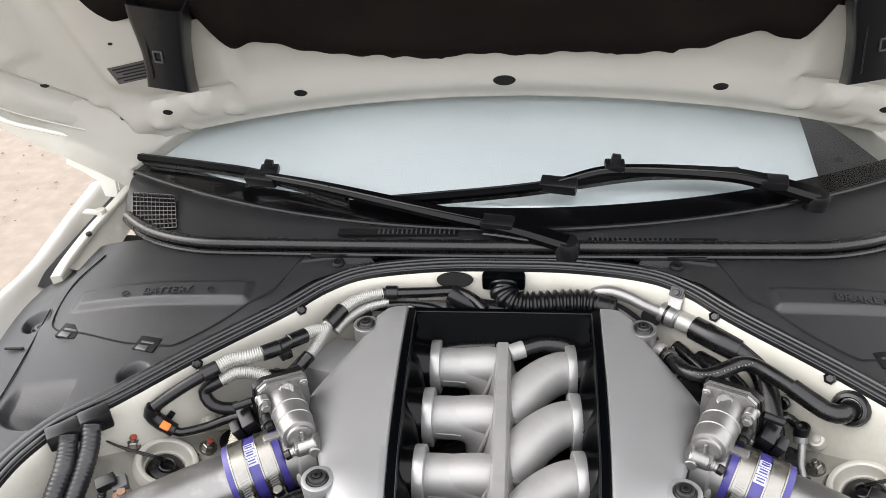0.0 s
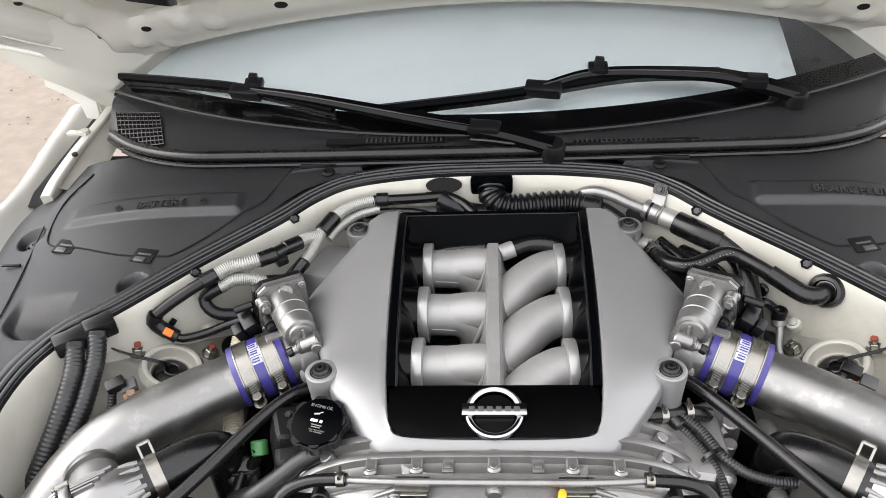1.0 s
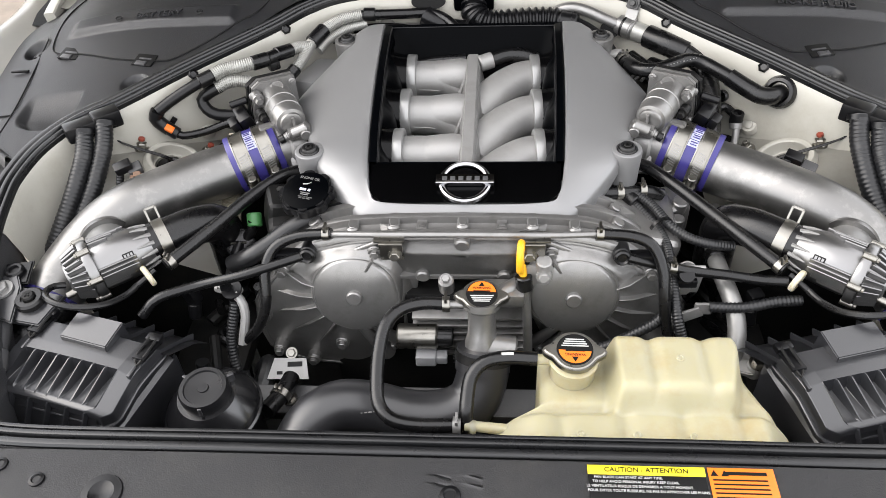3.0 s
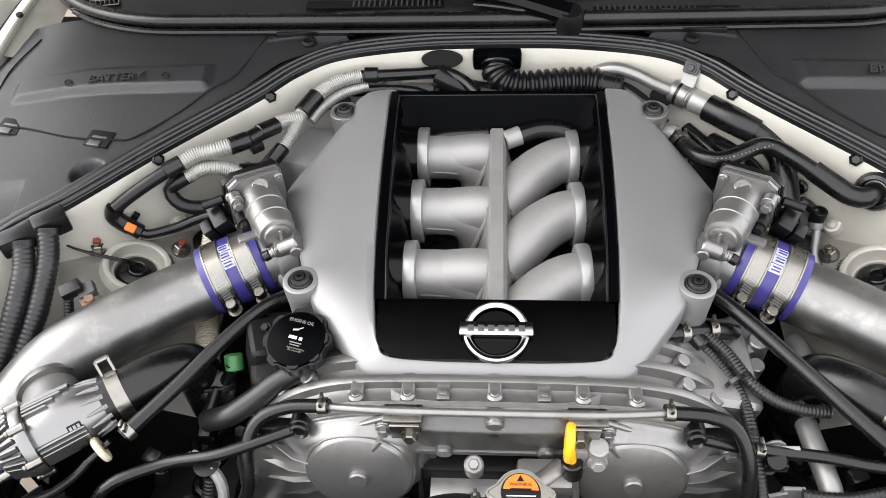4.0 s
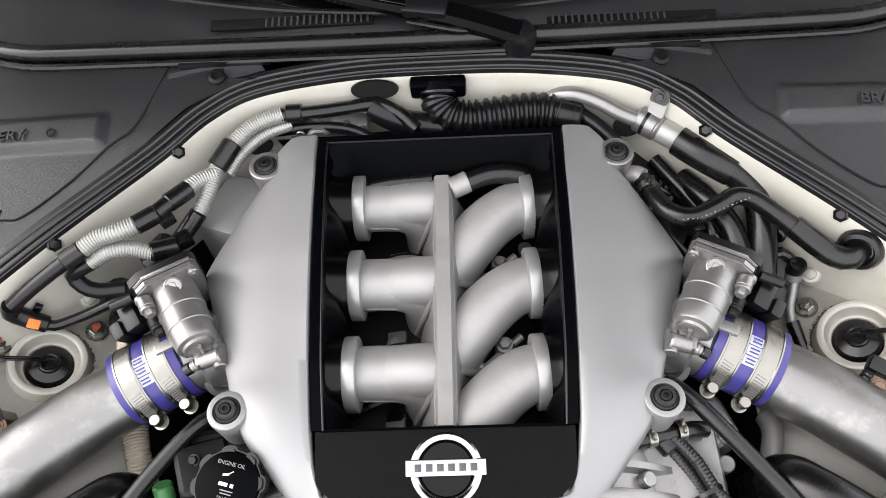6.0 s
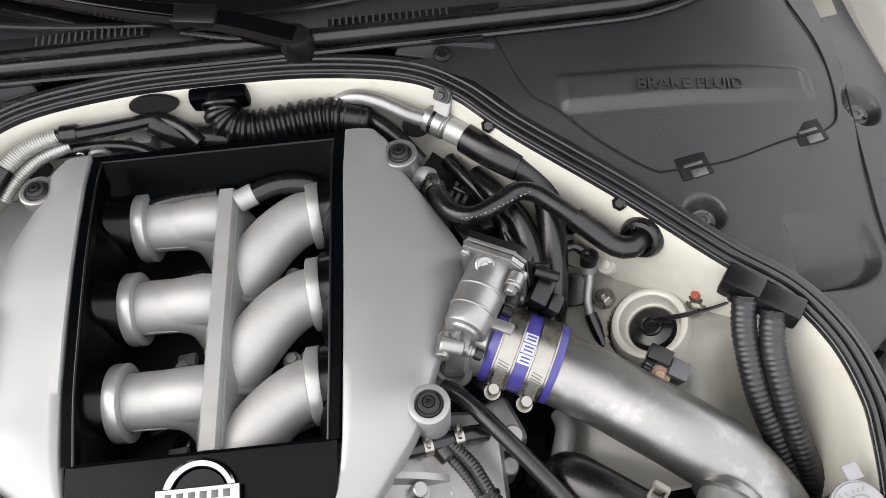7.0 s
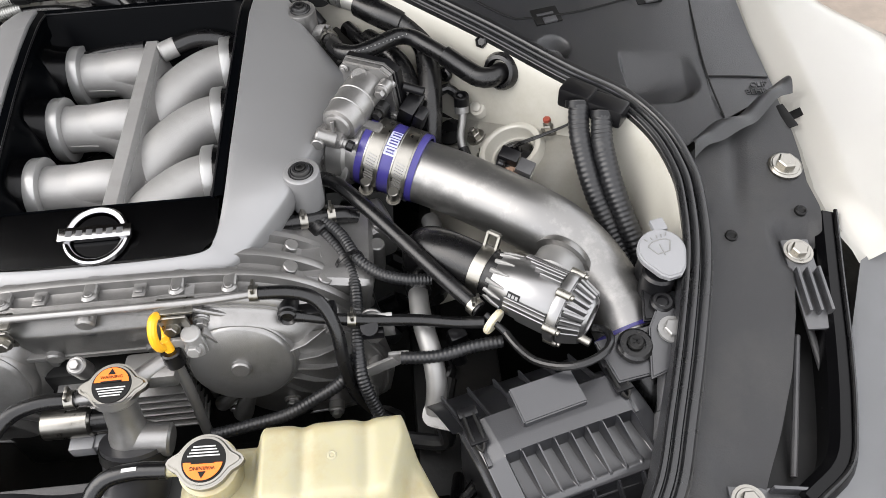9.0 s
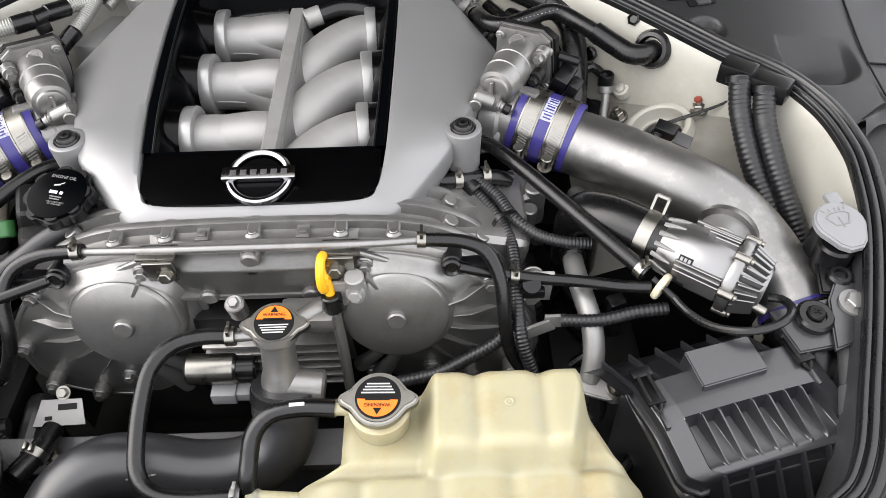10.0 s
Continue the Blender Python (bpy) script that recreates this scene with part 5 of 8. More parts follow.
        part("mount_web", join(box((0.03, 0.05, 0.03), (0.172, 0.268, 0.838), 0.006), rod((0.185, 0.27, 0.84), (0.19, 0.262, 0.78), 0.012)), "castdull", plenum)
    SIDE[0] = 1


def make_manifold():
    man = thing("intake_manifold", "sandblasted aluminium six-runner intake manifold", "intake manifold", (0, 0.12, 0.80))
    ys = [0.268, 0.262, 0.20, 0.10, 0.02, -0.004, -0.012]
    bm = sweep([Vector((0.001, y, 0)) for y in ys], [(-0.010, 0.74), (0.010, 0.74), (0.0092, 0.830), (0.0066, 0.8340), (-0.0066, 0.8340), (-0.0092, 0.830)], up=(0, 0, 1))
    part("spine", bm, "cast", man)
    part("spine_boss", rod((0.010, 0.256, 0.824), (0.030, 0.264, 0.827), 0.012), "cast", man)
    # flanks of the spine, sloping down between the runners
    flank = [(-0.030, 0.735), (0.030, 0.735), (0.024, 0.772), (0.017, 0.792), (0.0125, 0.812), (0.0105, 0.826), (-0.0105, 0.826), (-0.0125, 0.812), (-0.017, 0.792), (-0.024, 0.772)]
    part("spine_flank", sweep([Vector((0.001, y, 0)) for y in (0.262, 0.255, 0.13, 0.0, -0.008)], flank, up=(0, 0, 1)), "cast", man)
    ring = [(0.0275, -0.0068), (0.0352, -0.0068), (0.0366, -0.0060), (0.0368, -0.0050), (0.0368, 0.0052), (0.0360, 0.0064), (0.029, 0.0066)]
    for i in range(3):
        y = 0.2505 - 0.099 * i
        # port side: straight, then an elbow turning down beside the spine
        L = [(-0.094, y, 0.803), (-0.062, y, 0.803), (-0.043, y - 0.0005, 0.801), (-0.028, y - 0.002, 0.792), (-0.0190, y - 0.005, 0.775), (-0.0165, y - 0.008, 0.740)]
        r = part("runner", join(tube(L, 0.0270, 32, 0.004), tube([(-0.052, y, 0.804), (-0.020, y, 0.807), (0.004, y, 0.803)], 0.0262, 28, 0.004)), "cast", man)
        part("ring", lathe(ring, (-0.089, y, 0.803), (-1, 0, 0), 48), "bright", r, "bright machined ring")
        part("boot", lathe([(0.032, -0.004), (0.0362, 0.0), (0.0368, 0.007), (0.0385, 0.015), (0.0415, 0.023), (0.0450, 0.029)], (-0.095, y, 0.803), (-1, 0, 0.0), 40), "gloss", r, "black rubber boot")
        part("rib", tube([(-0.010, y - 0.022, 0.816), (-0.018, y - 0.0290, 0.796), (-0.026, y - 0.0330, 0.776), (-0.032, y - 0.033, 0.755)], 0.0028, 8), "cast", r)
        part("seam", tube([(-0.078, y - 0.0268, 0.801), (-0.058, y - 0.0268, 0.800), (-0.048, y - 0.0268, 0.7985)], 0.0009, 6), "cast", r)
        part("base_flange", join(box((0.020, 0.034, 0.008), (-0.052, y - 0.047, 0.752), 0.002, (0, -12, 0)), hexagon(0.0060, 0.006, (-0.054, y - 0.047, 0.758), (0, 0, 1))), "castdull", man)
        # far side, swept forward
        y = 0.2455 - 0.098 * i
        R = [(0.098, y, 0.803), (0.076, y - 0.005, 0.805), (0.050, y - 0.022, 0.802), (0.026, y - 0.046, 0.795), (0.010, y - 0.064, 0.784), (-0.004, y - 0.080, 0.764)]
        r = part("runner", tube(R, 0.0275, 32, 0.004, scale=lambda t, i: 1.0 + 0.10 * t), "cast", man)
        part("ring", lathe(ring, (0.091, y, 0.803), (1, 0.08, 0), 48), "bright", r, "bright machined ring")
        part("boot", lathe([(0.032, -0.004), (0.0362, 0.0), (0.0368, 0.006), (0.0385, 0.012), (0.0415, 0.019), (0.0450, 0.025)], (0.097, y, 0.803), (1, 0.0, 0.0), 40), "gloss", r, "black rubber boot")
        part("seam", tube([(0.084, y - 0.0295, 0.798), (0.072, y - 0.0340, 0.797), (0.060, y - 0.0420, 0.794)], 0.0009, 6), "cast", r)
        part("web", tube([(0.014, y - 0.094, 0.802), (0.034, y - 0.086, 0.780), (0.056, y - 0.062, 0.768), (0.078, y - 0.043, 0.768)], 0.0042, 10), "cast", r)
        for (x, yy) in ((0.034, y - 0.083), (0.060, y - 0.056)):
            part("bolt", join(hexagon(0.0060, 0.007, (x, yy, 0.776), (0, -0.1, 1)), rod((x, yy, 0.755), (x, yy, 0.775), 0.0095, 16)), "castdull", man)
    core = thing("engine_core", "engine valley below the intake runners, coloured near-black for shade", "engine block", (0, 0.1, 0.6))
    # valley shade is in the block's near-black colour
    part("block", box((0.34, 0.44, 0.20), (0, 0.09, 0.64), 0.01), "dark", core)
    rnd = random.Random(4)
    for i in range(16):
        x, y = rnd.uniform(-0.10, 0.10), rnd.uniform(-0.02, 0.26)
        part("fitting", rod((x, y, 0.735), (x + rnd.uniform(-0.01, 0.01), y, 0.735 + rnd.uniform(0.012, 0.03)), rnd.uniform(0.006, 0.012), 14), rnd.choice(("dark", "castdull", "rubber")), core)
    for i in range(5):
        y = 0.25 - 0.055 * i
        part("harness", tube([(-0.10, y, 0.752), (-0.04, y + 0.014, 0.764), (0.03, y - 0.01, 0.758), (0.10, y + 0.01, 0.754)], 0.005, 8), "rubber", core)
    hose = thing("breather_hose", "black rubber breather hose behind the runners", "hose", (0.05, 0.265, 0.83))
    part("hose", tube([(0.030, 0.262, 0.828), (0.055, 0.268, 0.832), (0.085, 0.268, 0.828), (0.105, 0.260, 0.815)], 0.011, 14), "rubber", hose)
    part("hose", tube([(-0.10, 0.262, 0.815), (-0.06, 0.268, 0.822), (-0.01, 0.270, 0.824)], 0.009, 12), "rubber", hose)


# ---- throttle bodies, couplers, pipes, valves ----
def make_throttle():
    tb = thing("throttle_body", "cast aluminium electronic throttle body beside the plenum", "throttle body", (0.25, 0.10, 0.80), "throttle bodies")
    part("bore", join(rod((0.212, 0.097, 0.798), (0.262, 0.073, 0.801), 0.0360, 36), rod((0.222, 0.092, 0.798), (0.246, 0.081, 0.799), 0.0400, 36, 0.1)), "castdull", tb)
    a, b = Vector((0.262, 0.126, 0.849)), Vector((0.225, 0.061, 0.847))
    d = (b - a).normalized()
    part("motor", lathe([(0.0226, 0.0), (0.0224, 0.026), (0.0230, 0.0268), (0.0230, 0.0282), (0.0220, 0.029), (0.0217, 0.046), (0.0223, 0.0468), (0.0223, 0.0482), (0.0212, 0.049), (0.0202, 0.0635), (0.0188, 0.0665), (0.0150, 0.0680), (0.0140, 0.0705), (0.0120, 0.0715), (0, 0.0720)], tuple(a), tuple(d), 44), "castdull", tb, "ribbed motor housing")
    part("saddle", box((0.032, 0.060, 0.040), (0.247, 0.094, 0.835), 0.006, (0, 0, math.degrees(math.atan2(d.y, d.x)) - 90), 3), "castdull", tb)
    part("seat", box((0.046, 0.012, 0.030), (0.253, 0.078, 0.826), 0.003, (0, 0, -28), 2), "castdull", tb)
    h = Vector((d.y, -d.x, 0)).normalized()
    h = -h if h.x < 0 else h
    o = a - d * 0.001
    m = Matrix.Translation(o) @ Matrix((h, Vector((0, 0, 1)), h.cross(Vector((0, 0, 1))))).transposed().to_4x4()
    face = [(-0.027, 0.027), (0.018, 0.029), (0.029, 0.022), (0.034, -0.020), (0.036, -0.062), (0.029, -0.066), (0.014, -0.046), (-0.026, -0.040), (-0.031, -0.010), (-0.031, 0.020)]
    part("gear_cover", plate(face, 0.006, m @ Matrix.Translation((0, 0, -0.003)), 0.0016, 2), "castdull", tb)
    part("gear_rim", plate([(x * 1.035, y * 1.03) for x, y in face], 0.0035, m @ Matrix.Translation((0, 0, 0.0045 if h.cross(Vector((0, 0, 1))).dot(d) < 0 else -0.0080)), 0.001), "castdull", tb)
    part("gear_lid", plate([(x * 1.10, y * 1.05) for x, y in face], 0.012, m @ Matrix.Translation((0.001, -0.001, 0.0125 if h.cross(Vector((0, 0, 1))).dot(d) < 0 else -0.016)), 0.003), "plastic_smooth", tb, "black lid")
    for x, y in ((-0.0255, 0.019), (0.0295, 0.012), (0.0305, -0.030), (0.0315, -0.056)):
        p = o + h * x + Vector((0, 0, y))
        part("screw", join(rod(tuple(p), tuple(p + d * 0.006), 0.0054, 14), hexagon(0.0030, 0.002, tuple(p + d * 0.0065), tuple(d))), "castdull", tb)
    part("logo_boss", lathe([(0.0088, 0), (0.0088, 0.0012), (0.0075, 0.0016), (0.007, 0.0008), (0.0035, 0.0008), (0.003, 0.0014), (0, 0.0014)], tuple(a + d * 0.012 + Vector((-0.002, 0.004, 0.0212))), (-0.08, -0.42, 1), 22), "castdull", tb)
    part("nose", join(rod((0.205, 0.058, 0.846), (0.226, 0.055, 0.838), 0.0078, 18, 0.2), rod((0.212, 0.070, 0.840), (0.206, 0.047, 0.840), 0.0068, 16), box((0.030, 0.026, 0.014), (0.221, 0.066, 0.836), 0.004, (0, 0, -25))), "castdull", tb)
    part("peg", rod((0.2225, 0.060, 0.838), (0.2235, 0.062, 0.858), 0.0022, 10), "castdull", tb)
    part("nipple", join(rod((0.226, 0.055, 0.838), (0.236, 0.051, 0.8345), 0.0050, 14), rod((0.230, 0.0535, 0.8365), (0.233, 0.0525, 0.8355), 0.0062, 14)), "castdull", tb)
    part("nipple_cap", rod((0.236, 0.051, 0.8345), (0.2425, 0.0485, 0.832), 0.0058, 14), "rubber", tb, "black rubber cap")
    part("port", lathe([(0.022, -0.012), (0.021, 0.008), (0.0195, 0.011), (0.0135, 0.0115), (0.012, 0.008), (0.0115, 0.002), (0, 0.002)], (0.2165, 0.0600, 0.795), (-0.25, -0.80, 0.55), 32), "castdull", tb)
    part("port_plug", lathe([(0.0115, 0.002), (0.010, 0.0065), (0.006, 0.0072), (0.005, 0.005), (0, 0.005)], (0.2165, 0.0600, 0.795), (-0.25, -0.80, 0.55), 24), "castdull", tb)
    for q in ((0.272, 0.090, 0.842), (0.277, 0.100, 0.862)):
        q = Vector(q)
        part("bolt", join(rod(tuple(q - d * 0.012), tuple(q), 0.0078, 16), hexagon(0.0052, 0.007, tuple(q + d * 0.002), tuple(d))), "castdull" if q.z > 0.85 else "dark", tb)
    conn = part("connector", join(box((0.018, 0.034, 0.026), (0.306, 0.112, 0.826), 0.004, (10, 20, -28)), box((0.012, 0.018, 0.034), (0.314, 0.098, 0.818), 0.003, (10, 20, -28)), rod((0.300, 0.120, 0.850), (0.322, 0.112, 0.846), 0.005, 12)), "plastic_smooth", tb, "black plug")
    part("wire", tube([(0.312, 0.094, 0.806), (0.316, 0.084, 0.79), (0.312, 0.08, 0.75)], 0.006, 10), "rubber", conn)


def make_coupler():
    c0, c1 = Vector((0.254, 0.0775, 0.801)), Vector((0.313, 0.0495, 0.791))
    d = (c1 - c0).normalized()
    L = (c1 - c0).length
    cp = thing("silicone_coupler", "purple silicone hose coupler with two steel band clamps", "hose coupler", tuple(c0), "silicone couplers")
    part("sleeve", lathe([(0.0345, 0), (0.0378, 0.0), (0.0384, 0.001), (0.0384, L - 0.001), (0.0378, L), (0.0345, L)], c0, d, 48), "purple", cp)
    for f in (0.27, 0.75):
        p = c0 + d * (L * f)
        cl = part("band_clamp", lathe([(0.0384, -0.0095), (0.0398, -0.0095), (0.0400, -0.0080), (0.0394, -0.0074), (0.0394, 0.0074), (0.0400, 0.0080), (0.0398, 0.0095), (0.0384, 0.0095)], p, d, 48), "steel", cp, "perforated steel band clamp")
        up = Vector((0, 0, 1)) - d * d.z
        up.normalize()
        side = d.cross(up)
        if side.y > 0:
            side = -side
        for i in range(10):
            a = radians(46 + 4.6 * i)
            q = p + (up * math.cos(a) + side * math.sin(a)) * 0.0399
            bm = box((0.0100, 0.0010, 0.0012), (0, 0, 0), 0)
            bm.transform(Matrix.Translation(q) @ Matrix((d, d.cross((q - p).normalized()), (q - p).normalized())).transposed().to_4x4() @ Matrix.Rotation(0.2, 4, "Z"))
            part("thread", bm, "castdull", cl, smooth=False)
        a = radians(100)
        q = p + (up * math.cos(a) + side * math.sin(a)) * 0.044
        tang = (side * math.cos(a) - up * math.sin(a))
        part("screw_housing", join(rod(q - tang * 0.010, q + tang * 0.006, 0.0058, 14), hexagon(0.0052, 0.006, q + tang * 0.007, tang)), "steel", cl)
    up = (Vector((0, 0, 1)) - d * d.z).normalized()
    side = d.cross(up)
    if side.y > 0:
        side = -side
    a = radians(16)
    nrm = up * math.cos(a) + side * math.sin(a)
    q = c0 + d * (L * 0.53) + nrm * 0.0382
    along = nrm.cross(d)
    for i in range(3):
        lab, vs = bmesh.new(), []
        for j in range(5):
            an = radians(-4 + 15 * i + 13.5 * j / 4)
            n2 = up * math.cos(an) + side * math.sin(an)
            vs.append([lab.verts.new(c0 + d * (L * 0.52 + o) + n2 * 0.0389) for o in (-0.0066, 0.0066)])
        for A, B in zip(vs, vs[1:]):
            lab.faces.new((A[0], A[1], B[1], B[0]))
        bmesh.ops.solidify(lab, geom=lab.faces[:], thickness=0.0004)
        bmesh.ops.recalc_face_normals(lab, faces=lab.faces)
        patch = part("printed_patch", lab, "lilac", cp, "pale printed brand patch")
        an = radians(2.7 + 15 * i)
        n2 = up * math.cos(an) + side * math.sin(an)
        bm = join(box((0.0085, 0.0014, 0.0005), (0, 0.0017, 0), 0), box((0.0085, 0.0014, 0.0005), (0, -0.0017, 0), 0))
        bm.transform(Matrix.Translation(c0 + d * (L * 0.52) + n2 * 0.0394) @ Matrix((d, n2.cross(d), n2)).transposed().to_4x4())
        part("print", bm, "purple", patch, smooth=False)


PIPE = [(.300, .0540, .790), (.345, .0255, .790), (.383, -.004, .790), (.420, -.0325, .787), (.447, -.052, .778), (.470, -.077, .764), (.485, -.105, .752), (.496, -.136, .742), (.502, -.158, .734)]


def make_pipe():
    pp = thing("intercooler_pipe", "brushed aluminium intercooler pipe with weld scuffs", "metal pipe", (0.40, 0, 0.785), "intercooler pipes")
    part("tube", tube(PIPE, 0.0345, 40, 0.004), "pipe", pp)
    part("end_coupler", tube([(.4985, -.1455, .7385), (.4992, -.148, .7375), (.5000, -.151, .7365)], 0.0360, 32, 0.003), "purple", pp, "purple silicone end")
    part("lower_hose", tube([(.5000, -.1505, .7367), (.509, -.190, .720), (.512, -.204, .705), (.512, -.21, .68)], 0.0360, 32), "rubber", pp, "black rubber hose")
    v = Vector((-0.60, -0.80, 0.05)).normalized()
    part("valve_stub", join(rod((0.452, -0.060, 0.774), (0.432, -0.104, 0.778), 0.024, 32), lathe([(0.024, 0), (0.031, 0.0), (0.032, 0.002), (0.032, 0.008), (0.024, 0.009)], (0.443, -0.081, 0.777), v, 36)), "pipe", pp)


def make_valve():
    a, b = Vector((0.369, -0.102, 0.790)), Vector((0.463, -0.170, 0.786))
    d = (b - a).normalized()
    bv = thing("blow_off_valve", "silver finned blow-off valve on the intercooler pipe", "blow-off valve", tuple((a + b) / 2), "blow-off valves")
    body = part("body", lathe([(0.0, 0.0), (0.0195, 0.0), (0.022, 0.002), (0.0265, 0.018), (0.0290, 0.028), (0.0300, 0.045), (0.0300, 0.066), (0.0285, 0.070), (0.0285, 0.074)], a, d, 48), "bov", bv)
    part("clamp_ring", lathe([(0.0285, 0.070), (0.0345, 0.070), (0.0352, 0.0715), (0.0352, 0.0785), (0.0345, 0.080), (0.028, 0.080)], a, d, 48), "bov", bv)
    head = part("head", lathe([(0.0305, 0.080), (0.0292, 0.083), (0.0215, 0.101), (0.0195, 0.1030), (0.0155, 0.1030), (0.0150, 0.1015), (0, 0.1015)], a, d, 48), "bov", bv)
    up = (Vector((0, 0, 1)) - d * d.z).normalized()
    side = d.cross(up)
    for i in range(24):
        an = 2 * math.pi * i / 24
        n2 = up * math.cos(an) + side * math.sin(an)
        p, q = a + d * 0.081 + n2 * 0.0312, a + d * 0.100 + n2 * 0.0232
        bm = box((0.0026, 0.0075, (q - p).length), (0, 0, 0), 0.0006, segs=1)
        bm.transform(aim(tuple((p + q) / 2), tuple(q - p)))
        part("fin", bm, "bov", head)
    for i in range(14):
        an = 2 * math.pi * i / 14
        n2 = up * math.cos(an) + side * math.sin(an)
        p, q = a + d * 0.003 + n2 * 0.0222, a + d * 0.022 + n2 * 0.0275
        part("scallop", sweep([p, p.lerp(q, 0.5) + n2 * 0.0008, q], ring_section(0.0022, 8), scale=lambda t, k: 1.3 - 0.9 * t), "machined", body)
    for first, count, lead in ((2, 9, 3), (-104, 5, 2)):
        for i in range(count):
            an = radians(first + 9.5 * i)
            n2 = up * math.cos(an) - side * math.sin(an)
            p, q = a + d * (0.026 + 0.007 * max(0, lead - i)) + n2 * 0.0300, a + d * 0.069 + n2 * 0.0304
            bm = box((0.0022, 0.0070, (q - p).length), (0, 0, 0), 0.0006, segs=1)
            bm.transform(aim(tuple((p + q) / 2), tuple(q - p)))
            part("rib", bm, "bov", body)
    for i in range(6):
        an = 2 * math.pi * i / 6 + 0.3
        n2 = up * math.cos(an) + side * math.sin(an)
        part("clamp_screw", join(rod(a + d * 0.069 + n2 * 0.0345, a + d * 0.083 + n2 * 0.0345, 0.0042, 12), rod(a + d * 0.083 + n2 * 0.0345, a + d * 0.086 + n2 * 0.0345, 0.003, 10)), "steel", bv)
    part("flange", rod((0.441, -0.085, 0.776), (0.421, -0.116, 0.784), 0.0265, 30), "machined", bv)
    n3 = (up * 0.56 + side * 0.83).normalized()
    bm = box((0.0125, 0.0065, 0.0016), (0, 0, 0), 0.0005)
    bm.transform(Matrix.Translation(a + d * 0.034 + n3 * 0.0298) @ Matrix((d, n3.cross(d), n3)).transposed().to_4x4())
    plate_ob = part("name_plate", bm, "dark", bv, "small dark name plate")
    bm = join(*[box((0.0024, 0.0036, 0.0006), (-0.0036 + 0.0036 * k, 0, 0), 0) for k in range(3)])
    bm.transform(Matrix.Translation(a + d * 0.034 + n3 * 0.0308) @ Matrix((d, n3.cross(d), n3)).transposed().to_4x4())
    part("print", bm, "bov", plate_ob, smooth=False)
    n = (up * -0.35 - side * 0.9) if (side * -1).y < 0 else (up * -0.35 + side * 0.9)
    part("nipple", rod(a + d * 0.096 + n * 0.020, a + d * 0.112 + n * 0.021, 0.0042, 12), "steel", bv)
    # return hose and clamp
    hs = thing("return_hose", "black rubber return hose clamped to the blow-off valve", "hose", (0.34, -0.06, 0.78), "return hoses")
    part("hose", tube([tuple(a + d * 0.006), tuple(a - d * 0.018), (0.325, -0.068, 0.788), (0.307, -0.050, 0.770), (0.306, -0.045, 0.70)], 0.0235, 24), "rubber", hs)
    c = a - d * 0.010
    cl = part("band_clamp", lathe([(0.0237, -0.0065), (0.0250, -0.0065), (0.0250, 0.0065), (0.0237, 0.0065)], c, d, 36), "steel", hs, "silver band clamp")
    t = (up * 0.86 + side * (0.5 if side.y > 0 else -0.5)).normalized()
    w = d.cross(t)
    loop = [c + t * 0.025 + d * 0.006, c + t * 0.040 + d * 0.006, c + t * 0.040 - d * 0.006, c + t * 0.025 - d * 0.006]
    part("clamp_ear", join(*[sweep([a0, b0], [(-0.0012, -0.003), (0.0012, -0.003), (0.0012, 0.003), (-0.0012, 0.003)], up=tuple(w)) for a0, b0 in zip(loop, loop[1:])]), "steel", cl)


make_engine_cover()
make_manifold()
for s in (1, -1):
    SIDE[0] = s
    make_throttle()
    make_coupler()
    make_pipe()
    make_valve()
SIDE[0] = 1


# ---- front of the engine ----
COVER_RIM = [(0.066, 0.766), (0.078, 0.798), (0.100, 0.814), (0.135, 0.811), (0.172, 0.798), (0.202, 0.777), (0.230, 0.750), (0.251, 0.716), (0.257, 0.672), (0.248, 0.634), (0.213, 0.611), (0.170, 0.603), (0.137, 0.601), (0.107, 0.626), (0.086, 0.677), (0.073, 0.720)]
BAND = [(0.0, 0.8245), (0.08, 0.8230), (0.130, 0.8190), (0.168, 0.8080), (0.200, 0.7880), (0.226, 0.7600), (0.246, 0.7200)]


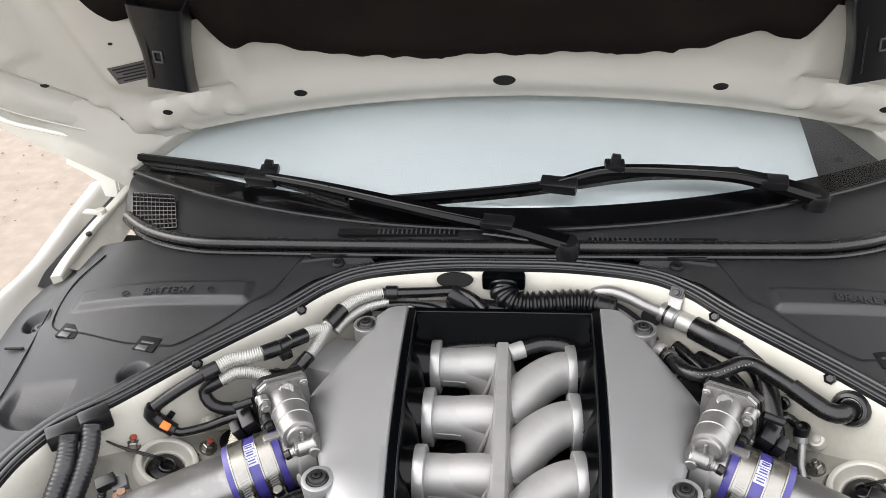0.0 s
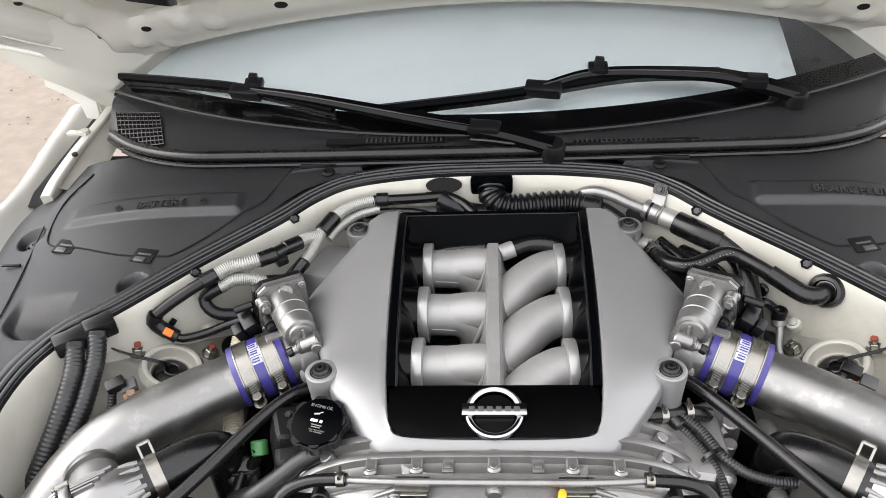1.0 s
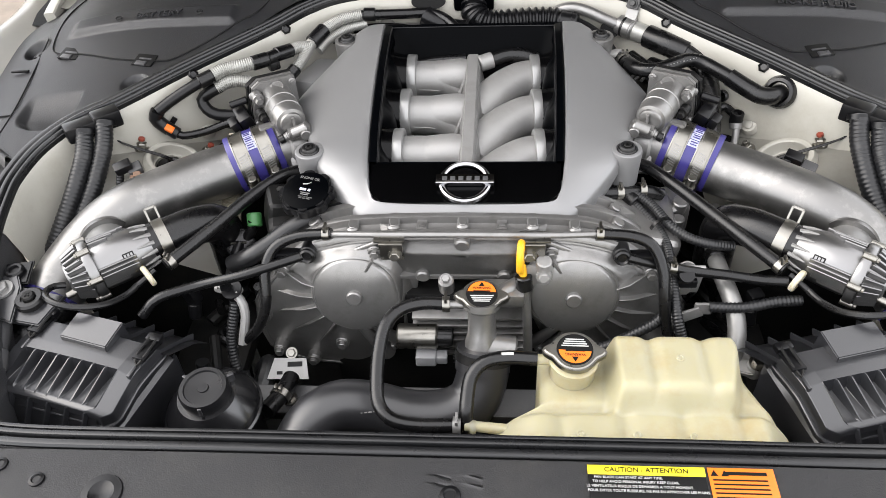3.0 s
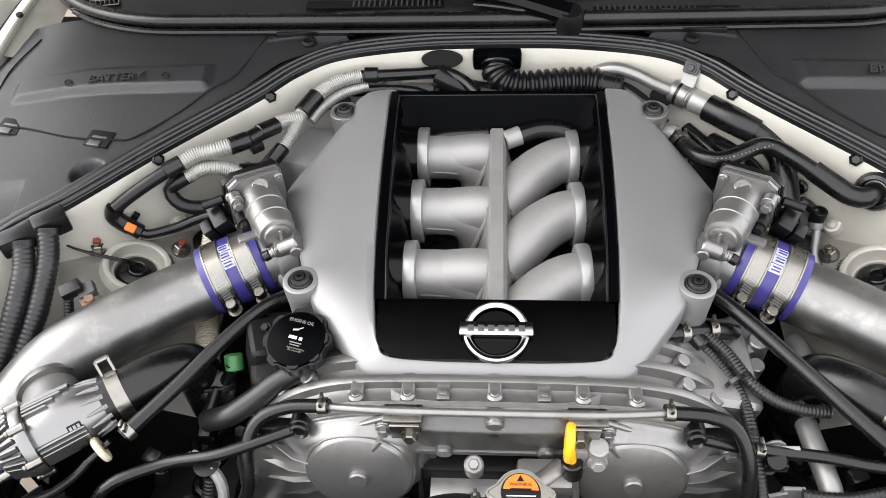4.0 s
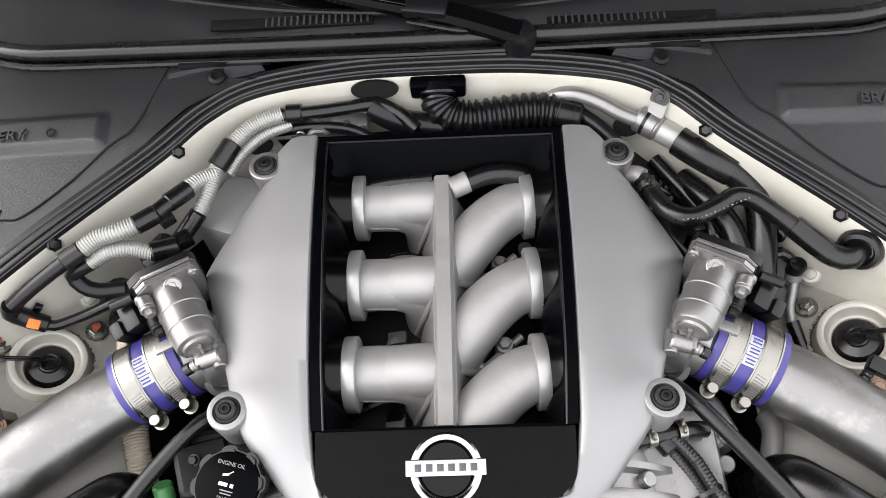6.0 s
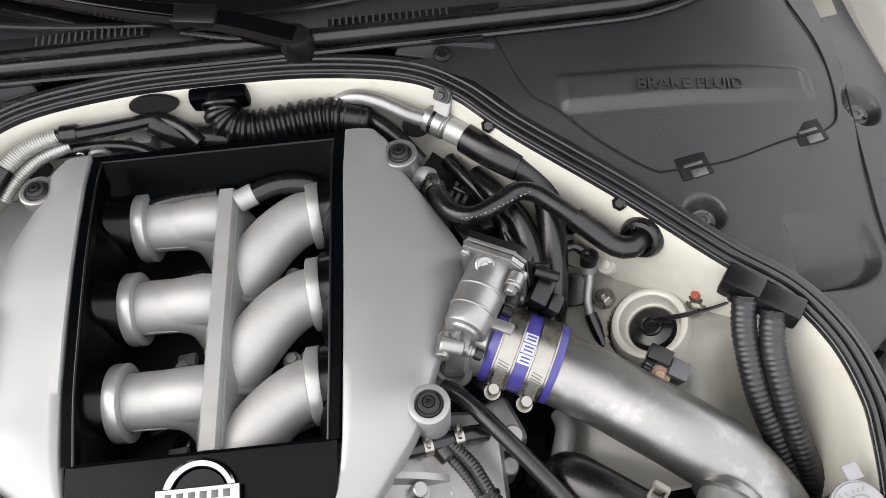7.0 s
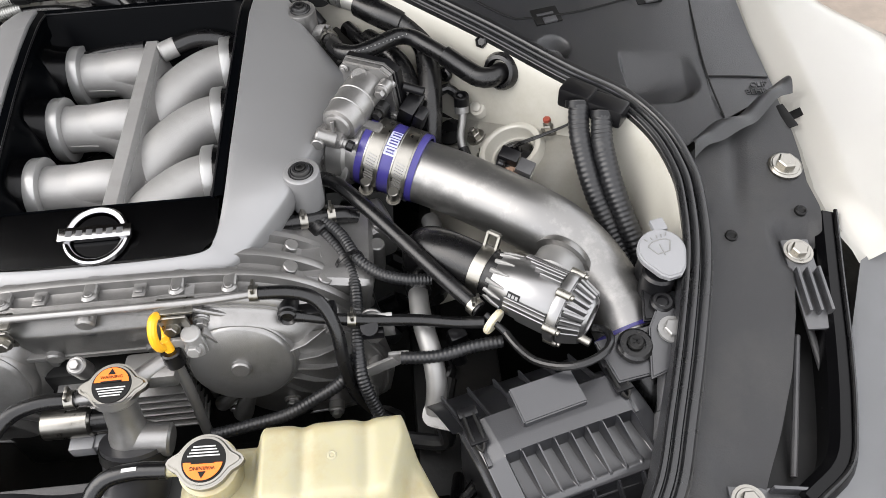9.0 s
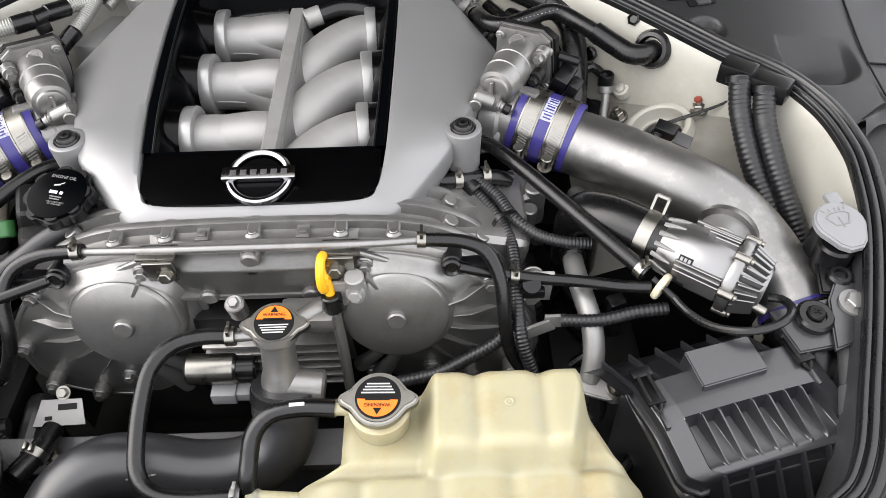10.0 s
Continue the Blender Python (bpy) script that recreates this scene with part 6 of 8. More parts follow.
def make_timing_cover():
    tc = thing("timing_cover", "cast aluminium timing cover with ribs and round cam caps", "timing cover", (0, -0.14, 0.7))
    half = [(0.0, 0.820), (0.10, 0.818), (0.165, 0.800), (0.205, 0.776), (0.236, 0.748), (0.258, 0.715), (0.264, 0.671), (0.256, 0.630), (0.216, 0.605), (0.168, 0.596), (0.134, 0.594), (0.100, 0.622), (0.080, 0.677), (0.066, 0.718), (0.062, 0.770), (0.0, 0.770)]
    full = half + [(-x, z) for x, z in reversed(half[1:-1])]
    m = Matrix(((1, 0, 0, 0), (0, 0, -1, -0.112), (0, 1, 0, 0), (0, 0, 0, 1)))
    part("casting", plate([(x, z) for x, z in full], 0.016, m, 0.004, 3), "castdull", tc)
    # smooth beam between the cam drives, rounded along its top
    part("upper_beam", sheet(lambda u, v: ((u * 2 - 1) * (0.094 - 0.016 * v), -0.118 - 0.022 * math.sin(min(1.0, v * 3.2) * math.pi / 2) + 0.006 * max(0, v - 0.4) + 0.012 * abs(u * 2 - 1) ** 6, 0.8235 - 0.002 * smooth01(v * 6) - 0.0505 * v), 40, 24, 0.003), "castdull", tc)
    part("beam_underside", box((0.150, 0.03, 0.006), (0, -0.124, 0.770), 0.002), "castdull", tc)
    for x, z in ((0.0, 0.822), (-0.046, 0.774), (0.047, 0.774)):
        part("beam_lug", rod((x, -0.126, z), (x, -0.1415, z - 0.002), 0.0085, 20, 0.2), "castdull", tc)
    part("head_core", box((0.44, 0.085, 0.16), (0, -0.068, 0.695), 0.02), "castdull", tc)
    for s in (1, -1):
        SIDE[0] = s
        c, n = Vector((0.1245, -0.132, 0.7506)), Vector((0, -0.975, 0.20))
        rim = spline([(x, -0.126, z) for x, z in COVER_RIM], 0.006, True)
        k = len(rim) - 1

        def dome(u, v):
            p = rim[round(u * (k + 1)) % (k + 1)]
            d = Vector((p.x - c.x, 0, p.z - c.z)).normalized()
            q = c + d * 0.051 + Vector((0, -0.010, 0))
            w = p.lerp(q, v)
            return (w.x, -0.126 - 0.004 * smooth01(v * 9) - 0.014 * smooth01((v - 0.04) * 1.15), w.z)
        part("cover_dome", sheet(dome, k + 1, 16), "castdull", tc, "bulged cast cover")
        part("rim_bead", sweep([p + Vector((0, -0.0010, 0)) for p in rim], ring_section(0.0022, 8), True), "castdull", tc)
        part("cam_cap", lathe([(0.064, -0.002), (0.058, 0.005), (0.0540, 0.008), (0.0525, 0.018), (0.0505, 0.0205), (0.049, 0.0205), (0.0475, 0.0235), (0.046, 0.0245), (0.012, 0.0268), (0.0095, 0.0268), (0.0092, 0.0305), (0.0078, 0.0318), (0.0, 0.0318)], c, n, 64), "castdull", tc, "round machined cam cap")
        for ang, r0, r1, w in ((16, 0.050, 0.086, 2.6), (-4, 0.050, 0.098, 3.0), (-22, 0.050, 0.110, 3.0), (-40, 0.050, 0.120, 3.2), (-58, 0.050, 0.116, 3.0)):
            ca, sa = math.cos(radians(ang)), math.sin(radians(ang))
            out, side = Vector((ca, 0, sa)), Vector((-sa, 0, ca)) * (w * 0.001)
            bm = bmesh.new()
            top = [bm.verts.new(c + out * (r0 - 0.004) + side * j + Vector((0, -0.0200, 0))) for j in (-0.3, 0.3)]
            mid = [bm.verts.new(c + out * (r0 + 0.4 * (r1 - r0)) + side * j + Vector((0, -0.0165, 0))) for j in (-0.22, 0.22)]
            low = [bm.verts.new(c + out * (r0 - 0.006) + side * j + Vector((0, -0.002, 0))) for j in (-1.0, 1.0)]
            tip = [bm.verts.new(c + out * r1 + side * j + Vector((0, -0.004, 0))) for j in (-0.12, 0.12)]
            for f in ((top[0], mid[0], mid[1], top[1]), (mid[0], tip[0], tip[1], mid[1]), (low[0], tip[0], mid[0], top[0]), (top[1], mid[1], tip[1], low[1]), (low[0], low[1], tip[1], tip[0]), (low[0], top[0], top[1], low[1])):
                bm.faces.new(f)
            bmesh.ops.recalc_face_normals(bm, faces=bm.faces)
            bmesh.ops.bevel(bm, geom=bm.edges[:], offset=0.0005, segments=1, affect="EDGES")
            part("rib", bm, "castdull", tc)
        for x, z, y in ((0.0985, 0.8055, -0.137), (0.235, 0.646, -0.146), (0.196, 0.624, -0.142), (0.154, 0.657, -0.143), (0.071, 0.742, -0.134), (0.092, 0.650, -0.138), (0.246, 0.700, -0.138), (0.212, 0.772, -0.134)):
            part("bolt", join(rod((x, y + 0.020, z), (x, y, z), 0.0088, 18, 0.2), hexagon(0.0052, 0.005, (x, y - 0.001, z), (0, -1, 0.05))), "castdull", tc)
        part("cap_web", box((0.0035, 0.016, 0.042), (0.1105, -0.142, 0.786), 0.001, (0, -30, 0)), "castdull", tc)
        part("guide_web", join(rod((0.1290, -0.160, 0.722), (0.098, -0.140, 0.640), 0.0042, 16, 0.1, 0.0110), rod((0.1190, -0.160, 0.724), (0.082, -0.140, 0.662), 0.0032, 14, 0.1, 0.0085)), "castdull", tc)
        part("flange_edge", tube([(0.084, -0.131, 0.822), (0.112, -0.133, 0.811), (0.142, -0.133, 0.796), (0.173, -0.131, 0.781), (0.196, -0.128, 0.772)], 0.0028, 10), "castdull", tc)
        part("inner_post", join(rod((0.068, -0.118, 0.770), (0.074, -0.122, 0.655), 0.012, 18, 0.2, 0.009), box((0.012, 0.018, 0.08), (0.062, -0.122, 0.735), 0.003, (0, -8, 0))), "castdull", tc)
        sens = thing("cam_sensor", "black cam sensor with a round cap", "sensor", (0.178, -0.13, 0.79), "cam sensors")
        part("body", join(rod((0.176, -0.112, 0.796), (0.176, -0.136, 0.801), 0.0100, 20), box((0.040, 0.014, 0.012), (0.200, -0.132, 0.798), 0.003, (0, -4, 0))), "plastic_smooth", sens)
        part("cap", lathe([(0.0088, 0), (0.0088, 0.004), (0.0068, 0.0055), (0.005, 0.003), (0, 0.003)], (0.176, -0.136, 0.801), (0, -1, 0.25), 20), "rubber", sens)
        # bracket with a screw
        bk = thing("tube_bracket", "bent steel tube bracket with one screw", "bracket", (0.075, -0.14, 0.816), "tube brackets")
        part("plate", join(box((0.026, 0.003, 0.026), (0.078, -0.1435, 0.814), 0.001, (8, 0, 0)), box((0.034, 0.018, 0.003), (0.080, -0.1345, 0.828), 0.001)), "steel", bk)
        part("screw", hexagon(0.0055, 0.006, (0.074, -0.146, 0.811), (0, -1, 0.2)), "steel", bk)
    SIDE[0] = 1
    # ribbed flange running over the top and down both cam drives
    rail = thing("cover_rail", "bolted cast flange rail across the engine front", "engine flange", (0, -0.11, 0.825))
    path = spline([(-x, 0, z) for x, z in reversed(BAND[1:])] + [(x, 0, z) for x, z in BAND], 0.006)
    prof = [(-0.128, -0.014), (-0.127, -0.003), (-0.124, 0.001), (-0.119, 0.0015), (-0.116, -0.0035), (-0.106, -0.0045), (-0.102, -0.004), (-0.100, 0.0035), (-0.096, 0.0045), (-0.092, 0.0035), (-0.090, -0.005), (-0.078, -0.006), (-0.075, 0.003), (-0.070, 0.004), (-0.066, 0.003), (-0.063, -0.006), (-0.050, -0.006), (-0.047, 0.002), (-0.041, 0.002), (-0.038, -0.007), (-0.010, -0.010)]
    n, k = len(path) - 1, len(prof) - 1

    def band(u, v):
        i = round(u * n)
        d = (path[min(i + 1, n)] - path[max(i - 1, 0)]).normalized()
        y, h = prof[round(v * k)]
        p = path[i] + Vector((-d.z, 0, d.x)) * h
        return (p.x, y, p.z)
    part("body", sheet(band, n, k), "castdull", rail, sharp=40)
    for x in (-0.125, -0.078, 0.0, 0.078, 0.125):
        z = min(path, key=lambda p: abs(p.x - x)).z
        b = part("boss", join(rod((x, -0.114, z - 0.006), (x, -0.112, z + 0.0035), 0.0072, 20, 0.3), box((0.0125, 0.026, 0.008), (x, -0.102, z - 0.0005), 0.0035, segs=3)), "castdull", rail)
        part("screw", rod((x, -0.112, z + 0.0030), (x, -0.1118, z + 0.0046), 0.0038, 14), "castdull", b)
    for x in (-0.046, 0.044):
        part("pad", join(box((0.012, 0.016, 0.005), (x, -0.108, 0.8215), 0.0015), box((0.007, 0.007, 0.003), (x, -0.109, 0.8245), 0.001)), "castdull", rail)
    for s in (1, -1):
        SIDE[0] = s
        for x, z in ((0.176, 0.802), (0.206, 0.780), (0.232, 0.748)):
            part("bolt", join(rod((x - 0.004, -0.083, z - 0.006), (x + 0.002, -0.083, z + 0.006), 0.0075, 16), rod((x - 0.004, -0.056, z - 0.006), (x + 0.002, -0.056, z + 0.006), 0.0070, 16)), "castdull", rail)
    SIDE[0] = 1


def hose_clip(parent, p, d, r, name="clip", mat="steel"):
    d = Vector(d).normalized()
    up = (Vector((0, 0, 1)) - d * d.z).normalized()
    c = part(name, lathe([(r, -0.004), (r + 0.0012, -0.004), (r + 0.0012, 0.004), (r, 0.004)], p, d, 20), mat, parent, "steel hose clip")
    part("ears", join(box((0.003, 0.007, 0.006), tuple(Vector(p) + up * (r + 0.003) + d.cross(up) * 0.003), 0.0006), box((0.003, 0.007, 0.006), tuple(Vector(p) + up * (r + 0.003) - d.cross(up) * 0.003), 0.0006)), mat, c)


def make_breather():
    br = thing("breather_pipe", "thin steel breather pipe with rubber hose ends", "metal pipe", (0, -0.128, 0.83))
    part("pipe", tube([(-0.158, -0.126, 0.824), (-0.10, -0.132, 0.829), (0.0, -0.134, 0.831), (0.10, -0.132, 0.829), (0.158, -0.126, 0.826)], 0.0038, 12), "castdull", br)
    r = part("rubber_end", tube([(0.146, -0.127, 0.827), (0.185, -0.128, 0.824), (0.207, -0.136, 0.817), (0.219, -0.152, 0.795), (0.222, -0.168, 0.765), (0.228, -0.180, 0.730), (0.245, -0.19, 0.705), (0.262, -0.195, 0.69)], 0.0064, 14), "rubber", br, "black rubber hose end")
    l = part("rubber_end", tube([(-0.146, -0.127, 0.826), (-0.185, -0.126, 0.821), (-0.212, -0.134, 0.811), (-0.224, -0.150, 0.790), (-0.226, -0.168, 0.755), (-0.240, -0.176, 0.722), (-0.262, -0.178, 0.700)], 0.0064, 14), "rubber", br, "black rubber hose end")
    hose_clip(br, (0.150, -0.127, 0.8268), (1, 0, -0.05), 0.0066)
    hose_clip(br, (-0.152, -0.127, 0.8255), (1, 0, 0.05), 0.0066)


def warn_cap(parent, at, way, face_right, r=0.0200, ears=(1, 0)):
    """A pressure cap with two ears and a round printed warning."""
    z, x = Vector(way).normalized(), Vector(face_right)
    x = (x - z * x.dot(z)).normalized()
    m = Matrix.Translation(at) @ Matrix((x, z.cross(x), z)).transposed().to_4x4()
    out = []
    for i in range(48):
        a = 2 * math.pi * i / 48
        k = 1 + 0.40 * max(0.0, math.cos(2 * a)) ** 5
        out.append((r * 1.08 * k * math.cos(a), r * 1.08 * k * math.sin(a) * (1 if abs(math.cos(a)) < 0.9 else 0.9)))
    body = part("cap_body", plate(out, 0.0085, m @ Matrix.Translation((0, 0, -0.004)), 0.0028, 3), "steel", parent, "zinc-plated eared cap")
    disc = part("cap_disc", lathe([(r * 0.86, 0.004), (r * 0.84, 0.0056), (0, 0.0058)], at, way, 36), "black_print", body, "black round label")
    pts = [(r * 0.76 * math.cos(radians(a)), r * 0.76 * math.sin(radians(a))) for a in range(4, 177, 8)]
    part("cap_warning", plate(pts, 0.0005, m @ Matrix.Translation((0, 0.0006, 0.0060)), 0), "orange", body, "orange warning half")
    n = Vector(way).normalized()
    up = m.to_3x3() @ Vector((0, 1, 0))
    words("WARNING", r * 0.20, tuple(Vector(at) + n * 0.0068 + up * r * 0.33), way, tuple(x), "black_print", body, depth=0.0001)
    tri = part("cap_sign", plate([(-0.0032, 0.0), (0.0032, 0.0), (0.0, 0.0055)], 0.0003, m @ Matrix.Translation((0, r * 0.46, 0.0066)), 0), "black_print", body)
    bars([(0, -r * 0.12 * i, r * (1.25 - 0.13 * i), r * 0.05) for i in range(4)], tuple(Vector(at) + n * 0.0062 - up * r * 0.16), way, tuple(x), "white_print", body)
    bars([(0, 0, r * 0.9, r * 0.07)], tuple(Vector(at) + n * 0.0068 + up * r * 0.12), way, tuple(x), "black_print", body)
    return body


def make_coolant():
    nk = thing("radiator_filler", "aluminium radiator filler neck with eared warning cap", "radiator filler", (0.022, -0.20, 0.75))
    cap_at, way = (0.0225, -0.187, 0.789), (0.03, -0.14, 1)
    warn_cap(nk, cap_at, way, (1, 0.02, 0), 0.0200)
    part("neck", lathe([(0.0, -0.075), (0.0195, -0.075), (0.0185, -0.052), (0.0158, -0.044), (0.0150, -0.022), (0.0165, -0.015), (0.0200, -0.012), (0.0205, -0.004), (0, -0.004)], cap_at, (0.0, 0.38, 1), 32), "castdull", nk)
    part("side_tube", rod((0.022, -0.21, 0.735), (0.060, -0.212, 0.730), 0.0155, 20), "castdull", nk)
    part("overflow_tube", rod((0.02, -0.188, 0.778), (-0.022, -0.193, 0.782), 0.0048, 12), "castdull", nk)
    part("arm", join(rod((0.022, -0.18, 0.770), (0.062, -0.150, 0.772), 0.009, 14), box((0.05, 0.03, 0.02), (0.045, -0.158, 0.765), 0.006)), "castdull", nk)
    part("bolt", hexagon(0.0048, 0.005, (-0.018, -0.158, 0.786), (0, -0.5, 1)), "castdull", nk)
    part("boss", rod((-0.018, -0.152, 0.765), (-0.018, -0.158, 0.786), 0.009, 16), "castdull", nk)
    # upper radiator hose
    uh = thing("radiator_hose", "thick black upper radiator hose", "hose", (-0.05, -0.25, 0.69))
    part("hose", tube([(0.024, -0.214, 0.722), (0.022, -0.228, 0.700), (0.010, -0.246, 0.680), (-0.020, -0.258, 0.672), (-0.060, -0.262, 0.676), (-0.100, -0.262, 0.690), (-0.135, -0.268, 0.697), (-0.162, -0.288, 0.690), (-0.176, -0.318, 0.670), (-0.180, -0.35, 0.635)], 0.0290, 28), "hose_rubber", uh)
    part("hose_end", tube([(0.025, -0.209, 0.732), (0.023, -0.222, 0.710)], 0.0305, 28), "hose_rubber", uh)
    part("clamp", lathe([(0.0305, -0.005), (0.032, -0.005), (0.032, 0.005), (0.0305, 0.005)], (0.0245, -0.2135, 0.724), (0.1, 0.5, 0.86), 28), "dark", uh)
    bars([(-0.016 + 0.0045 * i, 0.0, 0.0016 + 0.0012 * (i % 3), 0.0012) for i in range(12)], (-0.115, -0.286, 0.7095), (0, -0.65, 0.75), (1, 0.1, 0.1), "grey_print", uh)
    # small hose to the tank
    sh = thing("overflow_hose", "slim black overflow hose looping to the coolant tank", "hose", (-0.06, -0.26, 0.76))
    part("hose", tube([(-0.012, -0.192, 0.782), (-0.040, -0.194, 0.785), (-0.064, -0.202, 0.784), (-0.079, -0.220, 0.779), (-0.084, -0.246, 0.768), (-0.084, -0.275, 0.757), (-0.080, -0.300, 0.748), (-0.066, -0.314, 0.742), (-0.040, -0.319, 0.740), (0.004, -0.318, 0.740)], 0.0072, 16), "rubber", sh)
    hose_clip(sh, (-0.016, -0.192, 0.782), (1, 0.05, 0), 0.0074, mat="steel")
    hose_clip(sh, (0.000, -0.318, 0.740), (1, 0, 0), 0.0074, mat="machined")
    eh = thing("tank_hose", "slim black hose from the tank cap", "hose", (0.03, -0.27, 0.77))
    part("hose", tube([(0.080, -0.268, 0.784), (0.050, -0.266, 0.783), (0.027, -0.269, 0.779), (0.014, -0.280, 0.770), (0.010, -0.296, 0.757), (0.009, -0.312, 0.744), (0.009, -0.325, 0.70)], 0.0074, 14), "rubber", eh)
    bars([(0, 0, 0.012, 0.003)], (0.050, -0.2675, 0.7907), (0, -0.1, 1), (1, 0.05, 0), "white_print", eh)
    # expansion tank
    tk = thing("coolant_tank", "yellowed translucent plastic coolant tank with stepped top", "coolant tank", (0.19, -0.32, 0.7))
    def step(t, w=0.010):
        return smooth01(t / w + 0.5)

    def tank_top(x, y):
        front = step(-0.316 - y, 0.014)
        upper = step(x - 0.152, 0.016) * step(0.279 - x - 0.25 * (-0.26 - y), 0.016)
        z = 0.763 + 0.034 * upper
        for gx in (0.190, 0.242):
            z -= 0.0055 * math.exp(-((x - gx) / 0.0070) ** 2) * upper * (1 - front)
        low = 0.770 - 0.05 * smooth01((0.085 - x) / 0.075) - 0.02 * smooth01((x - 0.285) / 0.03) - 0.03 * smooth01((-0.345 - y) / 0.09)
        for gx in (0.100, 0.160, 0.215, 0.268):
            low -= 0.0045 * math.exp(-((x - gx) / 0.007) ** 2)
        z = z * (1 - front) + low * front
        z -= 0.008 * math.exp(-((y + 0.314) / 0.006) ** 2)
        return z

    def tank_sheet(u, v):
        v2 = (v - 0.08) / 0.92
        y = -0.240 - 0.162 * max(0, v2)
        front = smooth01((-0.300 - y) / 0.03)
        xl, xr = 0.082 * (1 - front) + 0.022 * front, (0.276 + 0.42 * (-0.247 - y)) * (1 - front) + (0.318 + 0.05 * (-0.33 - y)) * front
        u2 = max(0.0, min(1.0, (u - 0.06) / 0.88))
        x = xl + (xr - xl) * u2
        z = tank_top(x, y)
        edge = min(1.0, min(x - xl, xr - x, -0.240 - y) / 0.012) if 0.06 < u < 0.94 and v2 > 0 else 0.0
        z -= 0.010 * (1 - max(0.0, edge)) ** 2
        if u <= 0.06 or u >= 0.94:
            k = (0.06 - u) / 0.06 if u < 0.5 else (u - 0.94) / 0.06
            z -= 0.14 * k
        if v2 < 0:
            z = z - 0.12 * (-v2 / 0.087)
        return (x, y, z)
    part("tank_body", sheet(tank_sheet, 110, 70), "tank", tk, sharp=80)
    for x, y in ((0.216, -0.275), (0.222, -0.345), (0.118, -0.345), (0.170, -0.345)):
        part("gate_mark", lathe([(0.0042, -0.001), (0.0040, 0.0006), (0.0026, 0.0010), (0.0018, 0.0003), (0, 0.0003)], (x, y, tank_top(x, y)), (0, -0.1, 1), 16), "tank", tk)
    part("tank_neck", lathe([(0.0225, -0.034), (0.0225, -0.012), (0.0245, -0.010), (0.0245, -0.006), (0.021, -0.004), (0.0, -0.004)], (0.115, -0.272, 0.797), (0, -0.12, 1), 32), "tank", tk)
    part("nipple", rod((0.102, -0.269, 0.784), (0.074, -0.268, 0.784), 0.0055, 14), "tank", tk)
    part("hose_port", join(rod((0.060, -0.324, 0.742), (0.008, -0.318, 0.740), 0.0055, 14), lathe([(0.0068, -0.003), (0.0072, 0), (0.0068, 0.003)], (0.016, -0.319, 0.739), (1, 0, 0), 16)), "tank", tk)
    warn_cap(tk, (0.115, -0.272, 0.800), (0, -0.12, 1), (-1, 0.03, 0), 0.0208)
    # dipstick
    dp = thing("dipstick", "yellow ring-handled engine oil dipstick", "dipstick", (0.063, -0.15, 0.80))
    ring = [(0.0645 + 0.0012 * math.cos(a), -0.150 + 0.0122 * math.cos(a), 0.813 + 0.0175 * math.sin(a)) for a in [2 * math.pi * i / 28 for i in range(28)]]
    part("handle", tube(ring, 0.0042, 10, 0.002, closed=True), "yellow", dp, "yellow plastic ring")
    part("tang", rod((0.066, -0.151, 0.802), (0.068, -0.155, 0.786), 0.0045, 10), "yellow", dp)
    part("seal", rod((0.068, -0.155, 0.790), (0.069, -0.158, 0.772), 0.0095, 16), "rubber", dp)
    part("guide_tube", tube([(0.069, -0.158, 0.775), (0.073, -0.168, 0.735), (0.075, -0.18, 0.68)], 0.0052, 12), "castdull", dp)
    part("mount", join(rod((0.090, -0.146, 0.775), (0.090, -0.150, 0.808), 0.009, 16), hexagon(0.006, 0.006, (0.090, -0.156, 0.790), (0, -1, 0.2)), box((0.03, 0.004, 0.03), (0.085, -0.150, 0.785), 0.001)), "cast", dp)
    # solenoid and plug between the cam caps
    so = thing("solenoid_valve", "shiny solenoid valve with grey plug", "solenoid", (-0.046, -0.165, 0.70))
    part("can", rod((-0.078, -0.170, 0.704), (-0.030, -0.170, 0.704), 0.0150, 24), "steel", so)
    part("core", rod((-0.032, -0.170, 0.704), (-0.012, -0.170, 0.704), 0.011, 20), "rubber", so)
    part("plug", join(box((0.024, 0.018, 0.015), (-0.044, -0.184, 0.684), 0.002), box((0.014, 0.014, 0.011), (-0.026, -0.184, 0.684), 0.002)), "grey_cap", so, "light grey plug")
    part("wires", join(*[tube([(-0.012, -0.186, 0.678 + 0.006 * i), (0.01, -0.190, 0.676 + 0.005 * i), (0.03, -0.21, 0.66)], 0.0016, 6) for i in range(3)]), "rubber", so)
    fins = thing("finned_housing", "dark finned aluminium housing behind the filler neck", "finned housing", (0, -0.15, 0.70))
    for i in range(6):
        part("fin", box((0.13, 0.026, 0.004), (0.005, -0.150, 0.665 + 0.0125 * i), 0.0012, (8, 0, 0)), "castdull", fins)
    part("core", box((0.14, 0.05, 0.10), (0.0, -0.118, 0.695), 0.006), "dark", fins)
    # cross beam and belt area below
    cb = thing("cross_beam", "dark grey steel cross beam in front of the engine", "beam", (-0.05, -0.23, 0.66))
    part("beam", box((0.42, 0.035, 0.022), (-0.06, -0.232, 0.655), 0.003, (14, 0, 0)), "plastic_grey", cb)
    for x in (-0.20, -0.10):
        part("bolt", hexagon(0.006, 0.005, (x, -0.236, 0.668), (0, -0.2, 1)), "steel", cb)
    fan = thing("fan_shroud", "dark round fan shroud behind the radiator", "fan shroud", (-0.09, -0.33, 0.66))
